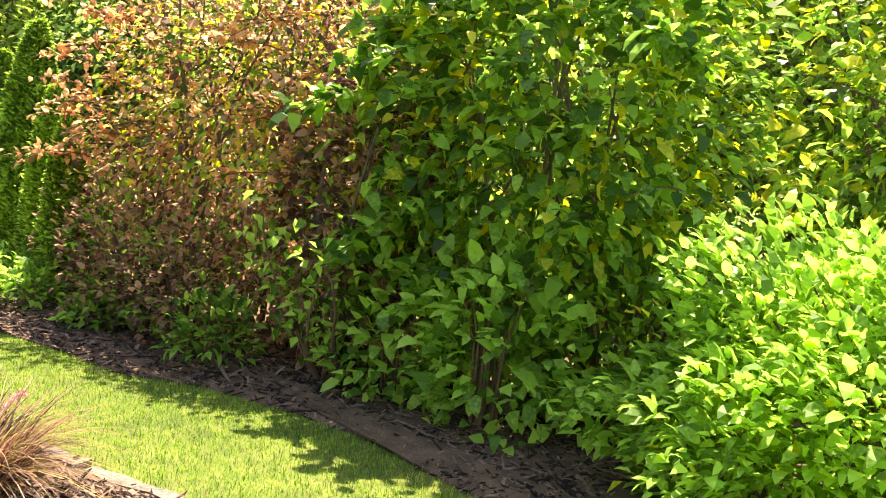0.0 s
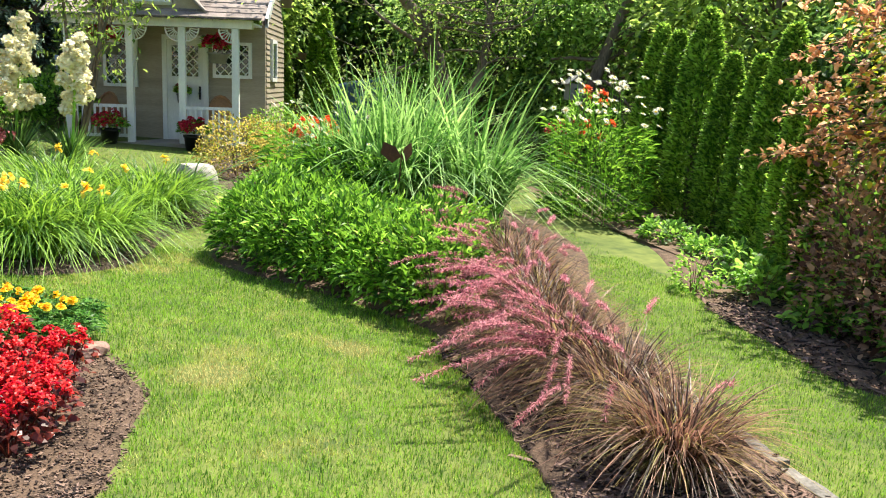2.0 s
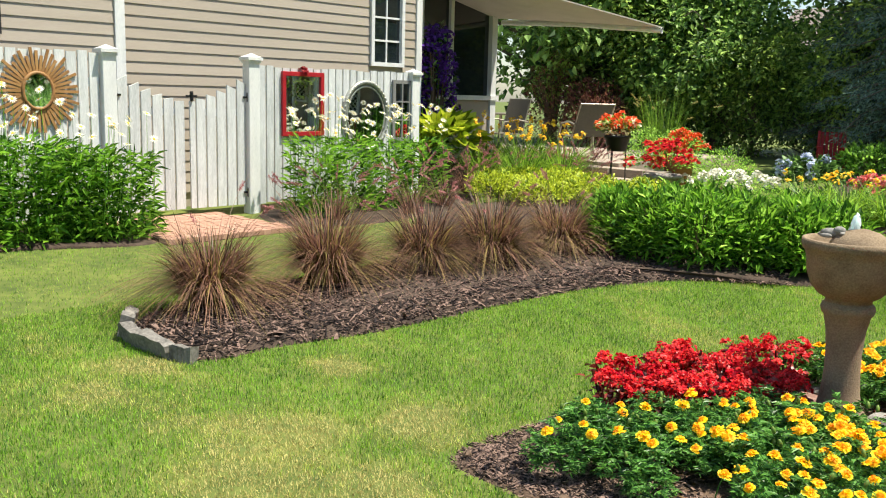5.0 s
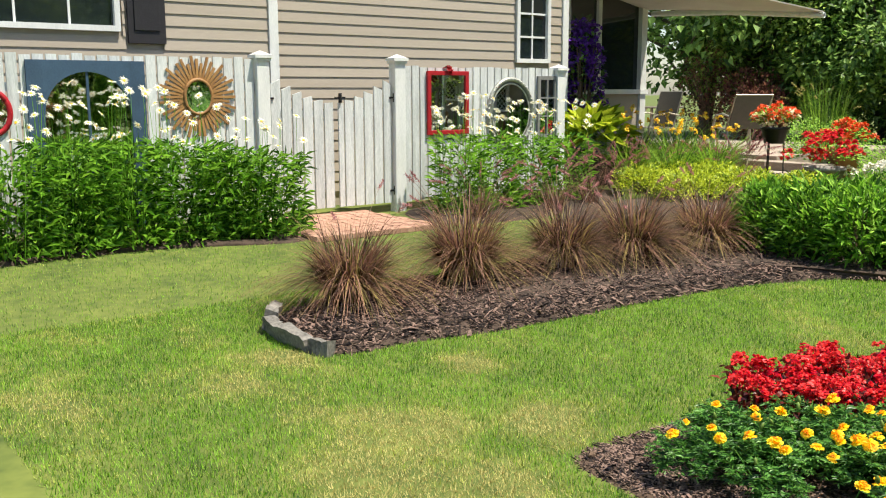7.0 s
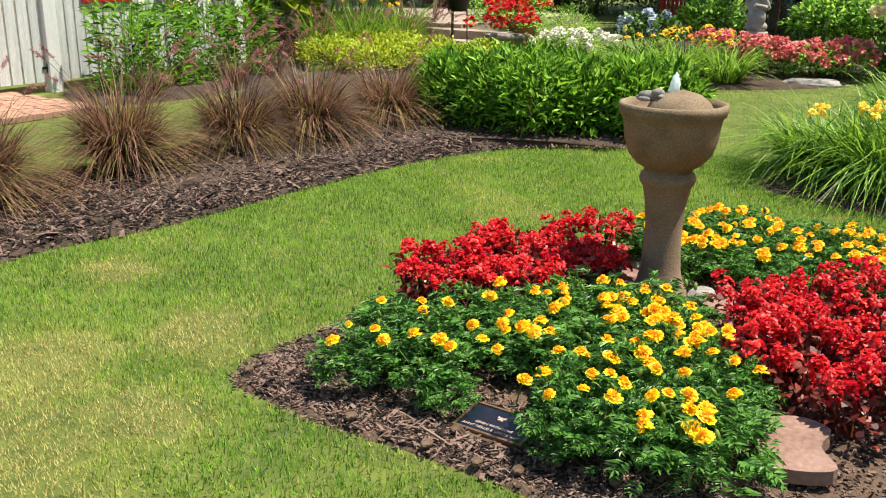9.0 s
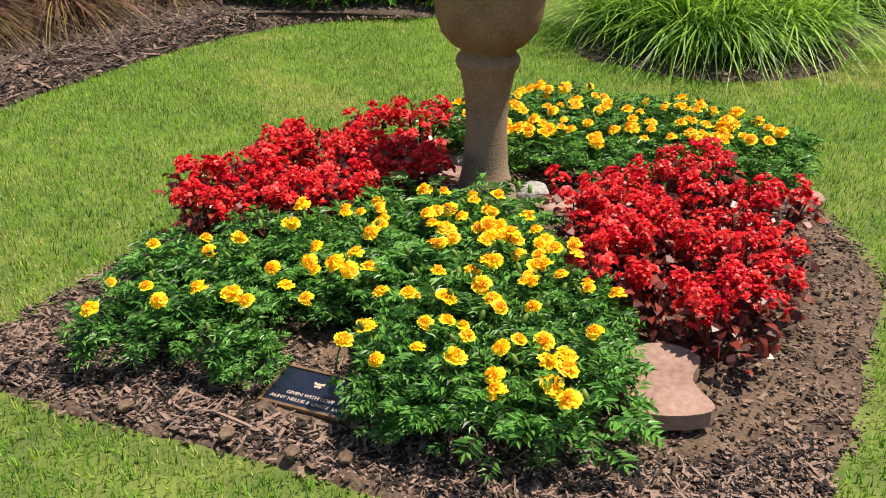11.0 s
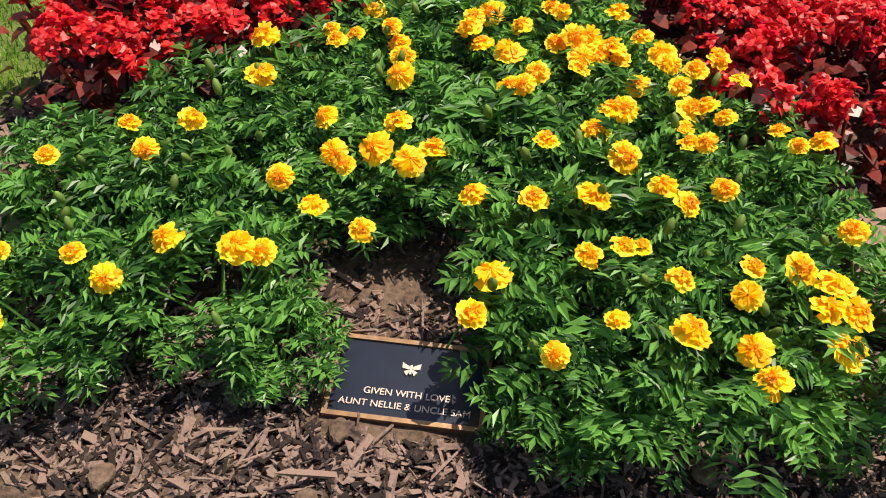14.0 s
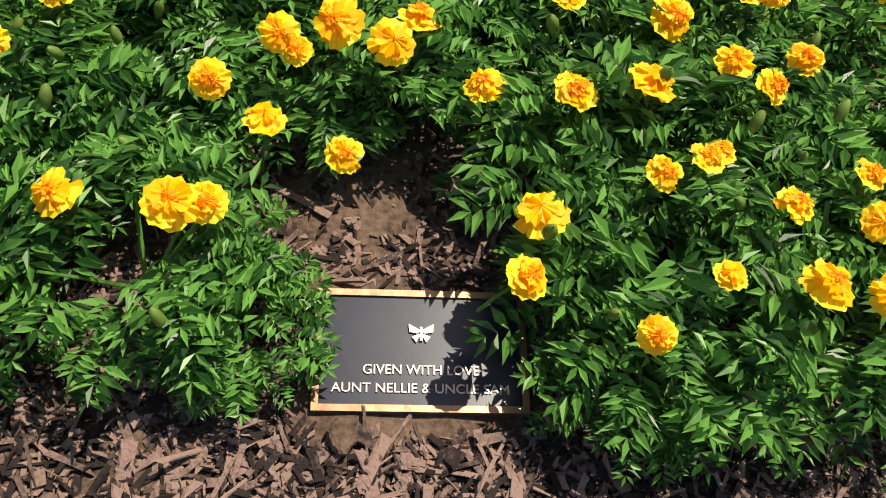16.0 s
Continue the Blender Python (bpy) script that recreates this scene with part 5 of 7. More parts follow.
for x, y in ((-6.7, 2.6), (-6.5, 3.6), (-6.7, 4.4)):
    grass_clump(R, x, y, "sparse green grass with dusky arching plumes", M["pgrass"], 160, 0.6, 0.006, (0.1, 0.6), (0.1, 0.5), 0.1, 14, M["plume"], 0.2, "fountain_grass", "purple grasses by the patio", 1.6)
bush(R, -9.1, 6.65, 0.25, 0.45, 2.55, "purple clematis climbing the house corner", M["darkgreen"], 1500, 0.08, 0.5, "clematis", "climber", flowers=(M["purple"], 170, 0.07, 6, -0.4), upright=0.0, skirt=0.9)

# ---- patio ----
PZ = 0.48
patio = thing("raised_patio", pose(0, 0, 0), "raised patio edged with tan concrete blocks", "patio", kind="structure")
part("slab", Geo().add(*box(-12.5, -6.9, 8.75, 13.0, 0, PZ - 0.06)), M["patio"], patio)
for i in range(14):
    for j in range(10):
        part("paver", Geo().add(*box(-12.5 + i * 0.4 + 0.006, -12.5 + (i + 1) * 0.4 - 0.006, 8.75 + j * 0.42 + 0.006, 8.75 + (j + 1) * 0.42 - 0.006, PZ - 0.058, PZ)), M["patio"], patio)
for k in range(3):
    for i in range(5):
        part("step_block", Geo().add(*box(-7.3 + i * 0.32 - 0.1 * k, -7.0 + i * 0.32 - 0.1 * k, 7.7 + 0.35 * k, 8.05 + 0.35 * k, 0.05, 0.16 + 0.13 * k)), M["patio"], patio, bevel=0.012)


def sling_chair(x, y, z, turn, label, back=0.5, lounge=False):
    ob = thing("patio_chair", pose(x, y, z, 0, 0, turn) @ Matrix.Diagonal((1.2, 1.0, 0.95, 1)), label, "chair", "patio chairs")
    t = radians(28 if lounge else 14)
    b0, b1 = np.array((0, -0.02, 0.40)), np.array((0, -0.02 - math.sin(t) * 0.68, 0.40 + math.cos(t) * 0.68))
    v = [(sx * 0.25, p[1], p[2]) for p in (b0, b1) for sx in (-1, 1)]
    g = Geo().add(v + [(a, b + 0.014, c) for a, b, c in v], [(0, 1, 3, 2), (4, 6, 7, 5), (0, 2, 6, 4), (1, 5, 7, 3), (2, 3, 7, 6)])
    part("backrest", g, M["mesh"], ob, "dark sling fabric back")
    part("seat", Geo().add(*box(-0.25, 0.25, 0.0, 0.5, 0.395, 0.41)), M["mesh"], ob)
    for s in (-1, 1):
        part("frame_side", Geo().add(*tube([(s * 0.27, b1[1], b1[2]), (s * 0.27, 0, 0.4), (s * 0.27, 0.5, 0.41), (s * 0.27, 0.56, 0.2), (s * 0.27, 0.5, 0.0)], 0.014, 6)), M["alu"], ob, smooth=True)
        part("armrest", Geo().add(*tube([(s * 0.28, -0.15, 0.62), (s * 0.29, 0.1, 0.67), (s * 0.29, 0.4, 0.63), (s * 0.28, 0.52, 0.42), (s * 0.28, 0.46, 0.0)], 0.016, 6)), M["alu"], ob, smooth=True)
        part("leg", Geo().add(*tube([(s * 0.27, -0.02, 0.4), (s * 0.27, -0.22, 0.0)], 0.014, 6)), M["alu"], ob, smooth=True)
    part("top_rail", Geo().add(*tube([(-0.27, b1[1], b1[2]), (0.27, b1[1], b1[2])], 0.014, 6)), M["alu"], ob, smooth=True)
    return ob


sling_chair(-9.45, 9.05, PZ, 165, "patio chair with dark sling fabric seen from behind")
sling_chair(-8.05, 9.5, PZ, 60, "reclined patio chair with beige metal arms", lounge=True)
tb = thing("patio_table", pose(-10.6, 10.1, PZ), "round dark patio table by the sunroom", "table")
part("tabletop", Geo().add(*lathe([(0.001, 0.70), (0.6, 0.70), (0.61, 0.715), (0.6, 0.73), (0.001, 0.73)], 36)), M["mesh"], tb)
for a in (45, 135, 225, 315):
    part("leg", Geo().add(*tube([(0.1 * math.cos(radians(a)), 0.1 * math.sin(radians(a)), 0.7), (0.45 * math.cos(radians(a)), 0.45 * math.sin(radians(a)), 0)], 0.018, 6)), M["alu"], tb)


def flower_pot(rng, x, y, z, r, h, material, petals, label, count=45, size=0.045, second=None, group="", spread=1.5, stand=0.0):
    ob = thing("flower_pot", pose(x, y, z), label, "flower pot", group)
    part("pot", Geo().add(*lathe([(0.001, stand), (r * 0.7, stand), (r * 0.95, stand + h * 0.85), (r * 1.05, stand + h * 0.86), (r * 1.05, stand + h), (r * 0.9, stand + h), (r * 0.88, stand + h * 0.9), (0.001, stand + h * 0.9)], 24)), material, ob, smooth=True)
    if stand:
        for a in (30, 150, 270):
            part("stand_leg", Geo().add(*tube([(r * 0.7 * math.cos(radians(a)), r * 0.7 * math.sin(radians(a)), stand + 0.02), (r * 0.75 * math.cos(radians(a)), r * 0.75 * math.sin(radians(a)), 0)], 0.01, 5)), M["black"], ob)
    p, d = dome(rng, 420, r * spread, r * spread, r * 1.6)
    part("foliage", Geo().add(*leaves(rng, p + (0, 0, stand + h * 0.85), d, 0.055, 0.035)), M["midgreen"], ob)
    for k, m in ((count, petals), (count // 2 if second else 0, second)):
        if not k:
            continue
        meshes = [cluster(rng, size, 9, size * 0.75).data("flower_head", m) for _ in range(2)]
        q, _ = dome(rng, k, r * spread * 1.05, r * spread * 1.05, r * 1.7, 0.0 if m is petals else 0.6)
        for c in q:
            part("flower_head", meshes[rng.integers(2)], None, ob, at=pose(c[0], c[1], c[2] + stand + h * 0.88))
    return ob


flower_pot(R, -6.47, 8.0, float(gz(0, 8.0)), 0.2, 0.24, M["black"], M["orange"], "pot of coral and cream petunias on an iron stand", 40, 0.05, M["cream"], stand=0.55)
flower_pot(R, -5.4, 7.6, float(gz(0, 7.6)), 0.27, 0.3, M["greystone"], M["red"], "stone pot of bright red geraniums", 24, 0.085, spread=1.8)
flower_pot(R, -5.95, 9.0, float(gz(0, 9)), 0.26, 0.45, M["terracotta"], M["orange"], "tall pot of coral-red geraniums", 34, 0.055, spread=1.5)
for x, y in ((-7.15, 10.0), (-6.75, 10.4)):
    bush(R, x, y, 0.4, 0.4, 0.8, "clipped bright green boxwood ball", M["lime"], 2200, 0.04, 0.5, "boxwood", "shrub", group="boxwoods by the patio", rough=0.08, skirt=0.5)
bush(R, -5.0, 8.7, 0.4, 0.5, 0.6, "fine light-green cosmos foliage", M["lime"], 1500, 0.06, 0.2, "perennial", "perennial", skirt=0.4)
bush(R, -4.45, 7.85, 0.75, 0.35, 0.3, "low mound of white impatiens in full flower", M["midgreen"], 700, 0.05, 0.5, "impatiens", "flower", flowers=(M["white"], 26, 0.065, 9, 0.2), skirt=0.3)
bush(R, -4.0, 9.3, 0.5, 0.4, 0.5, "pale blue hydrangea bush in a shaded bed", M["darkgreen"], 900, 0.09, 0.6, "hydrangea", "shrub", flowers=(M["blue"], 12, 0.06, 14, 0.1), skirt=0.3)
for x, y, rx, h in ((-11.8, 13.6, 0.9, 2.0), (-10.7, 13.5, 0.8, 1.6), (-10.3, 13.2, 0.6, 1.3)):
    bush(R, x, y, rx, rx, h, "dark red-purple smoke bush behind the patio", M["barberry"], 3000, 0.07, 0.5, "smoke_bush", "shrub", group="purple shrubs", skirt=0.5)
grass_clump(R, -8.4, 12.6, "tall upright feather reed grass", M["daylily"], 260, 1.6, 0.012, (0.0, 0.25), (0.0, 0.2), 0.3, 14, M["straw"], 0.2, "reed_grass", high=1.1)

# ---- middle lawn: daylilies, yuccas, statue bed ----
for i, (x, y, h, n) in enumerate(((0.42, 2.8, 0.95, 700), (0.0, 3.05, 0.85, 600), (0.78, 3.1, 0.9, 640), (0.5, 3.5, 0.9, 500), (1.15, 4.3, 0.92, 600), (0.55, 4.5, 0.95, 560), (1.3, 5.0, 0.85, 480), (0.2, 5.3, 0.9, 420))):
    ob = grass_clump(R, x, y, "arching daylily clump with a few yellow flowers", M["daylily"], int(n * 1.5), h * 0.86, 0.019, (0.0, 0.36), (0.3, 1.1), 0.32, name="daylily", group="daylilies in the lawn")
    for _ in range(4 if i < 3 else 1):
        a, r = R.uniform(0, 6.28), R.uniform(0.05, 0.3)
        part("flower", cluster(R, 0.028, 4, 0.042).data("flower", M["yellow"]), None, ob, "yellow lily flower", at=pose(r * math.cos(a), r * math.sin(a), h * R.uniform(0.42, 0.55)))
for x, y in ((-2.5, 6.5), (-2.0, 6.75), (-3.0, 6.8), (-2.6, 7.2)):
    ob = grass_clump(R, x, y, "arching daylily clump with a few yellow flowers", M["daylily"], 360, 0.7, 0.017, (0.1, 0.7), (0.2, 0.7), 0.2, name="daylily", group="daylilies by the statue")
    for _ in range(6):
        a, r = R.uniform(0, 6.28), R.uniform(0.05, 0.3)
        part("flower", cluster(R, 0.022, 4, 0.034).data("flower", M["yellow"]), None, ob, at=pose(r * math.cos(a), r * math.sin(a), 0.7 * R.uniform(0.6, 0.8)))
for x, y, rx in ((-2.2, 8.0, 0.42), (-1.75, 7.75, 0.42), (-1.3, 7.6, 0.4), (-0.95, 7.8, 0.4), (-2.6, 8.3, 0.4)):
    bush(R, x, y, rx, rx, 0.36, "low pink geraniums in full flower", M["midgreen"], 700, 0.06, 0.6, "geranium", "flower", flowers=(M["pink"], 46, 0.055, 9, 0.0), group="pink flowers round the statue", skirt=0.3)
rock(R, -1.15, 7.15, float(gz(0, 7.1)) + 0.02, 0.32, 0.15, 0.07, M["greystone"], "flat pale stepping stone in the lawn", turn=10)


def yucca(x, y, h, w):
    rng = R
    z = float(gz(x, y))
    ob = thing("yucca", pose(x, y, z), "flowering yucca with tall creamy white spires", "yucca", "yuccas in bloom")
    a = rng.uniform(0, 6.283, 90)
    part("tuft", Geo().add(*blades(rng, np.column_stack([0.05 * np.cos(a), 0.05 * np.sin(a), np.zeros(90)]), a, rng.uniform(0.2, 0.8, 90), rng.uniform(0.4, 0.65, 90), 0.035, rng.uniform(0.0, 0.25, 90), 4)), M["darkgreen"], ob)
    st = Geo().add(*tube([(0, 0, 0), (0.02, 0, h * 0.5), (0, 0.02, h)], [0.02, 0.016, 0.006], 7))
    bells = [cluster(rng, 0.038, 8, 0.06).data("blossom", M["cream"]) for _ in range(3)]
    for _ in range(23):
        t, aa = rng.uniform(0.3, 0.97), rng.uniform(0, 6.283)
        ln = w * (1.1 - t) * 1.3 + 0.04
        tip = np.array((ln * math.cos(aa), ln * math.sin(aa), h * t + 0.1))
        st.add(*tube([(0, 0, h * t), tip], [0.006, 0.003], 4))
        for u in np.linspace(0.25, 1, 6):
            c = np.array((0, 0, h * t)) * (1 - u) + tip * u + rng.normal(size=3) * 0.02
            part("blossom", bells[rng.integers(3)], None, ob, at=pose(*c, rng.uniform(-40, 40), 0, rng.uniform(0, 360)))
    part("stalk", st, M["lime"], ob)


yucca(-0.52, 8.0, 1.72, 0.3)
yucca(0.12, 8.0, 1.5, 0.2)


def statue():
    g = Geo()

    def blob(c, r, tilt=0.0):
        v, f = lathe([(math.sin(t), -math.cos(t)) for t in np.linspace(0.02, 3.12, 11)], 16)
        v = v * r
        ct, stt = math.cos(tilt), math.sin(tilt)
        v = np.column_stack([v[:, 0] * ct + v[:, 2] * stt, v[:, 1], -v[:, 0] * stt + v[:, 2] * ct])
        g.add(v + np.array(c), f)

    g.add(*box(-0.26, 0.26, -0.2, 0.2, 0, 0.1)).add(*box(-0.2, 0.2, -0.16, 0.16, 0.102, 0.26))
    blob((0.02, 0, 0.34), (0.17, 0.14, 0.10))
    blob((0.06, -0.06, 0.46), (0.09, 0.1, 0.16), 0.2)
    blob((-0.05, -0.04, 0.46), (0.08, 0.09, 0.17), -0.15)
    blob((0.0, 0, 0.64), (0.14, 0.11, 0.13))
    blob((-0.01, 0.01, 0.80), (0.115, 0.09, 0.15), -0.12)
    blob((0.12, -0.04, 0.76), (0.045, 0.05, 0.15), -0.5)
    blob((-0.12, -0.02, 0.79), (0.045, 0.05, 0.14), 0.35)
    blob((0.08, -0.10, 0.66), (0.09, 0.04, 0.04), 0.2)
    blob((-0.02, 0, 0.955), (0.04, 0.04, 0.05))
    blob((-0.03, -0.01, 1.03), (0.075, 0.085, 0.095), -0.2)
    blob((-0.03, 0.02, 1.06), (0.085, 0.085, 0.08), -0.2)
    ob = part("garden_statue", g, M["statue"], smooth=True)
    fuse = ob.modifiers.new("fuse", "REMESH")
    fuse.mode, fuse.voxel_size = "VOXEL", 0.012
    me = bpy.data.meshes.new_from_object(ob.evaluated_get(bpy.context.evaluated_depsgraph_get()))
    ob.modifiers.clear()
    ob.data = me
    for q in me.polygons:
        q.use_smooth = True
    ob.matrix_basis = pose(-2.82, 10.4, 0.24, 0, 0, 15) @ Matrix.Diagonal((0.95, 0.95, 0.9, 1))
    tagged(ob, "weathered cast-stone figure on a square plinth", "statue")


statue()
for x, y, h in ((-2.0, 11.4, 0.7), (-1.2, 11.2, 0.75), (-3.8, 11.4, 0.6), (-0.4, 11.4, 0.9)):
    bush(R, x, y, 0.6, 0.5, h, "shade-loving leafy green perennial", M["midgreen"], 1500, 0.09, 0.5, "perennial", "perennial", group="perennials behind the statue", skirt=0.4)
bush(R, -0.3, 12.3, 0.7, 0.6, 1.0, "mophead shrub with pale flowers in the shade", M["darkgreen"], 1200, 0.09, 0.6, "hydrangea", "shrub", flowers=(M["blue"], 12, 0.07, 12, 0.1))
ch = thing("red_garden_chair", pose(-4.75, 12.1, 0.28, 0, 0, 25) @ Matrix.Diagonal((0.8, 0.8, 0.8, 1)), "dark red wooden garden chair in the shade", "chair")
for x in (-0.26, 0.26):
    for y, h in ((-0.22, 0.62), (0.25, 0.98)):
        part("leg", Geo().add(*box(x - 0.03, x + 0.03, y - 0.03, y + 0.03, 0, h)), M["redpaint"], ch)
    part("armrest", Geo().add(*box(x - 0.05, x + 0.05, -0.28, 0.215, 0.622, 0.65)), M["redpaint"], ch)
part("seat", Geo().add(*box(-0.228, 0.228, -0.25, 0.25, 0.38, 0.41)), M["redpaint"], ch)
for k in range(5):
    part("back_slat", Geo().add(*box(-0.22 + k * 0.09, -0.15 + k * 0.09, 0.255, 0.275, 0.42, 0.96)), M["redpaint"], ch)

# ---- cottage ----
CZ = 0.30
CM = pose(1.45, 10.0, 0, 0, 0, -12) @ pose(0, 0, 0, 0, -3, 0) @ pose(-1.45, -10.0, 0)
cot = thing("garden_cottage", CM, "small tan garden cottage with white porch and lattice windows", "cottage")


def boards(x0, x1, y, z0, z1, holes):
    z = z0
    while z < z1 - 0.01:
        spans = [(x0, x1)]
        for a, b, c, d in holes:
            if z + 0.085 > c and z < d:
                spans = [s for (p, q) in spans for s in ((p, min(q, a)), (max(p, b), q)) if s[1] - s[0] > 0.02]
        for p, q in spans:
            part("clapboard", Geo().add([(p, y, z), (q, y, z), (q, y + 0.012, z + 0.085), (p, y + 0.012, z + 0.085), (p, y + 0.02, z), (q, y + 0.02, z)], [(0, 1, 2, 3), (4, 5, 1, 0)]), M["shake"], cot)
        z += 0.085


part("wall", Geo().add(*box(-0.35, 2.5, 10.93, 11.0, 0.2, 2.1)), M["shake"], cot)
part("wall", Geo().add(*box(2.43, 2.5, 11.0, 13.2, 0.2, 2.1)), M["shake"], cot)
part("wall", Geo().add(*box(-0.35, -0.28, 11.0, 13.2, 0.2, 2.1)), M["shake"], cot)
part("wall", Geo().add(*box(-0.28, 2.43, 13.13, 13.2, 0.2, 2.1)), M["shake"], cot)
boards(-0.35, 2.5, 10.915, CZ, 2.05, [(0.95, 1.6, 0, 1.88), (1.72, 2.28, 1.28, 1.8), (0.05, 0.55, 1.1, 1.8)])
z = CZ
while z < 3.1:
    half = 1.1 if z < 2.05 else 1.1 * (1 - (z - 2.05) / 1.15)
    if half > 0.05:
        part("clapboard", Geo().add([(2.515, 12.1 - half, z), (2.515, 12.1 + half, z), (2.503, 12.1 + half, z + 0.085), (2.503, 12.1 - half, z + 0.085), (2.495, 12.1 - half, z), (2.495, 12.1 + half, z)], [(0, 1, 2, 3), (4, 5, 1, 0)]), M["shake"], cot)
    z += 0.085
part("gable", Geo().add([(2.44, 11.0, 2.1), (2.44, 13.2, 2.1), (2.44, 12.1, 3.25), (2.494, 11.0, 2.1), (2.494, 13.2, 2.1), (2.494, 12.1, 3.25)], [(0, 2, 1), (3, 4, 5)]), M["shake"], cot)
win = part("side_window", Geo().add(*box(2.5, 2.53, 11.5, 11.95, 1.3, 1.85)), M["glass"], cot, "small side window")
for a in ((11.44, 11.5, 1.24, 1.91), (11.95, 12.01, 1.24, 1.91), (11.5, 11.95, 1.24, 1.3), (11.5, 11.95, 1.85, 1.91)):
    part("frame", Geo().add(*box(2.505, 2.55, *a)), M["whitepaint"], win)


def lattice(x0, x1, z0, z1, y, holder, step=0.13):
    k = 0
    for s in (-1, 1):
        c = -2.0
        while c < 2.5:
            pts = []
            for t in np.linspace(x0, x1, 60):
                zz = z0 + s * (t - x0) + c
                if z0 <= zz <= z1:
                    pts.append((t, zz))
            if len(pts) > 2:
                (xa, za), (xb, zb) = pts[0], pts[-1]
                part("lattice_bar", Geo().add(*tube([(xa, y - 0.004 * (s > 0), za), (xb, y - 0.004 * (s > 0), zb)], 0.009, 4)), M["whitepaint"], holder)
            c += step
            k += 1


door = part("door", Geo().add(*box(1.0, 1.56, 10.87, 10.91, CZ, 1.83)), M["whitepaint"], cot, "white cottage door with lattice glass", bevel=0.004)
part("door_glass", Geo().add(*box(1.08, 1.48, 10.862, 10.868, 1.28, 1.74)), M["glass"], door)
lattice(1.08, 1.48, 1.28, 1.74, 10.855, door)
for a in ((0.93, 0.998, CZ, 1.9), (1.562, 1.63, CZ, 1.9), (0.998, 1.562, 1.835, 1.9)):
    part("door_frame", Geo().add(*box(a[0], a[1], 10.85, 10.91, a[2], a[3])), M["whitepaint"], door)
part("door_handle", Geo().add(*box(1.49, 1.52, 10.84, 10.868, 0.93, 1.13)).add(*lathe([(0.001, -0.02), (0.02, -0.012), (0.02, 0.012), (0.001, 0.02)], 10, (1.505, 10.83, 1.02))), M["black"], door, "black handle")
for x0, x1, z0, z1 in ((1.75, 2.25, 1.32, 1.77), (0.08, 0.5, 1.14, 1.75)):
    w = part("window", Geo().add(*box(x0, x1, 10.89, 10.91, z0, z1)), M["glass"], cot, "lattice window")
    lattice(x0, x1, z0, z1, 10.88, w)
    for a in ((x0 - 0.05, x0, z0 - 0.05, z1 + 0.05), (x1, x1 + 0.05, z0 - 0.05, z1 + 0.05), (x0, x1, z0 - 0.05, z0), (x0, x1, z1, z1 + 0.05)):
        part("frame", Geo().add(*box(a[0], a[1], 10.86, 10.91, a[2], a[3])), M["whitepaint"], w)
for k in range(8):
    part("deck_board", Geo().add(*box(-0.3, 2.45, 9.92 + k * 0.122, 10.035 + k * 0.122, CZ - 0.04, CZ)), M["deck"], cot)
part("deck_skirt", Geo().add(*box(-0.3, 2.45, 9.93, 9.96, 0.1, CZ - 0.041)), M["deck"], cot)
part("step", Geo().add(*box(0.75, 1.45, 9.6, 9.915, 0.1, CZ - 0.1)), M["deck"], cot, bevel=0.008)
POSTS = (-0.2, 0.68, 1.43, 2.2)
for x in POSTS:
    part("porch_post", Geo().add(*box(x - 0.05, x + 0.05, 9.97, 10.07, CZ, 1.98)), M["whitepaint"], cot, "white porch post", bevel=0.008)
    for s in (-1, 1):
        if (x, s) in ((POSTS[0], -1), (POSTS[-1], 1)):
            continue
        g = Geo()
        for r in (0.07, 0.19):
            th = np.linspace(0, np.pi / 2, 9)
            g.add(*tube([(x + s * (0.05 + r * math.cos(t)), 10.02, 1.97 - r * math.sin(t)) for t in th], 0.012, 5))
        for t in np.linspace(0.1, 1.45, 6):
            g.add(*tube([(x + s * (0.05 + 0.07 * math.cos(t)), 10.02, 1.97 - 0.07 * math.sin(t)), (x + s * (0.05 + 0.19 * math.cos(t)), 10.02, 1.97 - 0.19 * math.sin(t))], 0.008, 4))
        part("fan_bracket", g, M["whitepaint"], cot, "white fretwork fan bracket")
for x0, x1 in ((-0.15, 0.63), (1.48, 2.15)):
    for zr in (CZ + 0.07, CZ + 0.5):
        part("porch_rail", Geo().add(*box(x0, x1, 9.99, 10.05, zr, zr + 0.045)), M["whitepaint"], cot)
    for x in np.arange(x0 + 0.05, x1 - 0.02, 0.085):
        part("baluster", Geo().add(*box(x - 0.014, x + 0.014, 10.0, 10.03, CZ + 0.115, CZ + 0.5)), M["whitepaint"], cot)
part("porch_beam", Geo().add(*box(-0.4, 2.45, 9.95, 10.08, 1.982, 2.1)), M["whitepaint"], cot, "white porch beam")
part("porch_ceiling", Geo().add(*box(-0.4, 2.45, 10.08, 10.92, 2.05, 2.08)), M["whitepaint"], cot)
EAVE, RIDGE = (9.8, 2.11), (12.1, 3.45)
n = 17
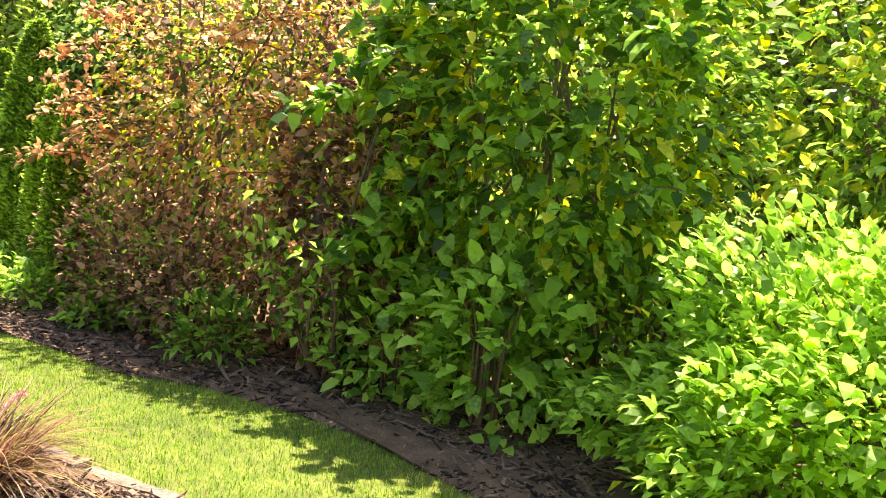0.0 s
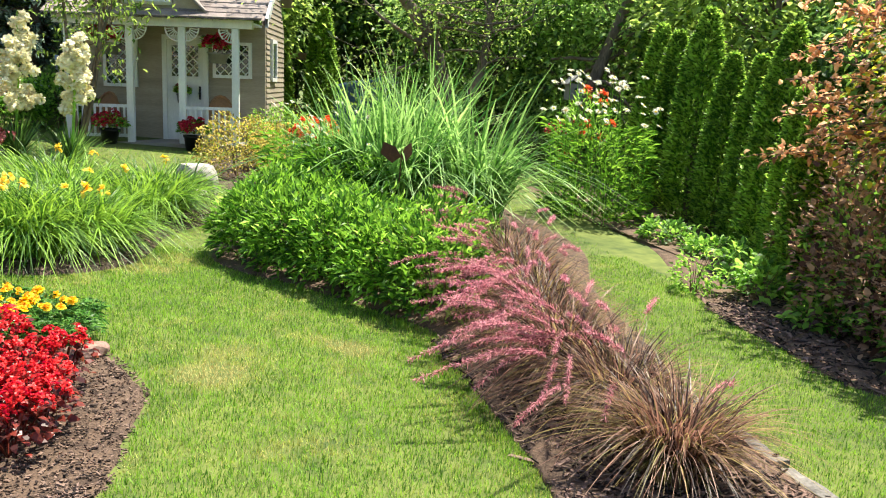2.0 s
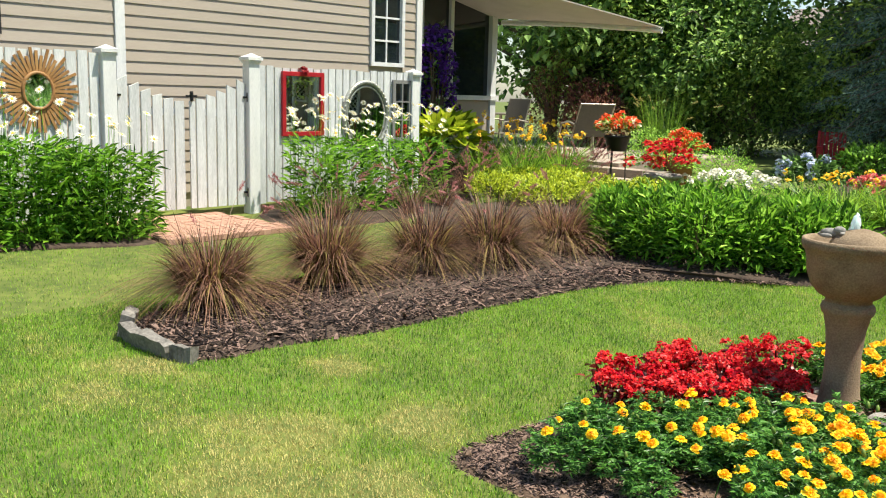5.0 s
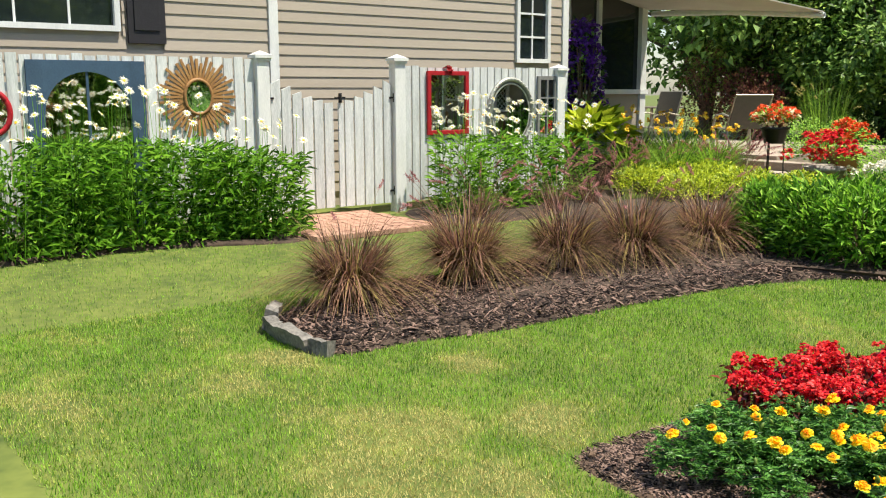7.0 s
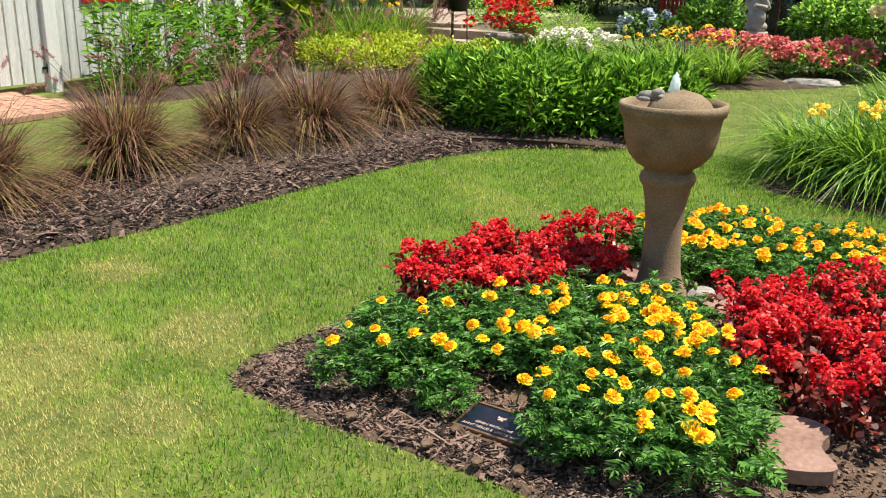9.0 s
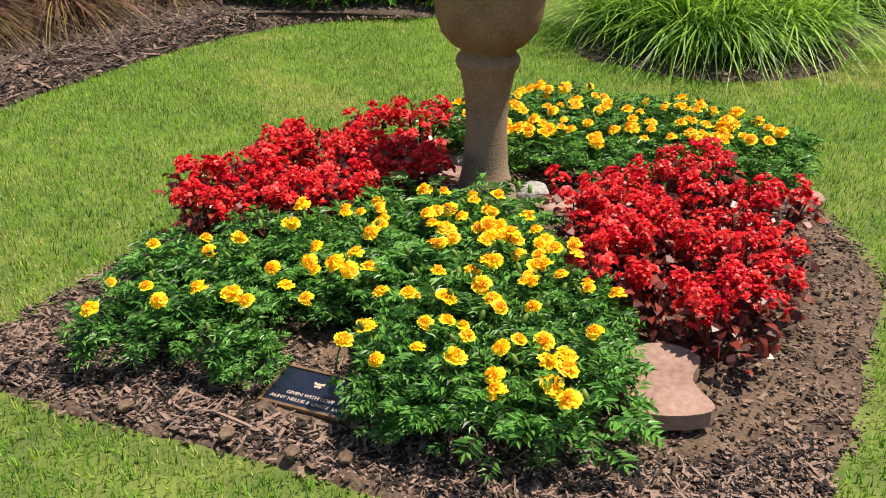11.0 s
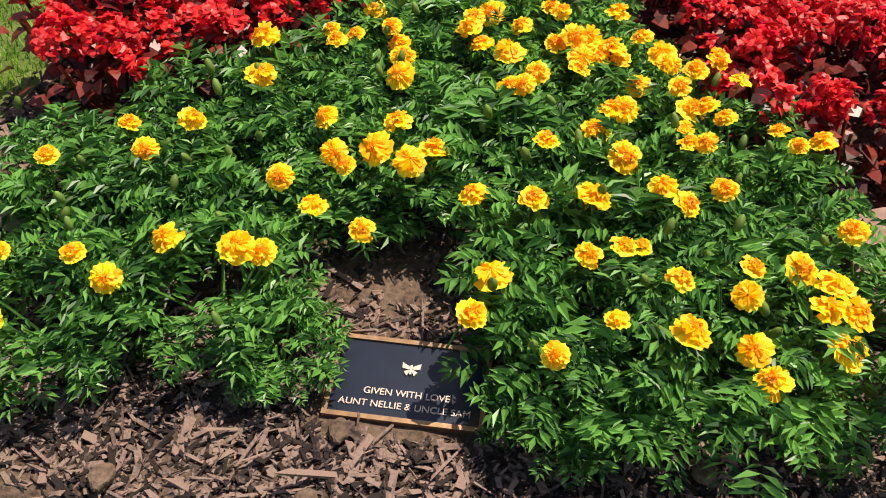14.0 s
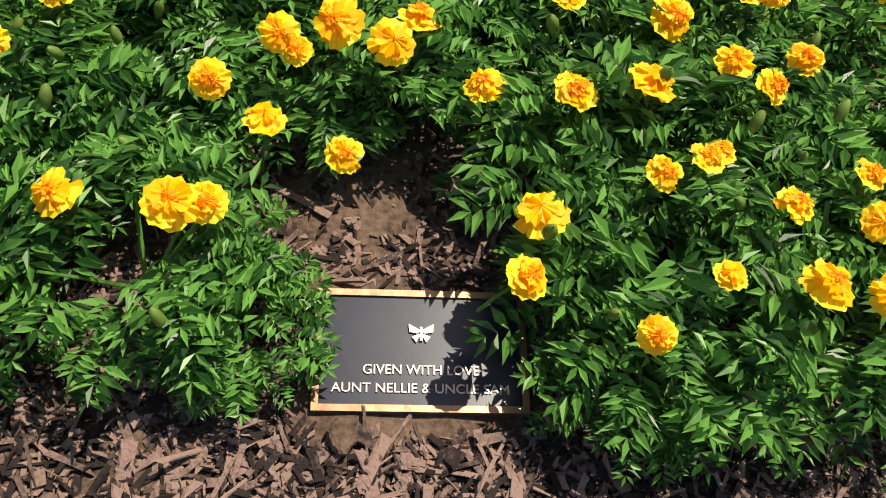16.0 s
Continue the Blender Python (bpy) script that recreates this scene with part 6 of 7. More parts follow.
for k in range(n):
    a, b = k / n, (k + 1.25) / n
    ya, za = EAVE[0] + (RIDGE[0] - EAVE[0]) * a, EAVE[1] + (RIDGE[1] - EAVE[1]) * a
    yb, zb = EAVE[0] + (RIDGE[0] - EAVE[0]) * min(b, 1), EAVE[1] + (RIDGE[1] - EAVE[1]) * min(b, 1)
    for j in range(12):
        x0 = -0.5 + j * 0.26 + (0.13 if k % 2 else 0) * 0.6
        x1 = min(x0 + 0.252, 2.66)
        part("shingle", Geo().add([(x0, ya, za + 0.02), (x1, ya, za + 0.02), (x1, yb, zb + 0.004), (x0, yb, zb + 0.004), (x0, ya, za + 0.006), (x1, ya, za + 0.006)], [(0, 1, 2, 3), (4, 5, 1, 0)]), M["shingle"], cot)
roof = Geo().add([(-0.5, 9.8, 2.1), (2.66, 9.8, 2.1), (2.66, 12.1, 3.44), (-0.5, 12.1, 3.44), (-0.5, 13.4, 2.55), (2.66, 13.4, 2.55)], [(0, 1, 2, 3), (3, 2, 5, 4)])
part("roof", roof, M["shingle"], cot)
part("bargeboard", Geo().add([(2.66, 9.78, 2.0), (2.66, 9.78, 2.13), (2.66, 12.1, 3.5), (2.66, 12.1, 3.36), (2.70, 9.78, 2.0), (2.70, 9.78, 2.13), (2.70, 12.1, 3.5), (2.70, 12.1, 3.36)], [(0, 1, 2, 3), (4, 7, 6, 5), (1, 5, 6, 2), (0, 3, 7, 4)]), M["whitepaint"], cot, "cream bargeboard")
# dormer gable over the porch
part("dormer", Geo().add([(0.15, 10.0, 2.2), (1.75, 10.0, 2.2), (0.95, 10.0, 2.95), (0.95, 11.4, 2.95), (0.15, 10.2, 2.2), (1.75, 10.2, 2.2)], [(0, 1, 2), (0, 2, 3), (0, 3, 4), (1, 5, 3), (1, 3, 2)]), M["shake"], cot)
for s in (-1, 1):
    part("dormer_roof", Geo().add([(0.95 + s * 0.95, 9.9, 2.12), (0.95, 9.9, 3.02), (0.95, 11.6, 3.02), (0.95 + s * 0.95, 10.3, 2.12), (0.95 + s * 0.95, 9.9, 2.08), (0.95, 9.9, 2.97)], [(0, 1, 2, 3), (4, 5, 1, 0)]), M["shingle"], cot)
dw = part("dormer_window", Geo().add([(0.6, 9.985, 2.32), (1.3, 9.985, 2.32), (1.3, 9.985, 2.45), (0.95, 9.985, 2.7), (0.6, 9.985, 2.45)], [(0, 1, 2, 3, 4)]), M["glass"], cot)
part("frame", Geo().add(*tube([(0.6, 9.97, 2.32), (1.3, 9.97, 2.32), (1.3, 9.97, 2.45), (0.95, 9.97, 2.7), (0.6, 9.97, 2.45), (0.6, 9.97, 2.32)], 0.045, 4)), M["whitepaint"], dw, "wide white frame")


def hanging_basket(x, y, z):
    x, y, _ = CM @ Vector((x, y, 0))
    ob = flower_pot(R, x, y, z, 0.16, 0.16, M["greywood"], M["crimson"], "hanging basket of crimson flowers under the porch", 40, 0.05, group="hanging baskets", spread=1.7)
    for a in (0, 120, 240):
        part("chain", Geo().add(*tube([(0.15 * math.cos(radians(a)), 0.15 * math.sin(radians(a)), 0.15), (0, 0, 2.06 - z)], 0.004, 4)), M["black"], ob)


hanging_basket(1.82, 10.25, 1.50)
hanging_basket(0.25, 10.25, 1.50)
for x, y in ((1.62, 9.72), (0.42, 9.75)):
    x, y, _ = CM @ Vector((x, y, 0))
    flower_pot(R, x, y, 0.23, 0.14, 0.22, M["black"], M["crimson"], "pot of dark red flowers beside the porch rail", 30, 0.055, group="red pots by the porch", spread=1.6)
flower_pot(R, 1.36, 10.78, 0.86, 0.08, 0.14, M["greywood"], M["crimson"], "small door basket of red flowers", 12, 0.035, spread=1.3)
for x, t in ((1.95, -150), (0.1, 160)):
    ob = thing("wicker_chair", CM @ pose(x, 10.5, CZ, 0, 0, t), "brown wicker chair on the porch", "chair", "porch chairs")
    part("seat", Geo().add(*lathe([(0.001, 0.28), (0.22, 0.28), (0.23, 0.31), (0.2, 0.33), (0.001, 0.33)], 18)), M["wicker"], ob)
    th = np.linspace(0, np.pi, 11)
    part("backrest", Geo().add(*tube([(0.22 * math.cos(a), -0.12 - 0.08 * math.sin(a), 0.3 + 0.4 * math.sin(a)) for a in th], 0.02, 6)).add([(0.2 * math.cos(a), -0.13 - 0.08 * math.sin(a), 0.3 + 0.39 * math.sin(a)) for a in th], [list(range(11))]), M["wicker"], ob)
    for a in (45, 135, 225, 315):
        part("leg", Geo().add(*tube([(0.17 * math.cos(radians(a)), 0.17 * math.sin(radians(a)), 0.29), (0.19 * math.cos(radians(a)), 0.19 * math.sin(radians(a)), 0)], 0.015, 5)), M["wicker"], ob)
for x, y, rx, h, mt, lab in ((2.15, 7.3, 0.55, 0.72, "gold", "golden spirea bush beside the path"), (2.75, 7.9, 0.5, 0.6, "gold", "golden spirea bush beside the path"), (2.75, 9.0, 0.5, 0.75, "lime", "light green shrub by the cottage corner")):
    bush(R, x, y, rx, rx * 0.9, h, lab, M[mt], 2600, 0.045, 0.5, "spirea", "shrub", extra=(M["chartreuse"], 500), skirt=0.5)
flower_pot(R, 3.1, 7.6, float(gz(0, 7.6)) + 0.05, 0.2, 0.4, M["terracotta"], M["orange"], "pot of orange-red geraniums among shrubs", 40, 0.055, spread=1.9)
for x, y, sx, sy, sz in ((1.58, 4.9, 0.2, 0.16, 0.16), (1.62, 5.5, 0.24, 0.2, 0.3)):
    rock(R, x, y, float(gz(x, y)) + sz * 0.5, sx, sy, sz, M["statue"], "rounded pale grey boulder at the bed's edge", "boulder", R.uniform(0, 90), "boulders by the path")

# ---- right bed ----
R = np.random.default_rng(55)
for x, y, s in ((2.05, 2.9, 0.9), (2.3, 2.45, 0.95), (2.6, 2.1, 1.0), (2.85, 1.7, 1.05), (3.1, 1.35, 1.0), (2.5, 2.9, 1.0), (2.85, 2.5, 1.05), (3.2, 2.05, 1.05), (2.2, 3.5, 0.95), (2.7, 3.4, 1.0), (3.5, 2.6, 1.0), (2.4, 4.2, 0.95)):
    bush(R, x, y, 0.36 * s, 0.36 * s, 0.6 * s, "bushy green perennial spilling over the lawn edge", M["phlox"], 1500, 0.075, 0.34, "perennial", "perennial", group="green perennials in the right bed", upright=0.4, extra=(M["lime"], 250), skirt=0.55)
for x, y, h, n in ((3.45, 4.7, 1.8, 330), (3.9, 5.2, 2.05, 330), (3.1, 5.1, 1.65, 260), (4.3, 4.7, 1.8, 260)):
    grass_clump(R, x, y, "tall arching silver grass with green-white blades", M["misc"], int(n * 1.4), h * 1.08, 0.034, (0.0, 0.15), (0.15, 0.95), 0.3, name="silver_grass", group="silver grasses", seg=6)
for x, y, rx, h in ((2.9, 4.4, 0.4, 0.75), (2.65, 5.2, 0.45, 0.8)):
    daisies(R, x, y, rx, rx, h, "white flat-topped yarrow among green foliage", 12, "yarrow", "yarrows", 900, 0.03)
for i, (x, y, s) in enumerate(((3.4, -1.22, 0.95), (3.45, -0.62, 1.0), (3.42, -0.1, 1.05), (3.5, 0.45, 1.1), (3.6, 1.0, 1.1), (3.75, 1.6, 1.15), (3.85, 2.2, 1.15))):
    grass_clump(R, x, y, "purple fountain grass bending with pink plumes", M["pgrass"], 900, (0.72 if i else 0.74) * s, 0.0085, (0.0, 0.24), (0.35, 1.05 if i else 0.85), 0.12, 2 if i == 0 else 24, M["pinkplume"], 0.24, "fountain_grass", "pink-plumed fountain grasses", 1.3, seg=7, lit=2.8 if i else None, spread=0.9, arch=(0.35, 0.7), mixed=(M["olive"], 420))
ob = thing("butterfly_stake", pose(3.3, 3.6, 0.05, 0, 0, 25), "rusty metal butterfly garden stake", "garden stake")
part("rod", Geo().add(*tube([(0, 0, 0), (0, 0, 0.85)], 0.006, 5)), M["rust"], ob)
for s in (-1, 1):
    part("wing", Geo().add([(0, 0, 0.78), (s * 0.07, 0.03, 0.72), (s * 0.17, 0.07, 0.80), (s * 0.15, 0.06, 0.9), (s * 0.05, 0.02, 0.86), (0, 0.006, 0.78), (s * 0.07, 0.036, 0.72), (s * 0.17, 0.076, 0.80), (s * 0.15, 0.066, 0.9), (s * 0.05, 0.026, 0.86)], [(0, 1, 2, 3, 4), (9, 8, 7, 6, 5)]), M["rust"], ob, "curled rusty wing")
for x, y, t in ((3.98, -0.85, 89), (3.97, -1.4, 91), (3.86, -1.92, 70), (4.02, -0.3, 86), (4.1, 0.25, 80)):
    edging_slab(R, x, y, 0.5, 0.05, t, 0, "edging stones of the right bed")

# ---- shrub border ----
daisies(R, 6.05, 5.6, 0.6, 0.7, 1.15, "tall clump of white phlox flowers", 55, "white_phlox", "", 1900, 0.05)
bush(R, 6.3, 6.6, 0.4, 0.4, 1.35, "orange lilies behind the white phlox", M["midgreen"], 900, 0.1, 0.25, "orange_lily", "lily", flowers=(M["orange"], 8, 0.07, 6, 0.5))
for x, y, h in ((6.3, 4.3, 0.2), (6.45, 3.6, 0.18), (5.85, 1.9, 0.34), (6.2, 2.6, 0.3), (5.85, 1.1, 0.2), (5.65, -0.15, 0.45)):
    bush(R, x, y, 0.27, 0.27, h, "low green groundcover perennial", M["midgreen"], 380, 0.08, 0.5, "groundcover", "perennial", group="groundcovers in the shrub border", skirt=0.4, rough=0.5)
for x, y, rx, h in ((6.2, 1.2, 0.5, 1.3), (6.3, 0.3, 0.5, 1.2), (6.35, 1.9, 0.35, 1.1)):
    bush(R, x, y, rx, rx, h, "bronze-leaved ninebark sucker at the hedge's foot", M["ninebark"], 1400, 0.06, 0.6, "ninebark_sucker", "shrub", group="ninebark suckers", extra=(M["midgreen"], 500), skirt=0.6, rough=0.4)


def cedar_data(rng, h, r):
    g, c = Geo(), Geo()
    limb(rng, g, (0, 0, 0), (0, 0, h * 0.9), 0.05, 0.015, 0.01)
    n = 9000
    z = h * rng.uniform(0, 1, n) ** 0.85
    a = rng.uniform(0, 2 * np.pi, n)
    prof = r * np.clip(np.minimum(1.0, 0.75 + z / h) * (1 - (z / h) ** 3.2) + 0.05, 0.05, 1)
    lob = 1 + 0.12 * np.sin(a * 5 + z * 3) + 0.08 * np.sin(a * 9 - z * 7)
    rr = prof * lob * (1 - 0.4 * rng.uniform(0, 1, n) ** 2)
    p = np.column_stack([rr * np.cos(a), rr * np.sin(a), z + 0.03])
    w = np.column_stack([np.cos(a), np.sin(a), np.full(n, 0.7)]) + rng.normal(size=(n, 3)) * 0.45
    c.add(*leaves(rng, p, w, rng.uniform(0.05, 0.1, n), 0.042, 0.1))
    return g.data("trunk", M["bark"]), c.data("crown", M["cedar"])


CED = [cedar_data(R, h, r) for h, r in ((2.3, 0.27), (2.1, 0.22), (2.45, 0.3))]
for k, (x, y, s) in enumerate(((7.5, 7.2, 1.0), (7.4, 6.55, 1.05), (7.25, 5.6, 1.0), (7.2, 4.9, 0.85), (7.15, 4.3, 0.92), (6.8, 3.3, 0.9), (6.5, 2.6, 0.72), (6.15, 1.95, 0.7))):
    plant_tree(CED[k % 3], pose(x, y, float(gz(x, y)), 0, 0, 70 * k) @ Matrix.Diagonal((s, s, s, 1)), "slim columnar arborvitae with dense green sprays", "arborvitae", "row of arborvitae")


def big_shrub(rng, x, y, rx, ry, h, label, name, layers, stems=14):
    """A tall thicket: several leaf layers with gaps over a fan of stems."""
    z = float(gz(x, y))
    ob = thing(name, pose(x, y, z), label, "shrub")
    g = Geo()
    ends = []
    for _ in range(stems):
        d = rng.normal(size=2)
        q = np.array((d[0] * rx * 0.5, d[1] * ry * 0.5, h * rng.uniform(0.6, 1.0)))
        limb(rng, g, (d[0] * 0.15, d[1] * 0.15, 0), q, 0.022, 0.006, 0.1)
        ends.append(q)
        for _ in range(3):
            e = q * rng.uniform(0.5, 1) + rng.normal(size=3) * (rx * 0.35, ry * 0.35, h * 0.12)
            limb(rng, g, q * 0.6, e, 0.01, 0.003, 0.1, 4)
    part("branching", g, M["bark"], ob)
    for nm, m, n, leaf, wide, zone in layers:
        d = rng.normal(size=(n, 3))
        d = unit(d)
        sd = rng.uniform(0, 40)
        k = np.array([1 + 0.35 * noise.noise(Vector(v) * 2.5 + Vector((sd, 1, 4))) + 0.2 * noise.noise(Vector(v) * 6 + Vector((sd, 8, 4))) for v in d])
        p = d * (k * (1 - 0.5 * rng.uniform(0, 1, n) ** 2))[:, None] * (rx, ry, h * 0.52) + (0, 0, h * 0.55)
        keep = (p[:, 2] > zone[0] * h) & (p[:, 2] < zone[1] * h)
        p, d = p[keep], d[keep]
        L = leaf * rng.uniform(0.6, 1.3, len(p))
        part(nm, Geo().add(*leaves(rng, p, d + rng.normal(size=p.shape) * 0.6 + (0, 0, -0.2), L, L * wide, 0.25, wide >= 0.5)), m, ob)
    return ob


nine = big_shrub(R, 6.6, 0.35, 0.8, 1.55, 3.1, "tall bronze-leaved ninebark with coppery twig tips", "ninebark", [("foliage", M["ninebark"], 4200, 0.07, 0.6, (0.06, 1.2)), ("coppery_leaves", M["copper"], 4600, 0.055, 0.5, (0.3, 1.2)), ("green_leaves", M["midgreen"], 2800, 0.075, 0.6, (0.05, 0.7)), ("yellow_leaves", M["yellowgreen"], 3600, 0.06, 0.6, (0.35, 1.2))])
big_shrub(R, 6.25, -0.75, 0.45, 0.6, 1.9, "dark purple-leaved ninebark between green shrubs", "ninebark", [("foliage", M["ninebark"], 2200, 0.085, 0.65, (0.02, 1.2)), ("green_leaves", M["midgreen"], 500, 0.08, 0.6, (0.05, 0.9))], 9)
# lime and yellow layers paint sun on and through the green leaves
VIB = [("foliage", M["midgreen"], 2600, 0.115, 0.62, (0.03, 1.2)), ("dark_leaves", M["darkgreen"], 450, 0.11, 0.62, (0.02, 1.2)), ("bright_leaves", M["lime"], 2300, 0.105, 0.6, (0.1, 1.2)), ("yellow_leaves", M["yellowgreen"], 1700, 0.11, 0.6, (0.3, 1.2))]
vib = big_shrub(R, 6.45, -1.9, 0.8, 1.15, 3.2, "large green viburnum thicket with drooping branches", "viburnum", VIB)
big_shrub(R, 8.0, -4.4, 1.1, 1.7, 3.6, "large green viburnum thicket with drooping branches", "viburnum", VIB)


def shoots(rng, ob, spots, m, leaf):
    """Long leafy shoots that stand out of a thicket."""
    g, f = Geo(), Geo()
    for (x, y, z), d, ln in spots:
        s = np.linspace(0, 1, 8)[:, None]
        line = np.array((x, y, z)) + unit(np.array(d, float)) * ln * s - np.array((0, 0, 0.35 * ln)) * s**2
        g.add(*tube(line, np.linspace(0.008, 0.003, 8), 5))
        k = int(ln * 44)
        u = rng.uniform(0.1, 1, k)
        c = np.stack([np.interp(u, s[:, 0], line[:, i]) for i in range(3)], 1)
        w = rng.normal(size=(k, 3)) + (-0.5, 0, 0.1)
        f.add(*leaves(rng, c + rng.normal(size=(k, 3)) * 0.02, w, leaf * rng.uniform(0.6, 1.2, k), leaf * 0.62, 0.3, True))
    part("branching", g, M["twig"], ob)
    part("bright_leaves", f, m, ob, "leafy shoots reaching into the sun")


shoots(R, vib, [((-0.35, R.uniform(-1.0, 1.0), R.uniform(0.5, 2.3)), (-1.0, R.uniform(-0.5, 0.8), R.uniform(0.0, 0.9)), R.uniform(0.45, 0.8)) for _ in range(34)], M["midgreen"], 0.13)
shoots(R, nine, [((-0.4, R.uniform(-0.8, 1.5), R.uniform(1.1, 2.6)), (-1.0, R.uniform(-0.6, 1.0), R.uniform(-0.1, 0.8)), R.uniform(0.4, 0.75)) for _ in range(40)], M["copper"], 0.07)
ob = thing("viburnum_branch_shrub", pose(5.95, -0.8, 0), "young viburnum with broad leaves and tan seed heads", "shrub")
g = Geo()
lf = []
for a in np.linspace(-2.4, 3.4, 9):
    q = np.array((0.35 * math.cos(a) - 0.12, 0.45 * math.sin(a), R.uniform(0.8, 1.5)))
    limb(R, g, (0, 0, 0), q, 0.012, 0.004, 0.12)
    for u in np.linspace(0.3, 1.05, 40):
        lf.append(q * u + R.normal(size=3) * 0.07)
lf = np.array(lf)
part("branching", g, M["twig"], ob)
part("foliage", Geo().add(*leaves(R, lf, R.normal(size=lf.shape) + (-0.3, 0, -0.1), 0.085 * R.uniform(0.7, 1.2, len(lf)), 0.06, 0.25)), M["lime"], ob)
seed = cluster(R, 0.03, 16, 0.02).data("seed_head", M["copper"])
for k in range(0, len(lf), 16):
    part("seed_head", seed, None, ob, "tan seed head", at=pose(*lf[k]))
bush(R, 5.63, -4.12, 0.95, 1.3, 1.34, "wide bright green mounded spirea shrub", M["lime"], 17000, 0.085, 0.52, "spirea", "shrub", extra=(M["yellowgreen"], 260), skirt=0.5, rough=0.3, stems=20)
for x, y in ((6.6, -1.3), (6.7, -2.5)):
    bush(R, x, y, 0.5, 0.6, 1.2, "shaded lower viburnum growth at the border's back", M["midgreen"], 700, 0.09, 0.6, "viburnum_sucker", "shrub", group="viburnum suckers", skirt=0.7, rough=0.4)
for x, y, rx, h in ((6.05, -1.25, 0.38, 1.0), (5.9, -1.95, 0.42, 1.15), (6.35, -2.5, 0.45, 1.3)):
    bush(R, x, y, rx, rx * 1.1, h, "leafy viburnum growth reaching down to the mulch", M["lime"], 520, 0.115, 0.6, "viburnum_sucker", "shrub", group="viburnum suckers", extra=(M["lime"], 120), skirt=0.8, rough=0.45)
for x, y, rx, h in ((5.95, 0.4, 0.4, 0.9), (6.0, 1.0, 0.35, 0.8)):
    bush(R, x, y, rx, rx, h, "bronze-leaved ninebark sucker at the hedge's foot", M["ninebark"], 900, 0.065, 0.6, "ninebark_sucker", "shrub", group="ninebark suckers", extra=(M["midgreen"], 420), skirt=0.8, rough=0.45)
bush(R, 5.45, 2.2, 0.18, 0.18, 0.36, "small yellow-flowered weed by the path", M["lime"], 300, 0.06, 0.4, "wild_plant", "perennial", skirt=0.9)

# ---- trees and distance ----
W1 = [tree_data(R, 8.0, 2.9, 0.17, 0.9, 90, 120, 0.2, M["woods"], wide=0.65) for _ in range(2)]
W2 = [tree_data(R, 7.0, 2.6, 0.14, 0.5, 90, 120, 0.19, M["woodlight"], wide=0.65) for _ in range(2)]
W3 = tree_data(R, 6.0, 2.4, 0.12, 0.2, 90, 120, 0.18, M["woods"], wide=0.65)
spots = [(-13.2, 15.0), (-11.6, 17.0), (-5.0, 18.4), (-3.0, 17.6), (-1.0, 18.6), (1.2, 17.6), (2.6, 23), (9.5, 18), (12, 15.5), (14.2, 12.0), (14, 8.5), (14.5, 4.8), (14.5, 1.0), (13.8, -3.0), (7.5, 22.0)]
for k, (x, y) in enumerate(spots):
    d = W2[k % 2] if k % 3 == 1 or x > 9 else W1[k % 2]
    s = R.uniform(0.85, 1.15)
    plant_tree(d, pose(x, y, float(gz(x, y)), 0, 0, R.uniform(0, 360)) @ Matrix.Diagonal((s, s, s * 1.0, 1)), "leafy deciduous tree at the edge of the garden", group="trees round the garden")
for k, (x, y) in enumerate([(-11.4, 15.2), (0.5, 15.2), (-1.2, 15.5), (8.8, 11.2), (10.2, 8.6), (11.2, 6.0), (11.2, 3.0), (11.0, 0.0), (10.6, -3.0), (10, -6), (-4.0, 15.6), (-2.6, 15.2), (-12.5, 16.5), (7.0, 13.5), (1.8, 16.0), (9.5, 14.0)]):
    plant_tree(W3 if k % 2 else W2[0], pose(x, y, float(gz(x, y)), 0, 0, 50 * k) @ Matrix.Diagonal((0.75, 0.75, 0.7, 1)), "low dark leafy understorey tree", group="understorey trees")
W4 = [tree_data(R, 3.4, 1.7, 0.08, 0.1, 75, 120, 0.13, M[m], wide=0.62) for m in ("woods", "woodlight")]
for k, (x, y, s) in enumerate(((-8.9, 15.6, 1.1), (-7.7, 15.2, 0.78), (-6.4, 15.6, 0.68), (-5.3, 15.4, 0.88), (-10.0, 16.4, 1.4), (2.5, 26, 1.5), (4.5, 25, 1.3), (6.5, 24.5, 1.5), (8.5, 24, 1.7), (0.5, 27, 1.7), (11, 22, 1.8))):
    plant_tree(W4[k % 2], pose(x, y, float(gz(x, y)), 0, 0, 70 * x) @ Matrix.Diagonal((s, s, s, 1)), "low leafy tree closing the view", group="understorey trees")



def spruce(rng, x, y, h, r):
    g, c = Geo(), Geo()
    limb(rng, g, (0, 0, -0.1), (0, 0, h), 0.16, 0.03, 0.01)
    for z in np.arange(0.9, h - 0.2, 0.24):
        for _ in range(7):
            a = rng.uniform(0, 6.283)
            ln = r * (1 - z / h) ** 0.7 * rng.uniform(0.7, 1.1) + 0.15
            e = np.array((ln * math.cos(a), ln * math.sin(a), z - 0.32 * ln))
            limb(rng, g, (0, 0, z), e, 0.02, 0.006, 0.05, 4)
            k = int(190 * ln)
            u = rng.uniform(0.15, 1, k)[:, None]
            p = np.array((0, 0, z)) * (1 - u) + e * u + rng.normal(size=(k, 3)) * (0.07, 0.07, 0.05) - np.array((0, 0, 0.1)) * rng.uniform(0, 1, (k, 1))
            w = np.array((math.cos(a), math.sin(a), -0.4)) + rng.normal(size=(k, 3)) * 0.7
            c.add(*leaves(rng, p, w, rng.uniform(0.06, 0.13, k), 0.028, 0.1))
    plant_tree((g.data("trunk", M["bark"], True), c.data("crown", M["spruce"])), pose(x, y, float(gz(x, y))), "blue-green spruce with drooping branches", "spruce", "spruces behind the statue")


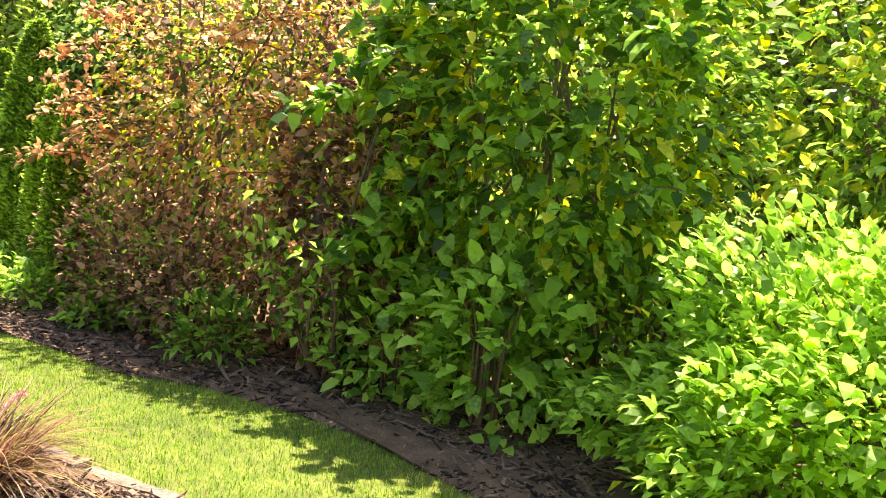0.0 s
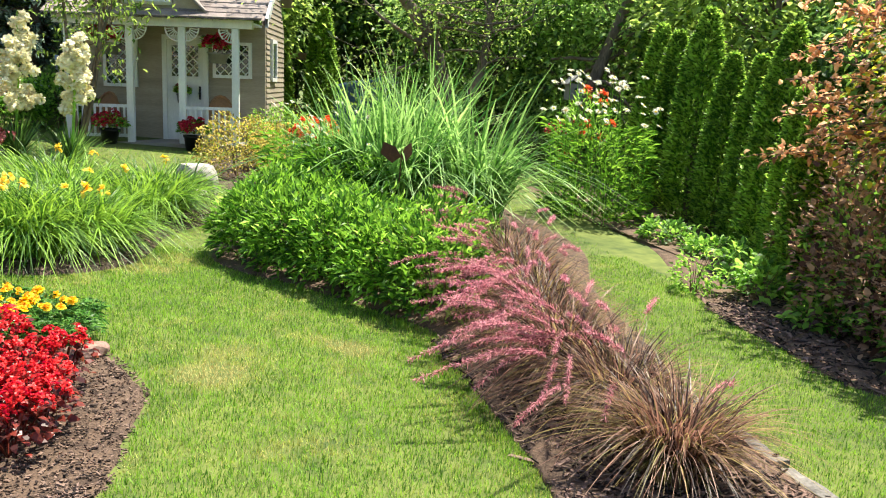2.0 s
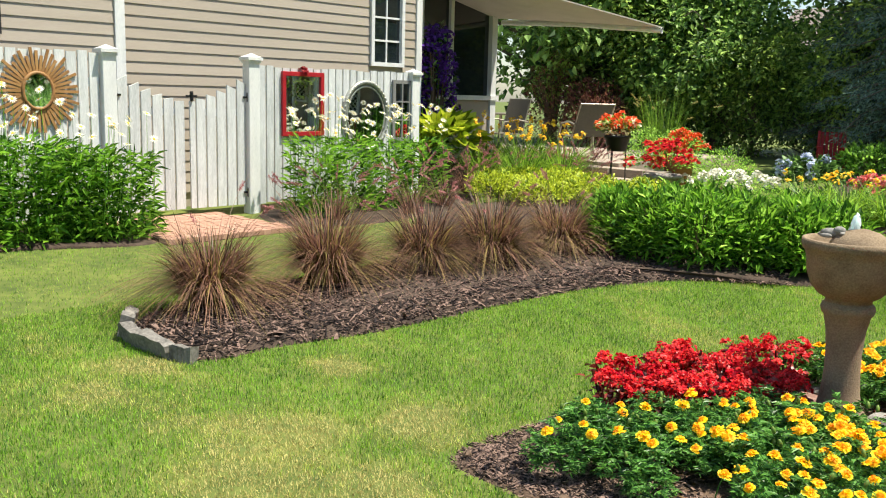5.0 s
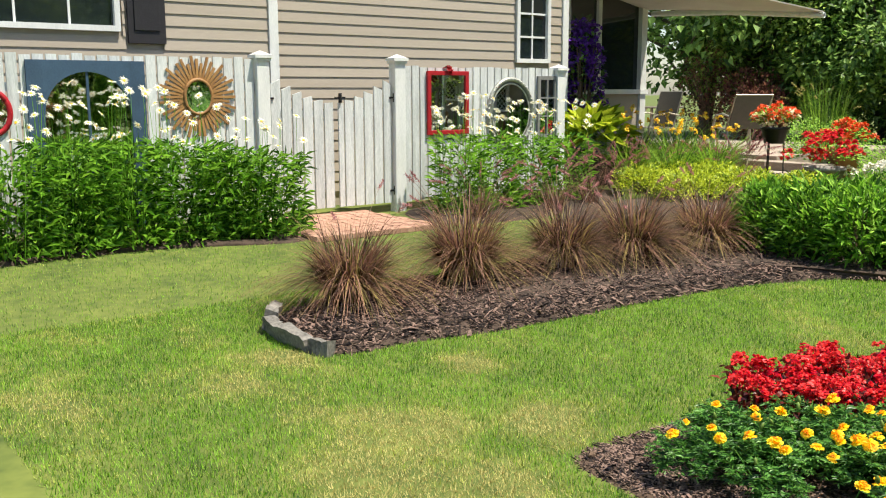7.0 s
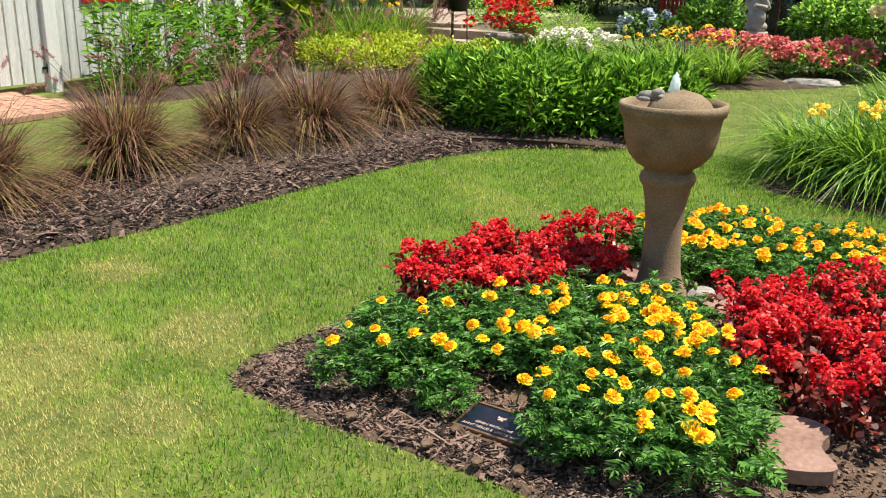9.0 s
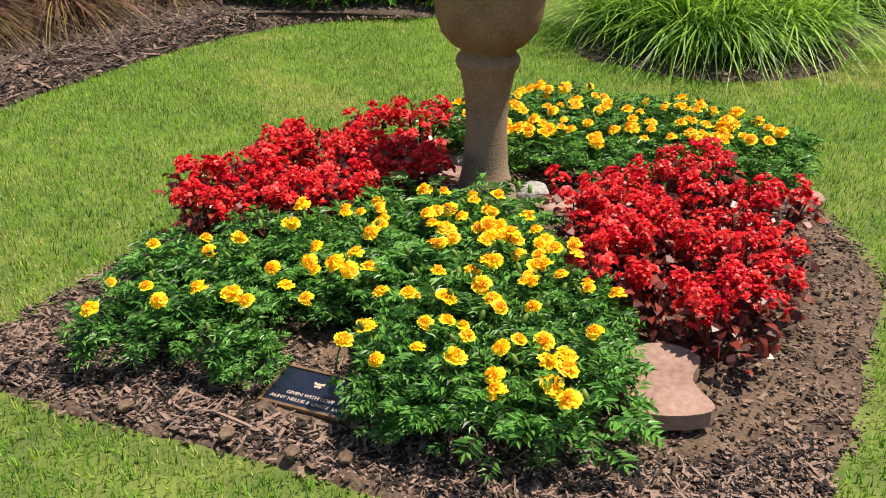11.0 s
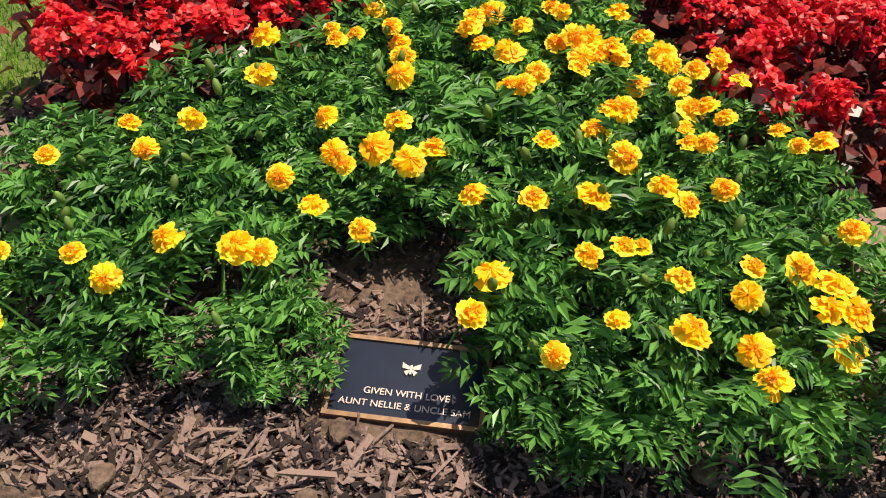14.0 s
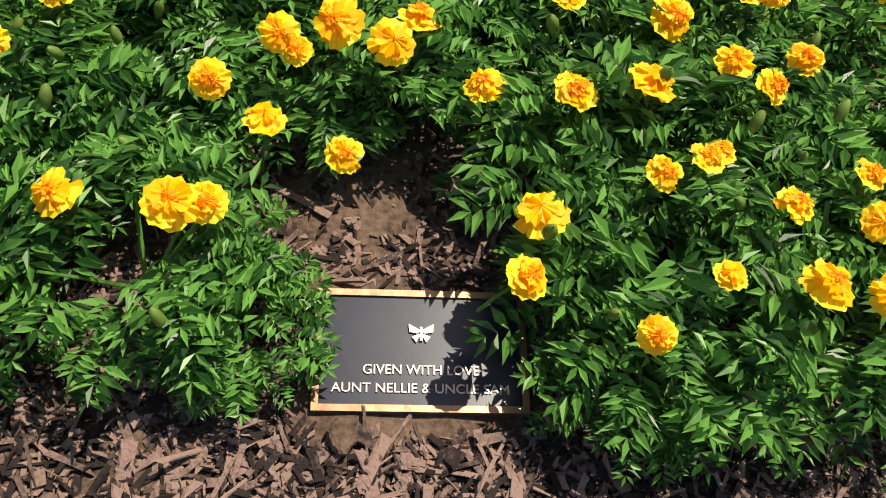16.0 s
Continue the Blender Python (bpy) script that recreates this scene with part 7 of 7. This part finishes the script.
spruce(R, -3.3, 13.2, 8.0, 2.2)
spruce(R, -1.2, 13.8, 7.5, 1.5)
spruce(R, -5.0, 15.2, 7.0, 1.8)
ob = thing("young_tree", pose(0.1, 8.9, 0.2), "slender young tree with forked trunk and light leaves", "tree")
g, c = Geo(), Geo()
for q in ((0.25, 0.1, 3.0), (-0.35, 0.0, 2.9), (0.05, -0.2, 3.2), (0.55, 0.0, 2.5)):
    limb(R, g, (0, 0, 0), q, 0.03, 0.012, 0.06, 8)
    for _ in range(9):
        u = R.uniform(0.6, 1.0)
        e = np.array(q) * u + R.normal(size=3) * (0.4, 0.4, 0.3)
        limb(R, g, np.array(q) * u, e, 0.01, 0.004, 0.1, 4)
        k = 60
        p = e + R.normal(size=(k, 3)) * (0.24, 0.24, 0.2)
        c.add(*leaves(R, p, R.normal(size=(k, 3)) + (0, 0, -0.4), R.uniform(0.06, 0.12, k), 0.04, 0.25))
part("trunk", g, M["bark"], ob, smooth=True)
part("crown", c, M["woodlight"], ob)
# leaning trunks in the shade on the right
for pts, r in (([(7.3, 9.4, 0), (7.45, 9.5, 1.2), (7.9, 9.6, 2.4), (8.5, 9.6, 4.2)], 0.13), ([(5.6, 10.3, 0), (5.5, 10.4, 1.0), (5.2, 10.4, 2.0), (4.2, 10.3, 3.2)], 0.17), ([(5.7, 10.5, 0.4), (6.1, 10.6, 1.8), (6.2, 10.6, 3.6)], 0.10)):
    ob = thing("leaning_tree", pose(0, 0, 0.1), "old leaning tree trunk with bare lower limbs", "tree", "leaning trunks")
    s = np.linspace(0, 1, 12)
    pp = np.stack([np.interp(s, np.linspace(0, 1, len(pts)), np.array(pts)[:, i]) for i in range(3)], 1)
    g = Geo().add(*tube(pp, np.linspace(r, r * 0.5, 12), 9))
    c = Geo()
    for _ in range(16):
        a = pp[R.integers(5, 12)]
        e = a + R.normal(size=3) * (1.0, 0.8, 0.5) + (0, 0, 0.3)
        limb(R, g, a, e, r * 0.25, 0.008, 0.12, 5)
        for _ in range(3):
            limb(R, g, a * 0.4 + e * 0.6, e + R.normal(size=3) * 0.4, 0.008, 0.003, 0.1, 4)
        k = 120
        c.add(*leaves(R, e + R.normal(size=(k, 3)) * 0.35, R.normal(size=(k, 3)), R.uniform(0.05, 0.1, k), 0.045, 0.2))
    part("trunk", g, M["bark"], ob, smooth=True)
    part("crown", c, M["woodlight"], ob)


def birdhouse(x, y, z, m, label, r=0.1):
    ob = thing("birdhouse", pose(x, y, z), label, "birdhouse")
    part("body", Geo().add(*box(-r, r, -r, r, 0, 2.4 * r)), M[m], ob, bevel=0.004)
    for s in (-1, 1):
        part("roof_board", Geo().add([(0, -1.3 * r, 3.6 * r), (0, 1.3 * r, 3.6 * r), (s * 1.5 * r, 1.3 * r, 2.3 * r), (s * 1.5 * r, -1.3 * r, 2.3 * r), (0, -1.3 * r, 3.45 * r), (0, 1.3 * r, 3.45 * r), (s * 1.5 * r, 1.3 * r, 2.15 * r), (s * 1.5 * r, -1.3 * r, 2.15 * r)], [(0, 1, 2, 3), (7, 6, 5, 4), (2, 6, 7, 3), (0, 3, 7, 4)]), M[m], ob)
    part("hole", Geo().add(*disc(0.3 * r, 0.3 * r, 0, 14)), M["black"], ob, at=pose(0, -r - 0.003, 1.5 * r, 0, 0, -90))
    part("pole", Geo().add(*tube([(0, 0, 0), (0, 0, -z + 0.1)], 0.015, 6)), M["rust"], ob)


birdhouse(6.9, 8.6, 1.42, "greywood", "weathered grey wooden birdhouse on a pole")
birdhouse(-2.75, 11.3, 1.5, "redpaint", "small red birdhouse on a pole")
flower_pot(R, 6.75, 8.2, 0.2, 0.2, 0.3, M["redpaint"], M["crimson"], "red planter of crimson flowers in the shade", 26, 0.05, stand=0.35)
# beyond the cottage
for x, y, s in ((4.2, 16.5, 0.95), (3.5, 17.5, 0.6)):
    plant_tree(CED[0], pose(x, y, 0.35) @ Matrix.Diagonal((1.2 * s, 1.2 * s, 1.15 * s, 1)), "slim columnar arborvitae with dense green sprays", "arborvitae", "far arborvitae")
ob = thing("covered_stack", pose(5.2, 17.0, 0.36), "stack covered with a faded blue tarpaulin", "tarpaulin")
part("cover", Geo().add([(-0.9, -0.5, 0), (0.9, -0.5, 0), (0.9, 0.5, 0), (-0.9, 0.5, 0), (-0.7, -0.4, 0.9), (0.75, -0.4, 1.25), (0.75, 0.4, 1.25), (-0.7, 0.4, 0.9)], [(0, 1, 5, 4), (1, 2, 6, 5), (2, 3, 7, 6), (3, 0, 4, 7), (4, 5, 6, 7)]), M["tarp"], ob, bevel=0.06)
ob = thing("wooden_pergola", pose(3.4, 19.5, 0.36), "distant brown timber pergola", "pergola")
for x in (-1.2, 1.0):
    part("post", Geo().add(*box(x - 0.07, x + 0.07, -0.07, 0.07, 0, 1.45)), M["wicker"], ob)
part("beam", Geo().add(*box(-1.6, 1.4, -0.08, 0.08, 1.452, 1.62)), M["wicker"], ob)
part("bench", Geo().add(*box(-0.8, 0.7, -0.4, 0.1, 0.1, 0.32)), M["terracotta"], ob)
# neighbour's house behind the trees
ob = thing("neighbour_house", pose(-11.6, 34.0, 0.3), "distant house with brown roof and white trim", "house")
part("wall", Geo().add(*box(-4.5, 4.5, 0, 7, 0, 2.8)), M["siding"], ob)
part("roof", Geo().add([(-5.0, -0.5, 2.7), (5.0, -0.5, 2.7), (5.0, 3.5, 5.5), (-5.0, 3.5, 5.5), (5.0, 7.5, 2.7), (-5.0, 7.5, 2.7)], [(0, 1, 2, 3), (3, 2, 4, 5)]), M["shingle"], ob)
part("trim", Geo().add(*box(-5.0, 5.0, -0.55, -0.45, 2.55, 2.75)), M["whitepaint"], ob)
